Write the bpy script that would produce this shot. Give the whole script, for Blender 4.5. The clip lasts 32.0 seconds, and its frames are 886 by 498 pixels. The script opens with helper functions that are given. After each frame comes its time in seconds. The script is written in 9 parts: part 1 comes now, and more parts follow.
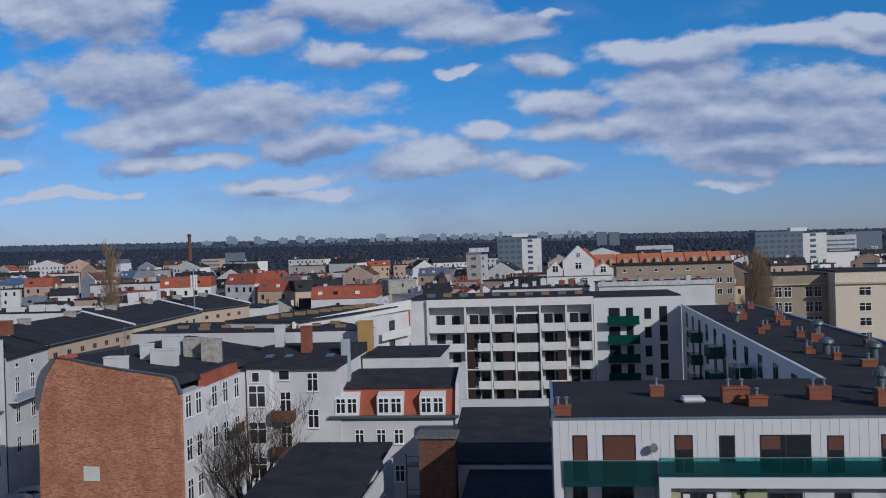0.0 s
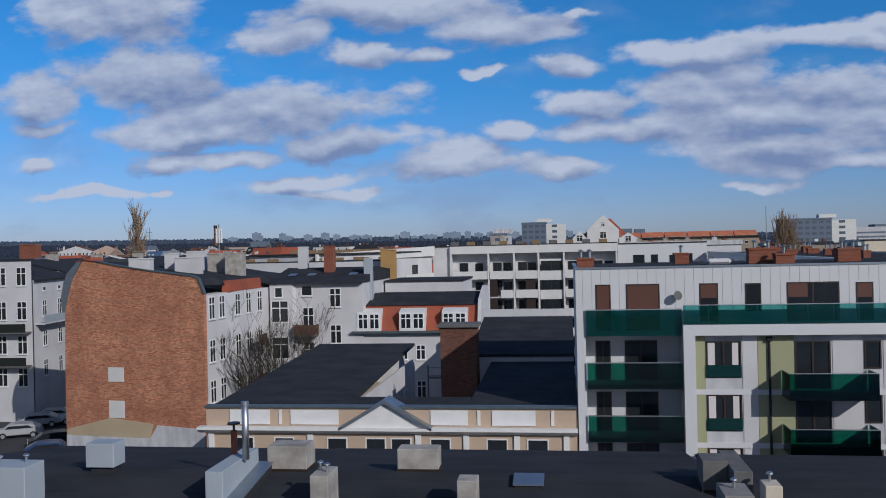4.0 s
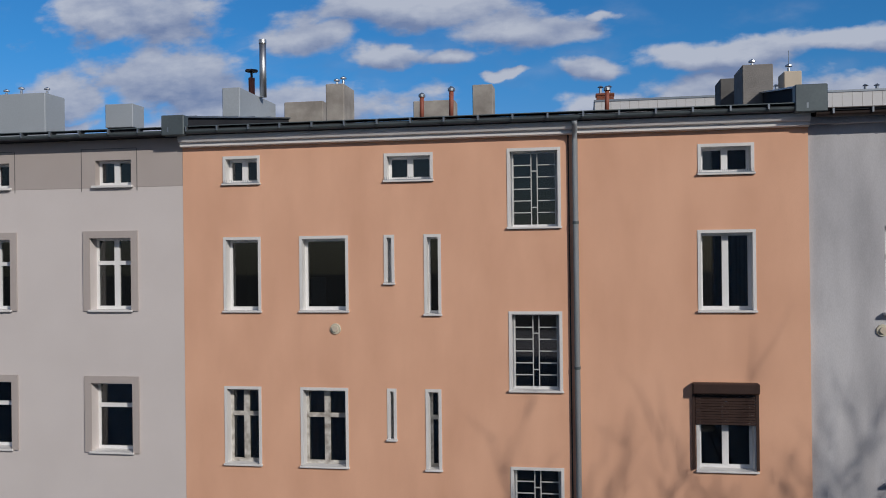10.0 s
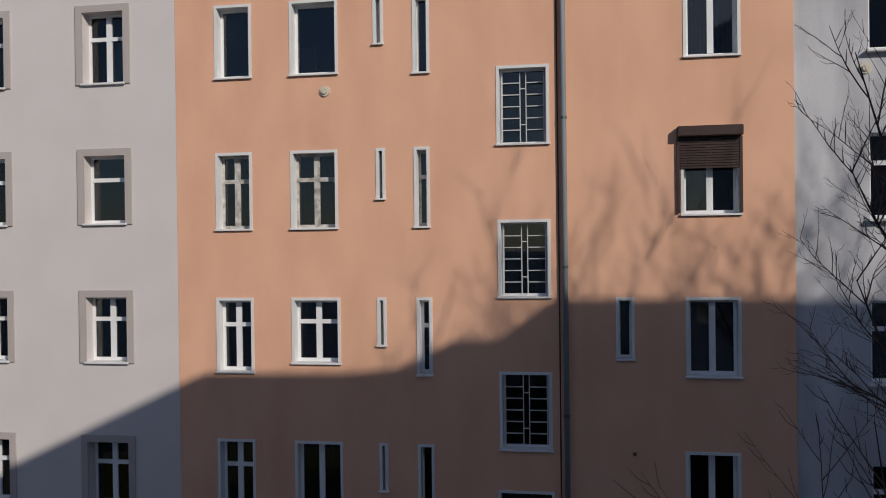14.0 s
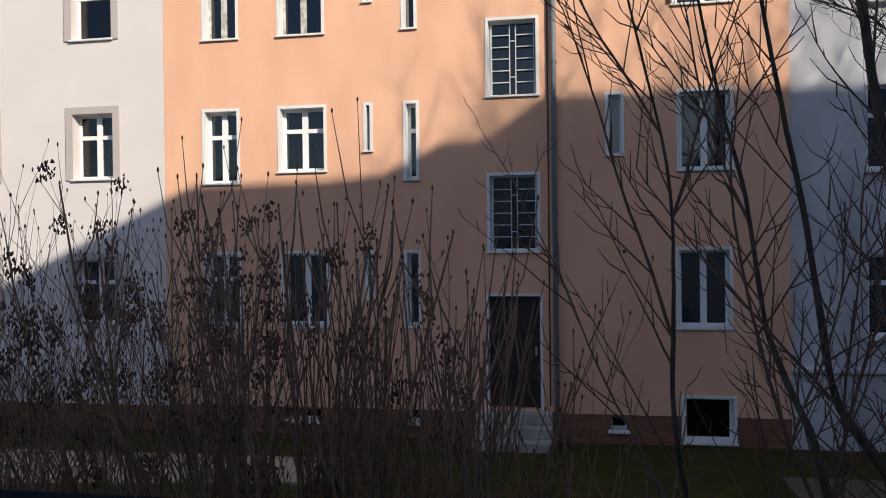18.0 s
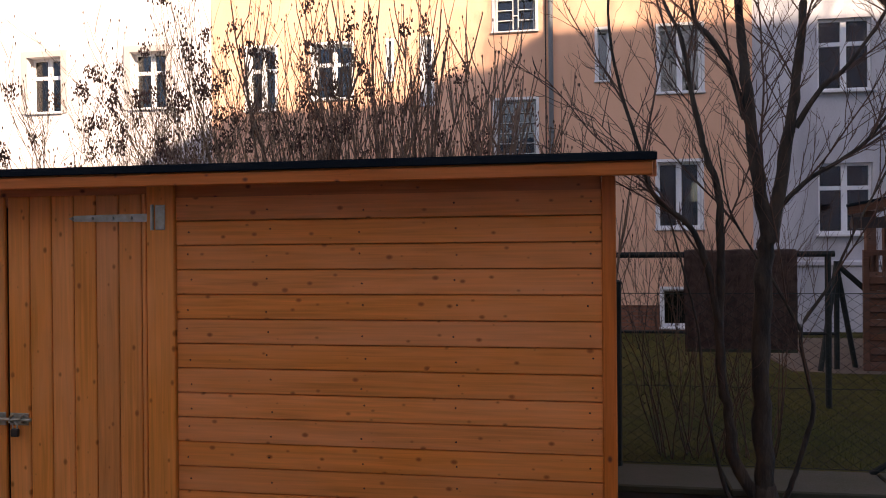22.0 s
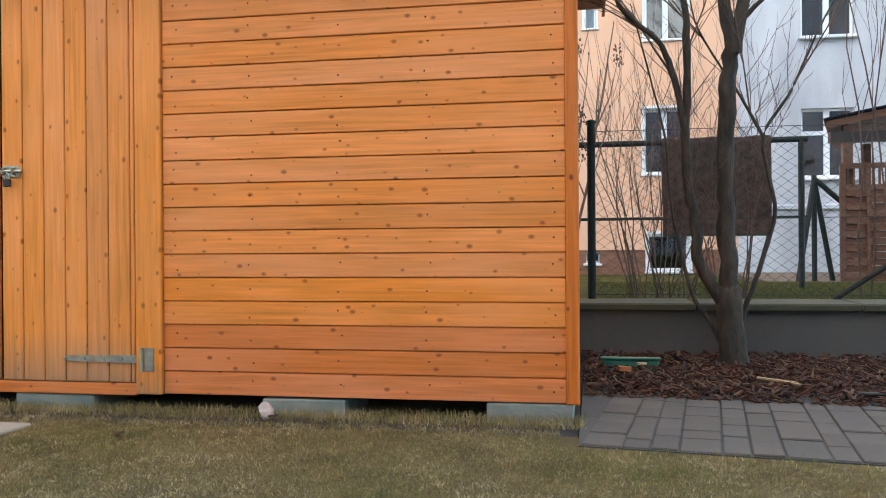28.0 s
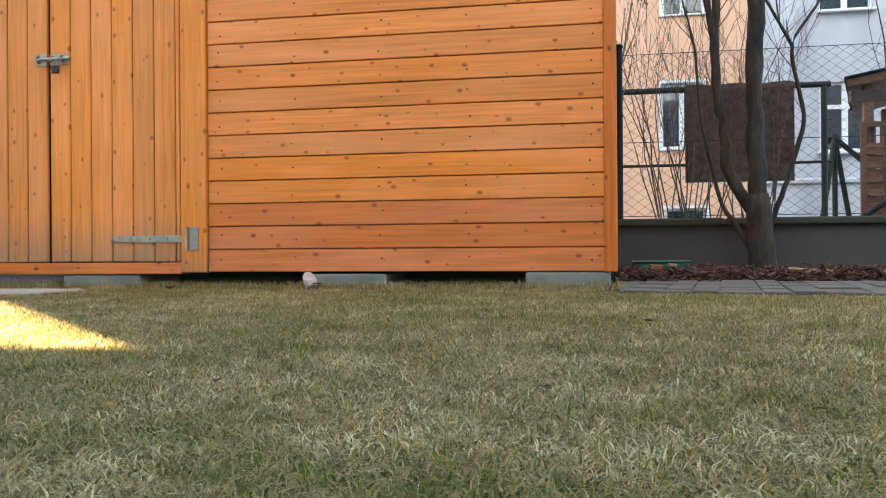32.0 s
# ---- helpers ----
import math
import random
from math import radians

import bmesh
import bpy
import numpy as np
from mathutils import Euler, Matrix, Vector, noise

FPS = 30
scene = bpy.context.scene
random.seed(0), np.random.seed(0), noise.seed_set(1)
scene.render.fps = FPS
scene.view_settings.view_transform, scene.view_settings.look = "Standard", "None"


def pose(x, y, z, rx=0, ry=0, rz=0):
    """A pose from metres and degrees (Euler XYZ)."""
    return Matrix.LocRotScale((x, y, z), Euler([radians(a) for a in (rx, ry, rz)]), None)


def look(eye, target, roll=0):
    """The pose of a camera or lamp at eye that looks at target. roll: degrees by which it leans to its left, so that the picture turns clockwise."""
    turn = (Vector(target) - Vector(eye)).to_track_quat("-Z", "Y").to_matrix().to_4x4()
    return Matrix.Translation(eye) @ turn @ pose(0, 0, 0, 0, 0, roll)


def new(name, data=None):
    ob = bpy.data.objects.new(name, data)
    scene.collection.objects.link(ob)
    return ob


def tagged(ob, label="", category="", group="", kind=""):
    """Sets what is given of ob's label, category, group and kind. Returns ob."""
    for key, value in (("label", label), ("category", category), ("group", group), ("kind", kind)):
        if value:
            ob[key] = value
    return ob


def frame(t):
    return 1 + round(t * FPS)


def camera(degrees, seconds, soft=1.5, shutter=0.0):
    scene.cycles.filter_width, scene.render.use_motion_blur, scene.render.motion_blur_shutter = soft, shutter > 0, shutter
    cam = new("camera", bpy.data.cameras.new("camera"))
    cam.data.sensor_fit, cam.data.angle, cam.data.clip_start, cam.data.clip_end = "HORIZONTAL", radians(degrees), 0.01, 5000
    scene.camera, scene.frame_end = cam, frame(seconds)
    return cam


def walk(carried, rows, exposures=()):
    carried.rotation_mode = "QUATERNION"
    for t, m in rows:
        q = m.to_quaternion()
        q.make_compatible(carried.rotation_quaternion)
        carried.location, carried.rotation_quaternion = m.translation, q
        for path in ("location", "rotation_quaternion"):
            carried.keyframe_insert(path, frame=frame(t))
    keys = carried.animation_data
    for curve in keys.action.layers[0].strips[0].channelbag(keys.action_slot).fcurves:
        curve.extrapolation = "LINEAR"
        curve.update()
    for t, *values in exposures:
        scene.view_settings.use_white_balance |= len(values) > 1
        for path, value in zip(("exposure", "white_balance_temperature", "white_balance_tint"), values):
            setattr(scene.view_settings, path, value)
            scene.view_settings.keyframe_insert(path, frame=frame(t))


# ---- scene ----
cam = camera(55.2, 32.0, 1.0)
METRES, EYE, TILT, LEAN, TURN = 8.0, 1.5, 0.0, 0.0, 0.0
PATH = [
    (0, (1.615, -15.615, 28.674), (1.386, -13.628, 28.671), -1.8),
    (0.5, (1.6, -15.633, 27.551), (1.362, -13.647, 27.547), -1.7),
    (1, (1.562, -15.565, 26.352), (1.317, -13.58, 26.35), -1.6),
    (1.5, (1.452, -15.539, 25.339), (1.202, -13.554, 25.335), -1.7),
    (2, (1.439, -15.577, 24.313), (1.182, -13.593, 24.311), -1.6),
    (2.5, (1.438, -15.514, 23.374), (1.172, -13.532, 23.371), -1.6),
    (3, (1.415, -15.471, 22.43), (1.143, -13.489, 22.427), -1.5),
    (3.5, (1.462, -15.469, 21.549), (1.183, -13.489, 21.547), -1.4),
    (5.5, (1.453, -15.213, 18.079), (1.152, -13.236, 18.079), -1.3),
    (6, (1.493, -15.236, 17.288), (1.187, -13.26, 17.287), -1.3),
    (6.5, (1.496, -15.239, 16.574), (1.187, -13.263, 16.575), -1.2),
    (7, (1.498, -15.288, 15.889), (1.186, -13.312, 15.891), -1.2),
    (7.5, (1.497, -15.313, 15.192), (1.182, -13.338, 15.193), -1.1),
    (8, (1.5, -15.344, 14.483), (1.182, -13.369, 14.484), -1.1),
    (8.5, (1.449, -15.376, 13.733), (1.128, -13.402, 13.736), -1.0),
    (9, (1.401, -15.407, 13.052), (1.077, -13.433, 13.055), -0.9),
    (9.5, (1.376, -15.423, 12.401), (1.049, -13.45, 12.404), -0.8),
    (10, (1.39, -15.435, 11.75), (1.058, -13.463, 11.754), -0.7),
    (10.5, (1.387, -15.455, 11.107), (1.056, -13.483, 11.109), -0.7),
    (11, (1.423, -15.458, 10.522), (1.09, -13.486, 10.522), -0.7),
    (11.5, (1.462, -15.495, 9.925), (1.128, -13.523, 9.922), -0.6),
    (12, (1.531, -15.557, 9.393), (1.196, -13.586, 9.383), -0.6),
    (12.5, (1.537, -15.596, 8.791), (1.203, -13.624, 8.785), -0.7),
    (13, (1.53, -15.594, 8.281), (1.197, -13.622, 8.272), -0.6),
    (13.5, (1.587, -15.594, 7.81), (1.253, -13.622, 7.798), -0.6),
    (14, (1.628, -15.567, 7.367), (1.291, -13.596, 7.355), -0.7),
    (14.5, (1.703, -15.543, 6.974), (1.362, -13.572, 6.951), -0.7),
    (16.5, (1.905, -15.327, 5.043), (1.551, -13.359, 5.024), -0.6),
    (17, (1.89, -15.336, 4.671), (1.539, -13.367, 4.643), -0.6),
    (17.5, (1.925, -15.335, 4.125), (1.571, -13.367, 4.111), -0.6),
    (18, (2.06, -15.261, 3.758), (1.688, -13.296, 3.741), -0.7),
    (18.5, (2.053, -15.205, 3.402), (1.68, -13.24, 3.385), -0.5),
    (19, (1.906, -15.405, 3.205), (1.551, -13.437, 3.168), -0.8),
    (20, (2.001, -16.174, 2.421), (1.645, -14.206, 2.405), -0.6),
    (21, (2.177, -17.133, 2.16), (1.814, -15.166, 2.155), -0.6),
    (22, (2.218, -17.707, 1.893), (1.85, -15.741, 1.887), -0.5),
    (23, (2.152, -17.915, 1.742), (1.793, -15.948, 1.737), -0.4),
    (24, (2.138, -17.935, 1.551), (1.782, -15.967, 1.545), -0.5),
    (24.5, (2.114, -17.928, 1.462), (1.756, -15.96, 1.447), -0.5),
    (25, (2.065, -17.925, 1.345), (1.713, -15.956, 1.335), -0.5),
    (25.5, (2.043, -17.936, 1.226), (1.691, -15.967, 1.221), -0.5),
    (27.5, (2.23, -17.909, 0.837), (1.886, -15.939, 0.829), -0.4),
    (28, (2.34, -17.886, 0.743), (1.988, -15.918, 0.739), -0.4),
    (28.5, (2.381, -17.851, 0.67), (2.03, -15.882, 0.666), -0.4),
    (29, (2.346, -17.856, 0.584), (1.993, -15.887, 0.584), -0.5),
    (29.5, (2.306, -17.874, 0.505), (1.949, -15.906, 0.502), -0.5),
    (30, (2.287, -17.903, 0.404), (1.925, -15.936, 0.403), -0.5),
    (30.5, (2.298, -17.924, 0.304), (1.93, -15.958, 0.307), -0.5),
    (31, (2.287, -17.951, 0.242), (1.918, -15.986, 0.244), -0.5),
    (31.5, (2.26, -17.979, 0.198), (1.888, -16.014, 0.2), -0.5),
    (32, (2.227, -17.987, 0.17), (1.848, -16.023, 0.172), -0.4),
]
walk(cam, [(t, look(eye, target, roll)) for t, eye, target, roll in PATH], exposures=[(0.0, -0.70, 5980, 10), (3.5, -0.68, 6000, 10), (6.0, -0.55, 6500, 10), (9.0, -0.75, 6500, 10), (14.0, -0.62, 6600, 10), (17.0, 0.0, 6900, 8), (19.0, 0.55, 7000, 10), (20.5, 1.2, 7600, 14), (22.0, 1.50, 9000, 24), (24.0, 1.78, 10600, 27), (26.0, 2.85, 10400, 14), (28.0, 3.42, 9400, 1), (32.0, 3.47, 9200, 0)])

# ---- world, sun ----
SUN_AZ, SUN_EL = 135.0, 27.0  # degrees: clockwise from +y, above the horizon


SKY_STRENGTH, CLOUD_STRENGTH = 0.10, 1.0
TINT_LOW, TINT_HIGH = (0.66, 0.81, 1.38, 1), (0.27, 0.93, 1.55, 1)  # pale haze at the horizon, deep azure above
TINT_SUNWARD = (0.55, 0.62, 0.78, 1)  # milky towards the sun
# cloud banks: across, up, half width, half height, on the plane one metre ahead
CLOUDS_WEST = [(-0.517, 0.222, 0.111, 0.036), (-0.355, 0.176, 0.138, 0.0313), (-0.45, 0.149, 0.127, 0.0181), (-0.265, 0.132, 0.089, 0.0171), (-0.121, 0.101, 0.094, 0.0199), (-0.002, 0.088, 0.056, 0.0105), (-0.502, 0.118, 0.045, 0.0142), (-0.404, 0.115, 0.052, 0.0105), (-0.665, 0.195, 0.046, 0.036), (-0.651, 0.161, 0.041, 0.0095), (-0.66, 0.112, 0.032, 0.0095), (-0.57, 0.306, 0.126, 0.036), (-0.335, 0.262, 0.054, 0.0189), (-0.234, 0.241, 0.05, 0.0132), (-0.155, 0.233, 0.04, 0.0105), (-0.204, 0.292, 0.133, 0.0208), (-0.069, 0.262, 0.085, 0.0247), (-0.09, 0.212, 0.02, 0.0057), (0.005, 0.209, 0.04, 0.0123), (-0.496, 0.078, 0.016, 0.0037), (-0.323, 0.085, 0.048, 0.0086), (-0.274, 0.072, 0.046, 0.0057), (-0.067, 0.134, 0.033, 0.0123)]
CLOUDS_EAST = [(0.021, 0.274, 0.021, 0.0057), (0.158, 0.22, 0.1, 0.0152), (0.314, 0.223, 0.104, 0.0132), (0.369, 0.237, 0.04, 0.0095), (0.163, 0.178, 0.091, 0.0284), (0.034, 0.165, 0.06, 0.0132), (0.287, 0.165, 0.107, 0.0284), (0.225, 0.14, 0.168, 0.0284), (0.341, 0.128, 0.073, 0.036), (0.097, 0.133, 0.116, 0.0142), (0.242, 0.103, 0.123, 0.0228), (0.316, 0.085, 0.082, 0.0113), (0.373, 0.082, 0.029, 0.0095), (-0.608, 0.077, 0.073, 0.0057), (0.216, 0.065, 0.045, 0.0047)]


def build_world():
    w = bpy.data.worlds.new("sky")
    scene.world = w
    w.use_nodes = True
    nt = w.node_tree
    N, L = nt.nodes, nt.links
    N.clear()

    def math_node(op, a, b=None, c=None):
        n = N.new("ShaderNodeMath")
        n.operation = op
        for k, v in enumerate((a, b, c)):
            if v is None:
                continue
            if isinstance(v, (int, float)):
                n.inputs[k].default_value = v
            else:
                L.new(v, n.inputs[k])
        return n.outputs[0]

    def span(v, a, b, c=0.0, d=1.0):
        n = N.new("ShaderNodeMapRange")
        n.interpolation_type = "SMOOTHSTEP"
        for k, q in enumerate((a, b, c, d)):
            n.inputs[k + 1].default_value = q
        L.new(v, n.inputs[0])
        return n.outputs[0]

    out, bg, bgc, mix = N.new("ShaderNodeOutputWorld"), N.new("ShaderNodeBackground"), N.new("ShaderNodeBackground"), N.new("ShaderNodeMixShader")
    sky = N.new("ShaderNodeTexSky")
    sky.sky_type, sky.sun_disc = "NISHITA", False
    sky.sun_elevation, sky.sun_rotation = radians(SUN_EL), radians(SUN_AZ)
    sky.air_density, sky.dust_density, sky.ozone_density = 1.0, 0.35, 1.6
    tint = N.new("ShaderNodeMix")
    tint.data_type, tint.blend_type = "RGBA", "MULTIPLY"
    tint.inputs[0].default_value = 1.0
    bg.inputs["Strength"].default_value = SKY_STRENGTH
    tc, sep = N.new("ShaderNodeTexCoord"), N.new("ShaderNodeSeparateXYZ")
    L.new(tc.outputs["Generated"], sep.inputs[0])
    ahead = math_node("MAXIMUM", sep.outputs[1], 0.08)
    u, v = math_node("DIVIDE", sep.outputs[0], ahead), math_node("DIVIDE", sep.outputs[2], ahead)
    com = N.new("ShaderNodeCombineXYZ")
    L.new(u, com.inputs[0]), L.new(v, com.inputs[1])
    grade = N.new("ShaderNodeMix")
    grade.data_type = "RGBA"
    grade.inputs[6].default_value, grade.inputs[7].default_value = TINT_LOW, TINT_HIGH
    L.new(span(sep.outputs[2], 0.0, 0.24), grade.inputs[0])
    whole = N.new("ShaderNodeMix")
    whole.data_type = "RGBA"
    whole.inputs[6].default_value = TINT_SUNWARD
    front = span(sep.outputs[1], 0.12, 0.3)
    L.new(front, whole.inputs[0]), L.new(grade.outputs[2], whole.inputs[7])
    L.new(sky.outputs[0], tint.inputs[6]), L.new(whole.outputs[2], tint.inputs[7]), L.new(tint.outputs[2], bg.inputs[0])

    wn, wo, wa = N.new("ShaderNodeTexNoise"), N.new("ShaderNodeVectorMath"), N.new("ShaderNodeVectorMath")
    wn.inputs["Scale"].default_value, wn.inputs["Detail"].default_value = 11.0, 5
    wo.operation, wa.operation = "MULTIPLY_ADD", "ADD"
    wo.inputs[1].default_value, wo.inputs[2].default_value = (0.10, 0.05, 0), (-0.05, -0.025, 0)
    L.new(com.outputs[0], wn.inputs[0]), L.new(wn.outputs["Color"], wo.inputs[0])
    L.new(com.outputs[0], wa.inputs[0]), L.new(wo.outputs[0], wa.inputs[1])

    def bank(lift):
        near = None
        for a, b, c, d in CLOUDS_WEST + CLOUDS_EAST:
            mp = N.new("ShaderNodeMapping")
            mp.inputs["Location"].default_value = (-a / c, (lift - b) / d, 0)
            mp.inputs["Scale"].default_value = (1 / c, 1 / d, 1)
            L.new(wa.outputs[0], mp.inputs[0])
            ln = N.new("ShaderNodeVectorMath")
            ln.operation = "LENGTH"
            L.new(mp.outputs[0], ln.inputs[0])
            near = ln.outputs["Value"] if near is None else math_node("SMOOTH_MIN", near, ln.outputs["Value"], 0.25)
        return near
    near, above = bank(0.0), bank(0.014)

    def fbm(shift, scale, detail):
        mp, nz = N.new("ShaderNodeMapping"), N.new("ShaderNodeTexNoise")
        mp.inputs["Location"].default_value, mp.inputs["Scale"].default_value = (shift[0], shift[1], 0), (1.0, 2.1, 1.0)
        L.new(com.outputs[0], mp.inputs[0])
        nz.inputs["Scale"].default_value, nz.inputs["Detail"].default_value, nz.inputs["Roughness"].default_value = scale, detail, 0.55
        L.new(mp.outputs[0], nz.inputs[0])
        return nz.outputs[0]
    n0, n1, n2, n3 = fbm((0, 0), 9, 9), fbm((-0.006, -0.026), 9, 6), fbm((3, 1), 5, 6), fbm((7, 2), 34, 7)
    body = math_node("ADD", math_node("SUBTRACT", 1.36, near), math_node("MULTIPLY", math_node("SUBTRACT", n0, 0.5), 2.6))
    body = math_node("ADD", body, math_node("MULTIPLY", math_node("SUBTRACT", n3, 0.5), 0.55))
    mask = math_node("MULTIPLY", span(body, -0.04, 0.6), 0.95)
    wisp = math_node("MULTIPLY", span(n2, 0.50, 0.76), 0.3)
    low = math_node("MULTIPLY", span(v, 0.13, 0.05), math_node("MULTIPLY", span(n2, 0.45, 0.62), 0.3))
    dirn = N.new("ShaderNodeTexNoise")
    dirn.inputs["Scale"].default_value, dirn.inputs["Detail"].default_value = 2.6, 6
    L.new(tc.outputs["Generated"], dirn.inputs[0])
    rest = math_node("MULTIPLY", span(dirn.outputs[0], 0.46, 0.6), math_node("SUBTRACT", 1.0, front))
    cover = math_node("MAXIMUM", math_node("MULTIPLY", math_node("MAXIMUM", mask, math_node("MAXIMUM", wisp, low)), front), math_node("MULTIPLY", rest, 0.5))
    cover = math_node("MULTIPLY", cover, span(sep.outputs[2], 0.0, 0.02))
    rim = math_node("MULTIPLY", math_node("SUBTRACT", above, near), 0.62)
    lit = math_node("ADD", math_node("ADD", math_node("MULTIPLY", math_node("SUBTRACT", n0, n1), 2.3), rim), span(body, 1.3, 0.1, 0.40, 0.50))
    ramp = N.new("ShaderNodeValToRGB")
    e = ramp.color_ramp.elements
    e[0].position, e[0].color = 0.05, (0.29, 0.38, 0.63, 1)
    e[1].position, e[1].color = 0.95, (0.76, 0.82, 0.97, 1)
    L.new(lit, ramp.inputs[0]), L.new(ramp.outputs[0], bgc.inputs[0])
    bgc.inputs["Strength"].default_value = CLOUD_STRENGTH
    L.new(cover, mix.inputs[0]), L.new(bg.outputs[0], mix.inputs[1]), L.new(bgc.outputs[0], mix.inputs[2])
    L.new(mix.outputs[0], out.inputs[0])


build_world()
sun = new("sun", bpy.data.lights.new("sun", "SUN"))
sun.data.energy, sun.data.angle, sun.data.color = 4.45, radians(0.36), (1.0, 0.94, 0.86)
sun.rotation_euler = Euler((radians(90 - SUN_EL), 0, radians(180 - SUN_AZ)))


# ---- small tools ----
def mat(name, base, rough=0.7, second=None, scale=4.0, amount=0.5, fine=60.0, bump=0.15, metal=0.0, spec=0.5, dist=0.01, random_tint=0.0, stretch=(1, 1, 1)):
    """A surface with broad stains, fine grain and relief."""
    m = bpy.data.materials.new(name)
    m.use_nodes = True
    N, L = m.node_tree.nodes, m.node_tree.links
    b = N["Principled BSDF"]
    b.inputs["Roughness"].default_value, b.inputs["Metallic"].default_value = rough, metal
    b.inputs["Specular IOR Level"].default_value = spec
    tc, mp = N.new("ShaderNodeTexCoord"), N.new("ShaderNodeMapping")
    mp.inputs["Scale"].default_value = stretch
    L.new(tc.outputs["Object"], mp.inputs[0])
    n1, n2 = N.new("ShaderNodeTexNoise"), N.new("ShaderNodeTexNoise")
    n1.inputs["Scale"].default_value, n1.inputs["Detail"].default_value = scale, 6
    n2.inputs["Scale"].default_value, n2.inputs["Detail"].default_value = fine, 4
    L.new(mp.outputs[0], n1.inputs[0]), L.new(mp.outputs[0], n2.inputs[0])
    second = second or tuple(c * 0.72 for c in base)
    ramp = N.new("ShaderNodeMapRange")
    ramp.inputs[1].default_value, ramp.inputs[2].default_value = 0.35, 0.7
    ramp.inputs[3].default_value, ramp.inputs[4].default_value = 0.0, amount
    L.new(n1.outputs[0], ramp.inputs[0])
    mix = N.new("ShaderNodeMix")
    mix.data_type = "RGBA"
    mix.inputs[6].default_value, mix.inputs[7].default_value = (*base, 1), (*second, 1)
    L.new(ramp.outputs[0], mix.inputs[0])
    hsv = N.new("ShaderNodeHueSaturation")
    L.new(mix.outputs[2], hsv.inputs["Color"])
    add = N.new("ShaderNodeMath")
    add.operation = "MULTIPLY_ADD"
    L.new(n2.outputs[0], add.inputs[0])
    add.inputs[1].default_value, add.inputs[2].default_value = 0.3, 0.85
    if random_tint:
        info, ma = N.new("ShaderNodeObjectInfo"), N.new("ShaderNodeMath")
        ma.operation = "MULTIPLY_ADD"
        ma.inputs[1].default_value, ma.inputs[2].default_value = random_tint, -random_tint / 2
        L.new(info.outputs["Random"], ma.inputs[0])
        s = N.new("ShaderNodeMath")
        L.new(add.outputs[0], s.inputs[0]), L.new(ma.outputs[0], s.inputs[1])
        add = s
    L.new(add.outputs[0], hsv.inputs["Value"])
    L.new(hsv.outputs[0], b.inputs["Base Color"])
    if bump:
        bp = N.new("ShaderNodeBump")
        bp.inputs["Strength"].default_value, bp.inputs["Distance"].default_value = bump, dist
        L.new(n2.outputs[0], bp.inputs["Height"])
        L.new(bp.outputs[0], b.inputs["Normal"])
    return m


def glass(name, tint, rough=0.03, alpha=0.3):
    m = bpy.data.materials.new(name)
    m.use_nodes = True
    N, L = m.node_tree.nodes, m.node_tree.links
    out = N["Material Output"]
    N.remove(N["Principled BSDF"])
    tr, gl, fr, mix = (N.new("ShaderNode" + k) for k in ("BsdfTransparent", "BsdfGlossy", "Fresnel", "MixShader"))
    tr.inputs[0].default_value = (*tint, 1)
    gl.inputs["Roughness"].default_value = rough
    fr.inputs[0].default_value = 1.85
    L.new(fr.outputs[0], mix.inputs[0]), L.new(tr.outputs[0], mix.inputs[1]), L.new(gl.outputs[0], mix.inputs[2])
    L.new(mix.outputs[0], out.inputs[0])
    return m


def box(bm, x0, x1, y0, y1, z0, z1):
    v = [bm.verts.new(p) for p in ((x0, y0, z0), (x1, y0, z0), (x1, y1, z0), (x0, y1, z0), (x0, y0, z1), (x1, y0, z1), (x1, y1, z1), (x0, y1, z1))]
    for f in ((3, 2, 1, 0), (4, 5, 6, 7), (0, 1, 5, 4), (1, 2, 6, 5), (2, 3, 7, 6), (3, 0, 4, 7)):
        bm.faces.new([v[i] for i in f])
    return v


def bev(bm, w, seg=1):
    bmesh.ops.bevel(bm, geom=bm.edges[:], offset=w, segments=seg, affect="EDGES", clamp_overlap=True)
    return bm


def boxes(*dims, bevel=0.0):
    bm = bmesh.new()
    for d in dims:
        box(bm, *d)
    if bevel:
        bev(bm, bevel)
    return bm


def prism(points, axis_from, axis_to, axis="y"):
    """A flat outline pushed along an axis."""
    bm = bmesh.new()
    put = {"y": lambda p, a: (p[0], a, p[1]), "x": lambda p, a: (a, p[0], p[1]), "z": lambda p, a: (p[0], p[1], a)}[axis]
    a = [bm.verts.new(put(p, axis_from)) for p in points]
    b = [bm.verts.new(put(p, axis_to)) for p in points]
    bm.faces.new(a), bm.faces.new(b[::-1])
    for i in range(len(points)):
        j = (i + 1) % len(points)
        bm.faces.new((a[i], b[i], b[j], a[j]))
    bmesh.ops.recalc_face_normals(bm, faces=bm.faces[:])
    return bm


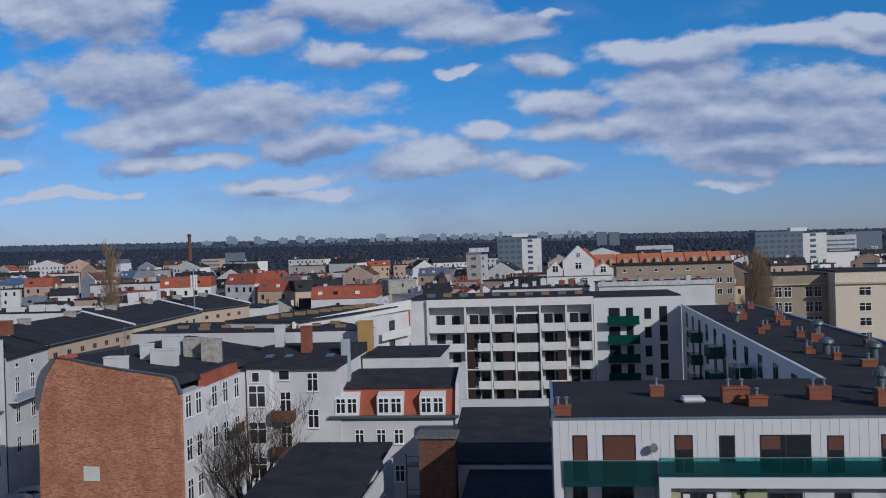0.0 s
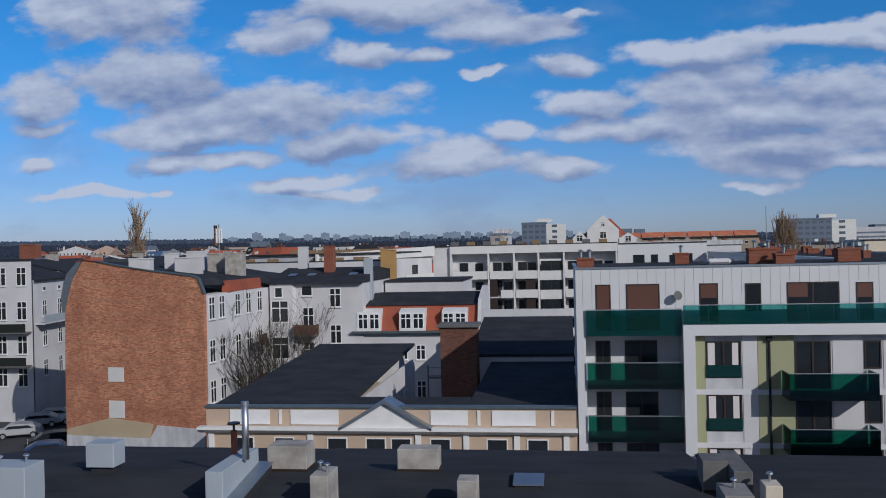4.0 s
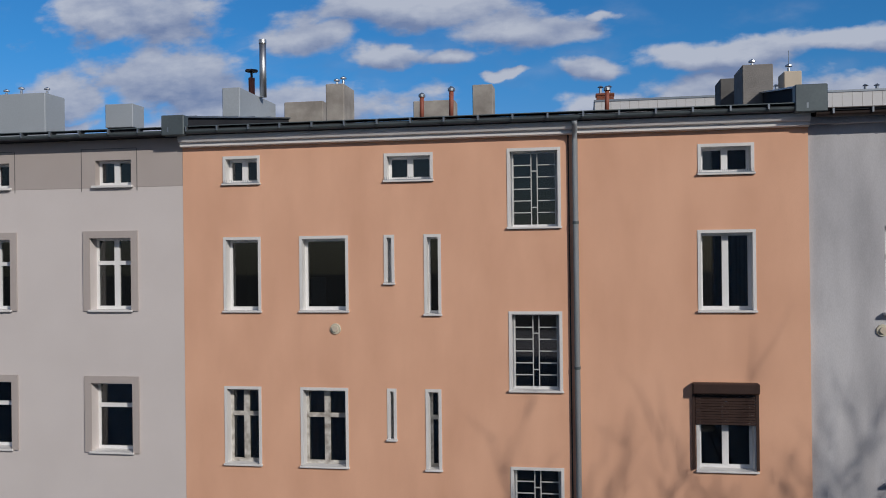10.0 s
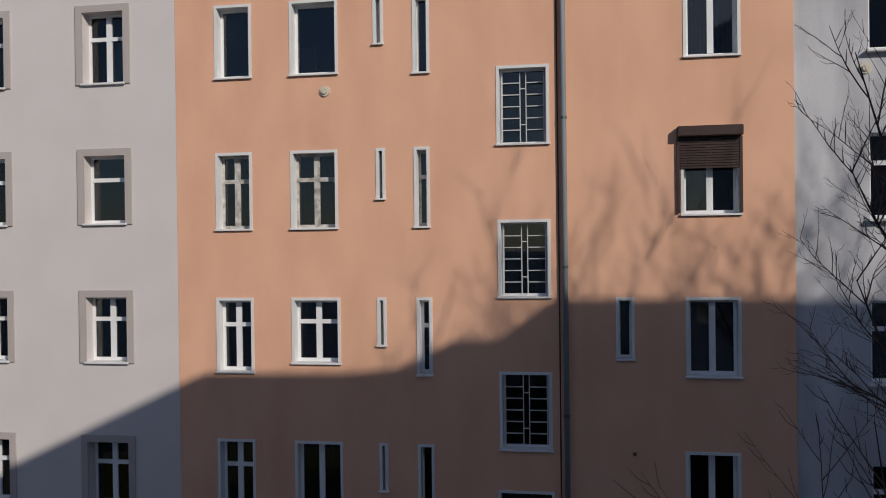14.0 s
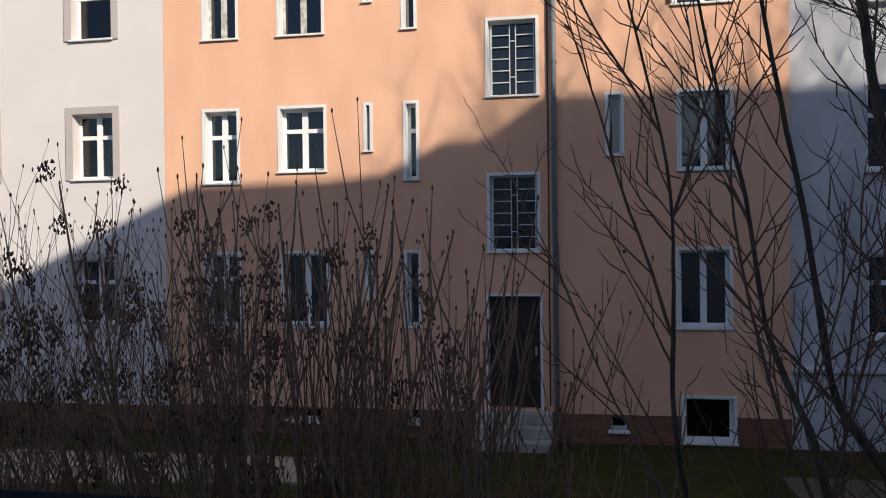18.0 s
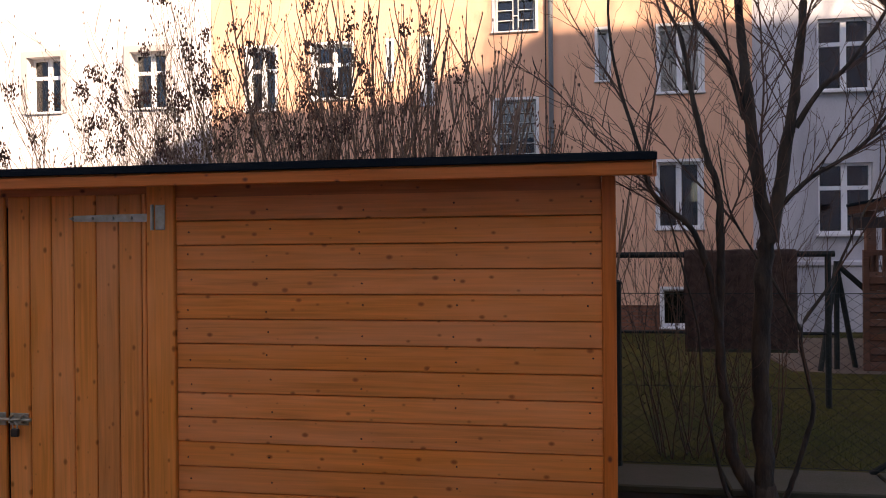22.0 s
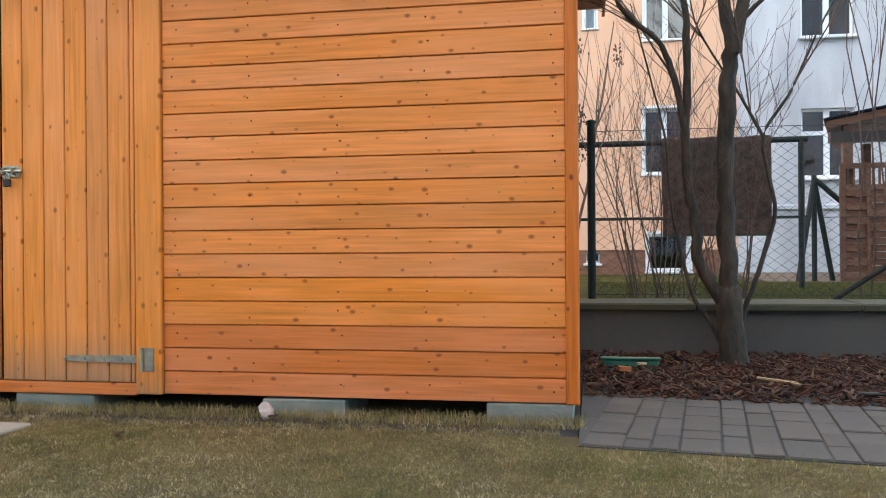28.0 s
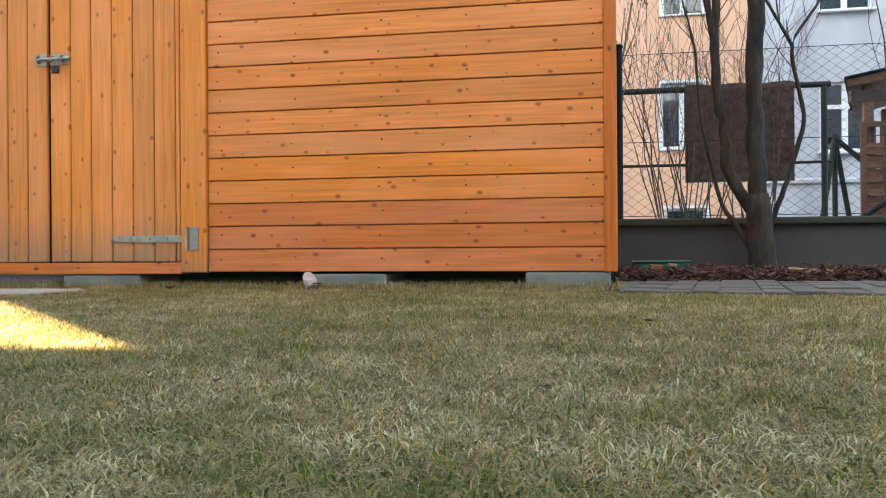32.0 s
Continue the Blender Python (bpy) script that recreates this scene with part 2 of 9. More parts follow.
def tube(bm, pts, radii, sides=6, cap=True):
    """A tapered round bar along points."""
    rings = []
    n = len(pts)
    for i, p in enumerate(pts):
        p = Vector(p)
        d = (Vector(pts[min(i + 1, n - 1)]) - Vector(pts[max(i - 1, 0)]))
        d = d.normalized() if d.length > 1e-9 else Vector((0, 0, 1))
        u = d.cross(Vector((0, 0, 1)) if abs(d.z) < 0.9 else Vector((1, 0, 0))).normalized()
        w = d.cross(u)
        r = radii[i] if isinstance(radii, (list, tuple)) else radii
        rings.append([bm.verts.new(p + r * (math.cos(k * math.tau / sides) * u + math.sin(k * math.tau / sides) * w)) for k in range(sides)])
    for a, b in zip(rings, rings[1:]):
        for k in range(sides):
            bm.faces.new((a[k], a[(k + 1) % sides], b[(k + 1) % sides], b[k]))
    if cap:
        bm.faces.new(rings[0][::-1]), bm.faces.new(rings[-1])
    return bm


def gz(x, y):
    """The land: level near the houses, rising gently far behind them."""
    return max(0.0, y - 200.0) * min(0.028, max(0.011, 0.019 - 0.013 * (x / max(y, 1.0) + 0.12)))


def mesh_of(bm, name, material, smooth=False):
    me = bpy.data.meshes.new(name)
    bm.normal_update()
    bm.to_mesh(me)
    bm.free()
    for m in material if isinstance(material, (list, tuple)) else [material]:
        me.materials.append(m)
    if smooth:
        for p in me.polygons:
            p.use_smooth = True
    return me


def thing(name, loc, label, category, group="", kind=""):
    ob = new(name)
    ob.location = loc
    ob.empty_display_size = 0.1
    return tagged(ob, label, category, group, kind)


def origin_of(ob):
    v = Vector((0, 0, 0))
    while ob:
        v += Vector(ob.location)
        ob = ob.parent
    return v


def part(name, bm, material, parent=None, label="", smooth=False, kind="", local=False):
    """A mesh in world coordinates as a part of parent (local: in the parent's own)."""
    ob = new(name, mesh_of(bm, name, material, smooth))
    if parent:
        ob.parent = parent
        if not local:
            ob.location = -origin_of(parent)
    return tagged(ob, label, kind=kind)


def solid(name, bm, material, label, category, kind="", group="", smooth=False):
    return tagged(new(name, mesh_of(bm, name, material, smooth)), label, category, group, kind)


def piece(name, me, parent, at):
    """One of many alike pieces that share a mesh."""
    ob = new(name, me)
    ob.parent = parent
    ob.location = Vector(at) - origin_of(parent)
    return ob


def wall_with_holes(x0, x1, z0, z1, y0, y1, holes):
    """A wall slab along x with rectangular openings (x0, x1, z0, z1) that go through it."""
    bm = bmesh.new()
    xs = sorted({x0, x1, *[h[0] for h in holes], *[h[1] for h in holes]})
    zs = sorted({z0, z1, *[h[2] for h in holes], *[h[3] for h in holes]})
    xs, zs = [x for x in xs if x0 <= x <= x1], [z for z in zs if z0 <= z <= z1]
    solid_cell = {}
    for i in range(len(xs) - 1):
        for j in range(len(zs) - 1):
            cx, cz = (xs[i] + xs[i + 1]) / 2, (zs[j] + zs[j + 1]) / 2
            solid_cell[i, j] = not any(h[0] < cx < h[1] and h[2] < cz < h[3] for h in holes)
    grid = {}

    def v(i, j, y):
        if (i, j, y) not in grid:
            grid[i, j, y] = bm.verts.new((xs[i], y, zs[j]))
        return grid[i, j, y]
    for (i, j), s in solid_cell.items():
        if not s:
            continue
        bm.faces.new((v(i, j, y0), v(i + 1, j, y0), v(i + 1, j + 1, y0), v(i, j + 1, y0)))
        bm.faces.new((v(i, j, y1), v(i, j + 1, y1), v(i + 1, j + 1, y1), v(i + 1, j, y1)))
        for di, dj, a, b in ((-1, 0, (i, j + 1), (i, j)), (1, 0, (i + 1, j), (i + 1, j + 1)), (0, -1, (i, j), (i + 1, j)), (0, 1, (i + 1, j + 1), (i, j + 1))):
            if not solid_cell.get((i + di, j + dj), False):
                bm.faces.new((v(*a, y0), v(*a, y1), v(*b, y1), v(*b, y0)))
    bmesh.ops.recalc_face_normals(bm, faces=bm.faces[:])
    return bm



# ---- materials ----
M_peach = mat("peach_render", (0.80, 0.465, 0.315), 0.92, (0.67, 0.37, 0.245), 1.0, 0.75, 160, 0.25, spec=0.2, stretch=(1.3, 1, 0.5))
M_greyl = mat("pale_grey_render", (0.66, 0.61, 0.595), 0.92, (0.60, 0.55, 0.535), 0.8, 0.6, 160, 0.2, spec=0.2)
M_taupe = mat("taupe_render", (0.46, 0.41, 0.39), 0.92, (0.41, 0.36, 0.34), 0.8, 0.6, 160, 0.2, spec=0.2)
M_cement = mat("bare_cement_render", (0.57, 0.565, 0.585), 0.95, (0.36, 0.355, 0.375), 0.9, 0.85, 55, 0.18, spec=0.2, stretch=(1.5, 1, 0.5))
M_felt = mat("roof_felt", (0.026, 0.028, 0.034), 0.9, (0.046, 0.047, 0.053), 0.5, 0.9, 70, 0.35, spec=0.15, stretch=(1, 1.4, 1))
M_trim = mat("white_window_trim", (0.74, 0.73, 0.72), 0.6, (0.62, 0.61, 0.6), 2.0, 0.5, 60, 0.05)
M_pvc = mat("white_pvc", (0.80, 0.80, 0.80), 0.35, (0.74, 0.74, 0.74), 3.0, 0.4, 40, 0.02)
M_oldpaint = mat("flaking_white_paint", (0.62, 0.60, 0.56), 0.8, (0.22, 0.19, 0.16), 9.0, 0.9, 50, 0.5)
M_glass = glass("window_glass", (0.40, 0.44, 0.45))
M_zinc = mat("zinc_sheet", (0.33, 0.37, 0.41), 0.42, (0.26, 0.29, 0.33), 1.5, 0.7, 30, 0.05, metal=0.75)
M_pipe = mat("dull_zinc_pipe", (0.30, 0.33, 0.36), 0.55, (0.24, 0.27, 0.29), 1.2, 0.7, 30, 0.05, metal=0.15)
M_gutter = mat("grey_green_gutter", (0.13, 0.16, 0.17), 0.45, (0.09, 0.11, 0.12), 2.0, 0.7, 30, 0.05, metal=0.4)
M_steel = mat("bright_steel", (0.62, 0.63, 0.64), 0.42, (0.5, 0.5, 0.5), 4.0, 0.5, 60, 0.02, metal=1.0)
M_conc = mat("chimney_concrete", (0.42, 0.39, 0.355), 0.95, (0.22, 0.20, 0.18), 2.2, 0.9, 40, 0.5)
M_concd = mat("dark_sooty_concrete", (0.15, 0.145, 0.14), 0.95, (0.09, 0.09, 0.09), 2.5, 0.9, 40, 0.5)
M_concm = mat("smoke_grey_concrete", (0.27, 0.255, 0.24), 0.95, (0.17, 0.16, 0.155), 2.2, 0.9, 40, 0.5)
M_cream = mat("cream_render", (0.62, 0.54, 0.43), 0.9, (0.5, 0.43, 0.35), 2.0, 0.6, 60, 0.2)
M_bluegrey = mat("blue_grey_clad_metal", (0.36, 0.40, 0.44), 0.6, (0.31, 0.35, 0.39), 0.8, 0.6, 30, 0.04)
M_redpipe = mat("rust_red_pipe", (0.30, 0.085, 0.05), 0.6, (0.2, 0.06, 0.04), 6.0, 0.6, 60, 0.1)
M_brown = mat("dark_brown_shutter", (0.045, 0.022, 0.016), 0.5, (0.03, 0.015, 0.012), 4, 0.5, 40, 0.05)
M_door = mat("dark_brown_door", (0.030, 0.018, 0.014), 0.5, (0.02, 0.012, 0.01), 4, 0.5, 40, 0.08)
# indoor dimness is put into this colour, darker than real room walls
M_inside = mat("dimmed_room_wall", (0.10, 0.095, 0.09), 0.9, None, 1.0, 0.4, 20, 0.0)
M_curtain = mat("pale_curtain", (0.74, 0.74, 0.76), 0.9, None, 3, 0.4, 80, 0.1)
M_purple = mat("plum_curtain", (0.14, 0.07, 0.10), 0.9, None, 3, 0.4, 80, 0.1)
M_grille = mat("painted_iron_grille", (0.55, 0.56, 0.55), 0.5, None, 4, 0.3, 60, 0.05)
M_lamp = mat("ivory_plastic", (0.60, 0.56, 0.44), 0.5, None, 4, 0.2, 60, 0.05)


def brick_mat(name, c1, c2, mortar, scale=1.0, bump=0.5, stain=0.5, axis="XZ"):
    """Courses of brick at real size, with stains."""
    m = mat(name, c1, 0.95, c2, 0.35, stain, 25, 0.0, spec=0.2)
    N, L = m.node_tree.nodes, m.node_tree.links
    b, hsv = N["Principled BSDF"], next(n for n in N if n.type == "HUE_SAT")
    tc = next(n for n in N if n.type == "TEX_COORD")
    sep, com, br = N.new("ShaderNodeSeparateXYZ"), N.new("ShaderNodeCombineXYZ"), N.new("ShaderNodeTexBrick")
    L.new(tc.outputs["Object"], sep.inputs[0])
    L.new(sep.outputs["XYZ".index(axis[0])], com.inputs[0])
    L.new(sep.outputs["XYZ".index(axis[1])], com.inputs[1])
    L.new(com.outputs[0], br.inputs["Vector"])
    br.inputs["Scale"].default_value = scale
    br.inputs["Brick Width"].default_value, br.inputs["Row Height"].default_value = 0.26, 0.075
    br.inputs["Mortar Size"].default_value = 0.008
    br.inputs["Color1"].default_value, br.inputs["Color2"].default_value, br.inputs["Mortar"].default_value = (*c1, 1), (*c2, 1), (*mortar, 1)
    br.inputs["Bias"].default_value = -0.1
    mix = next(n for n in N if n.type == "MIX")
    L.new(br.outputs["Color"], mix.inputs[6])
    bp = N.new("ShaderNodeBump")
    bp.inputs["Strength"].default_value, bp.inputs["Distance"].default_value = bump, 0.02
    bp.invert = True
    L.new(br.outputs["Fac"], bp.inputs["Height"])
    L.new(bp.outputs[0], b.inputs["Normal"])
    return m


M_plinth = brick_mat("brick_plinth", (0.30, 0.125, 0.075), (0.19, 0.08, 0.05), (0.17, 0.135, 0.11))


# ---- the three joined houses that face the garden ----
def ring(x0, x1, z0, z1, y0, y1, w, wb=None):
    """Four bars round an opening."""
    wb = w if wb is None else wb
    return boxes((x0, x0 + w, y0, y1, z0, z1), (x1 - w, x1, y0, y1, z0, z1), (x0 + w, x1 - w, y0, y1, z1 - w, z1), (x0 + w, x1 - w, y0, y1, z0, z0 + wb))


def wavy(x0, x1, z0, z1, y, folds):
    bm = bmesh.new()
    n = folds * 6
    cols = []
    for i in range(n + 1):
        x = x0 + (x1 - x0) * i / n
        yy = y + 0.025 * math.sin(i * math.tau / 6) + 0.01 * math.sin(i * 1.7)
        cols.append((bm.verts.new((x, yy, z0)), bm.verts.new((x, yy, z1))))
    for a, b in zip(cols, cols[1:]):
        bm.faces.new((a[0], b[0], b[1], a[1]))
    bmesh.ops.solidify(bm, geom=bm.faces[:], thickness=0.004)
    return bm


COUNT = {"window": 0}


def window(x0, x1, z0, z1, style, label, surround="white", paint=None):
    """A window in its opening: x0 to z1 are the outside of its white edging or taupe surround."""
    COUNT["window"] += 1
    th = thing("window_%d" % COUNT["window"], ((x0 + x1) / 2, 0, z0), label, "window", kind="structure")
    paint = paint or M_pvc
    if surround == "white":
        t, deep = 0.055, 0.19
        part("surround", boxes((x0, x0 + t, -0.012, deep, z0 + 0.05, z1), (x1 - t, x1, -0.012, deep, z0 + 0.05, z1), (x0 + t, x1 - t, -0.012, deep, z1 - t, z1)), M_trim, th)
        part("window_sill", bev(boxes((x0 - 0.015, x1 + 0.015, -0.055, deep, z0 + 0.008, z0 + 0.045)), 0.006), M_trim, th)
        ix0, ix1, iz0, iz1 = x0 + t, x1 - t, z0 + 0.045, z1 - t
    elif surround == "taupe":
        t, deep = 0.14, 0.24
        part("surround", boxes((x0, x0 + t, -0.03, -0.001, z0, z1), (x1 - t, x1, -0.03, -0.001, z0, z1), (x0 + t, x1 - t, -0.03, -0.001, z1 - t, z1)), M_taupe, th)
        part("window_sill", bev(boxes((x0 + 0.11, x1 - 0.11, -0.06, deep, z0 - 0.02, z0 + 0.02)), 0.006), M_trim, th)
        ix0, ix1, iz0, iz1 = x0 + t, x1 - t, z0 + 0.02, z1 - t
    else:
        t, deep = 0.0, 0.16
        part("window_sill", bev(boxes((x0 - 0.05, x1 + 0.05, -0.08, deep, z0, z0 + 0.05)), 0.008), M_trim, th)
        ix0, ix1, iz0, iz1 = x0, x1, z0 + 0.05, z1
    f = 0.05 if style not in ("slit", "stair") else 0.03
    y0, y1 = deep, deep + 0.06
    part("window_frame", ring(ix0, ix1, iz0, iz1, y0, y1, f, f + 0.015), paint, th)
    ax0, ax1, az0, az1 = ix0 + f, ix1 - f, iz0 + f + 0.015, iz1 - f
    cells = []
    mid = (ax0 + ax1) / 2
    h = az1 - az0
    if style in ("two", "cross", "tee"):
        m = 0.055
        part("mullion", boxes((mid - m, mid + m, y0 - 0.012, y1, az0, az1)), paint, th)
        cols = [(ax0, mid - m), (mid + m, ax1)]
    else:
        cols = [(ax0, ax1)]
    if style in ("cross", "transom", "slit2"):
        zt = az0 + h * 0.66
        for a, b in cols:
            part("transom", boxes((a, b, y0 - 0.018, y1, zt - 0.04, zt + 0.04)), paint, th)
        rows = [(az0, zt - 0.04), (zt + 0.04, az1)]
    else:
        rows = [(az0, az1)]
    for a, b in cols:
        for c, d in rows:
            if style == "blind":
                continue
            part("pane", boxes((a, b, y0 + 0.025, y0 + 0.031, c, d)), M_glass, th)
    if style == "blind":
        part("infill", boxes((ax0, ax1, y0 + 0.02, y0 + 0.05, az0, az1)), M_greyl, th, "plastered niche filling")
    if style == "stair":
        bm = bmesh.new()
        w = 0.009
        c0, c1 = mid - 0.055, mid + 0.055
        for x in (c0, c1, ax0 + 0.015, ax1 - 0.015):
            box(bm, x - w, x + w, y0 - 0.05, y0 - 0.03, az0, az1)
        for k in range(1, 6):
            z = az0 + h * k / 6
            box(bm, ax0 + 0.015 + w, c0 - w, y0 - 0.05, y0 - 0.03, z - w, z + w)
            box(bm, c1 + w, ax1 - 0.015 - w, y0 - 0.05, y0 - 0.03, z - w, z + w)
        for z in (az0 + h * 0.24, az0 + h * 0.75):
            box(bm, c0 + w, c1 - w, y0 - 0.05, y0 - 0.03, z - w, z + w)
        part("grille", bm, M_grille, th, "pale painted iron grille")
    return th, (ix0, ix1, iz0, iz1, y1)


def curtain(th, spec, material, side="both", folds=4):
    ix0, ix1, iz0, iz1, y = spec
    w = (ix1 - ix0) * 0.34
    if side in ("both", "left"):
        part("curtain", wavy(ix0, ix0 + w, iz0 - 0.05, iz1 + 0.02, y + 0.12, folds), material, th)
    if side in ("both", "right"):
        part("curtain", wavy(ix1 - w, ix1, iz0 - 0.05, iz1 + 0.02, y + 0.12, folds), material, th)
    if side == "full":
        part("curtain", wavy(ix0, ix1, iz0 - 0.05, iz1 + 0.02, y + 0.12, folds * 2), material, th)


XL, XR = -6.33, 5.19  # the peach house's sides
WHITE = "white-edged window of the peach house"
plan = []
for z0, z1, kinds in ((13.03, 13.60, "attic"), (10.60, 12.06, "one"), (7.66, 9.19, "cross_old"), (4.92, 6.37, "cross"), (2.14, 3.62, "ground")):
    if kinds == "attic":
        plan += [(-5.50, -4.75, z0 + 0.02, z1 + 0.02, "two", "small two-light attic window, white edged, in peach wall", 0, ""),
                 (-2.31, -1.38, z0, z1 - 0.02, "two", "small two-light attic window, white edged, in peach wall", 0, ""),
                 (3.35, 4.30, z0 - 0.02, z1 - 0.03, "two", "small two-light attic window, white edged, in peach wall", 0, "")]
    if kinds == "one":
        plan += [(-5.51, -4.75, z0, z1, "one", "single-pane white window in peach wall", 0, ""), (-3.98, -3.02, z0, z1, "one", "wide single-pane white window in peach wall", 0, "board"),
                 (-2.33, -2.13, 11.12, z1, "blind", "narrow bricked-up slit window in peach wall", 0, ""), (-1.57, -1.25, 10.54, z1, "slit", "tall narrow slit window in peach wall", 0, ""),
                 (3.33, 4.31, z0, z1, "two", "two-casement white window with pale curtains", 0, "both")]
    if kinds == "cross_old":
        plan += [(-5.52, -4.77, z0, z1, "cross", "old wooden cross window with flaking white paint", 1, "full"), (-3.99, -3.05, z0, z1, "cross", "old wooden cross window with flaking white paint", 1, "full"),
                 (-2.30, -2.12, 8.20, z1, "slit", "narrow dark slit window in peach wall", 1, ""), (-1.57, -1.27, z0, z1, "slit2", "tall narrow old wooden slit window", 1, ""),
                 (3.27, 4.30, 7.80, 9.19, "two", "two-casement white window under a half-lowered brown shutter", 0, "")]
    if kinds == "cross":
        plan += [(-5.54, -4.77, z0 - 0.03, z1, "cross", "white cross window in peach wall", 0, ""), (-4.00, -3.03, 5.08, z1, "cross", "white cross window in peach wall", 0, "left"),
                 (-2.31, -2.13, 5.43, z1, "blind", "narrow bricked-up slit window in peach wall", 0, ""), (-1.55, -1.25, 4.88, z1, "slit2", "tall narrow white slit window", 0, ""),
                 (2.11, 2.44, 5.22, z1, "slit", "narrow white window beside the downpipe", 0, ""), (3.33, 4.28, z0, z1, "two", "two-casement white window in peach wall", 0, "")]
    if kinds == "ground":
        plan += [(-5.55, -4.77, z0, z1, "cross", "white cross window low in peach wall", 0, "full"), (-3.97, -3.01, z0 + 0.02, z1, "two", "two-casement white window low in peach wall", 0, "full"),
                 (-2.30, -2.13, 2.68, z1, "blind", "narrow bricked-up slit window in peach wall", 0, ""), (-1.56, -1.24, 2.17, z1, "slit", "tall narrow white slit window", 0, ""),
                 (3.30, 4.25, 2.17, z1, "two", "two-casement white window low in peach wall", 0, "")]
for z0, z1 in ((12.12, 13.60), (9.15, 10.63), (6.34, 7.80), (3.53, 5.00)):
    plan.append((-0.01, 0.96, z0, z1, "stair", "stairwell window behind a pale iron grille", 0, ""))
HOLES = [(p[0], p[1], p[2], p[3]) for p in plan]
DOOR = (-0.05, 0.98, 0.72, 2.81)
BASE = [(-5.40, -4.80, 0.36, 0.62), (-3.90, -3.2, 0.36, 0.62), (-1.53, -1.27, 0.38, 0.66), (2.16, 2.44, 0.34, 0.62)]
CELLAR = (3.37, 4.30, 0.17, 1.04)
solid("wall_peach", wall_with_holes(XL, XR, 0.66, 13.86, 0.0, 0.38, HOLES + [DOOR, (CELLAR[0], CELLAR[1], 0.5, CELLAR[3])]), M_peach, "peach rendered house wall, lightly stained", "wall", "structure")
solid("plinth_peach", wall_with_holes(XL, XR, -0.3, 0.658, 0.015, 0.38, BASE + [(DOOR[0], DOOR[1], 0.0, 0.7), CELLAR]), M_plinth, "dark red brick plinth of the house", "plinth", "structure")
for p in plan:
    th, spec = window(p[0], p[1], p[2], p[3], p[4], p[5], "white", M_oldpaint if p[6] else None)
    if p[2] > 12.9 and p[4] == "two":
        sp = bmesh.new()
        for k in range(int((p[1] - p[0]) / 0.035)):
            xs = p[0] + 0.02 + 0.035 * k
            box(sp, xs, xs + 0.005, -0.052, -0.045, p[2] + 0.046, p[2] + 0.105)
        box(sp, p[0], p[1], -0.053, -0.044, p[2] + 0.0455, p[2] + 0.055)
        part("bird_spikes", sp, M_zinc, th, "strip of thin bird spikes")
    if p[7] == "board":
        part("blind", boxes((spec[0] + 0.02, spec[0] + 0.32, spec[4] + 0.2, spec[4] + 0.23, spec[2], spec[2] + 0.62)), M_curtain, th, "pale green-white panel behind the glass")
    elif p[7]:
        curtain(th, spec, M_curtain, p[7])
for b in BASE:
    th, _ = window(b[0], b[1], b[2], b[3], "slit", "small cellar vent window in the brick plinth", "plain")
th, _ = window(*CELLAR, "one", "white-framed cellar window at ground level", "white")

# roller shutter
sh = thing("roller_shutter", (3.75, -0.1, 9.2), "dark brown roller shutter, half lowered over a window", "shutter")
part("shutter_box", bev(boxes((3.20, 4.32, -0.17, -0.002, 9.20, 9.39)), 0.02), M_brown, sh)
for xx in (3.20, 4.27):
    part("guide_rail", boxes((xx, xx + 0.05, -0.045, -0.002, 7.86, 9.198)), M_brown, sh)
slat = mesh_of(bev(boxes((0, 1.015, -0.018, 0, 0, 0.042)), 0.006), "slat", M_brown)
for k in range(12):
    piece("slat", slat, sh, (3.253, -0.02, 9.198 - 0.046 * (k + 1)))

# house door with steps
dr = thing("door_1", (0.46, 0.1, 0.72), "dark brown back door in a white surround", "door", kind="structure")
part("surround", boxes((-0.05, 0.0, -0.012, 0.16, 0.72, 2.81), (0.93, 0.98, -0.012, 0.16, 0.72, 2.81), (0.0, 0.93, -0.012, 0.16, 2.76, 2.81)), M_trim, dr)
dl = part("door_leaf", boxes((0.0, 0.93, 0.14, 0.19, 0.74, 2.76)), M_door, dr)
for a, b, c, d in ((0.1, 0.42, 0.9, 1.5), (0.51, 0.83, 0.9, 1.5), (0.1, 0.42, 1.65, 2.6), (0.51, 0.83, 1.65, 2.6)):
    part("panel", bev(boxes((a, b, 0.125, 0.139, c, d)), 0.012), M_door, dl)
part("handle", bev(boxes((0.83, 0.87, 0.08, 0.139, 1.68, 1.84)), 0.008), M_steel, dl, "steel lever handle")
st = thing("door_steps", (0.46, -0.4, 0.2), "three worn concrete steps below the house door", "steps")
for k in range(3):
    part("step", bev(boxes((-0.2, 1.15, -0.95 + 0.3 * k, 0.012, 0.15 + 0.18 * k, 0.33 + 0.18 * k - 0.001)), 0.012), M_conc, st)

# round wall vents
for x, z, y in ((-3.28, 10.30, 0.0), (6.36, 10.30, 0.05)):
    v = thing("wall_vent", (x, y, z), "round ivory plastic vent cap on the wall", "vent")
    bm = bmesh.new()
    bmesh.ops.create_cone(bm, cap_ends=True, segments=20, radius1=0.105, radius2=0.095, depth=0.03, matrix=Matrix.Translation((x, y - 0.016, z)) @ Matrix.Rotation(radians(90), 4, "X"))
    part("rim", bm, M_lamp, v)
    bm = bmesh.new()
    bmesh.ops.create_cone(bm, cap_ends=True, segments=20, radius1=0.06, radius2=0.055, depth=0.03, matrix=Matrix.Translation((x, y - 0.047, z)) @ Matrix.Rotation(radians(90), 4, "X"))
    part("cap", bm, M_cream, v)
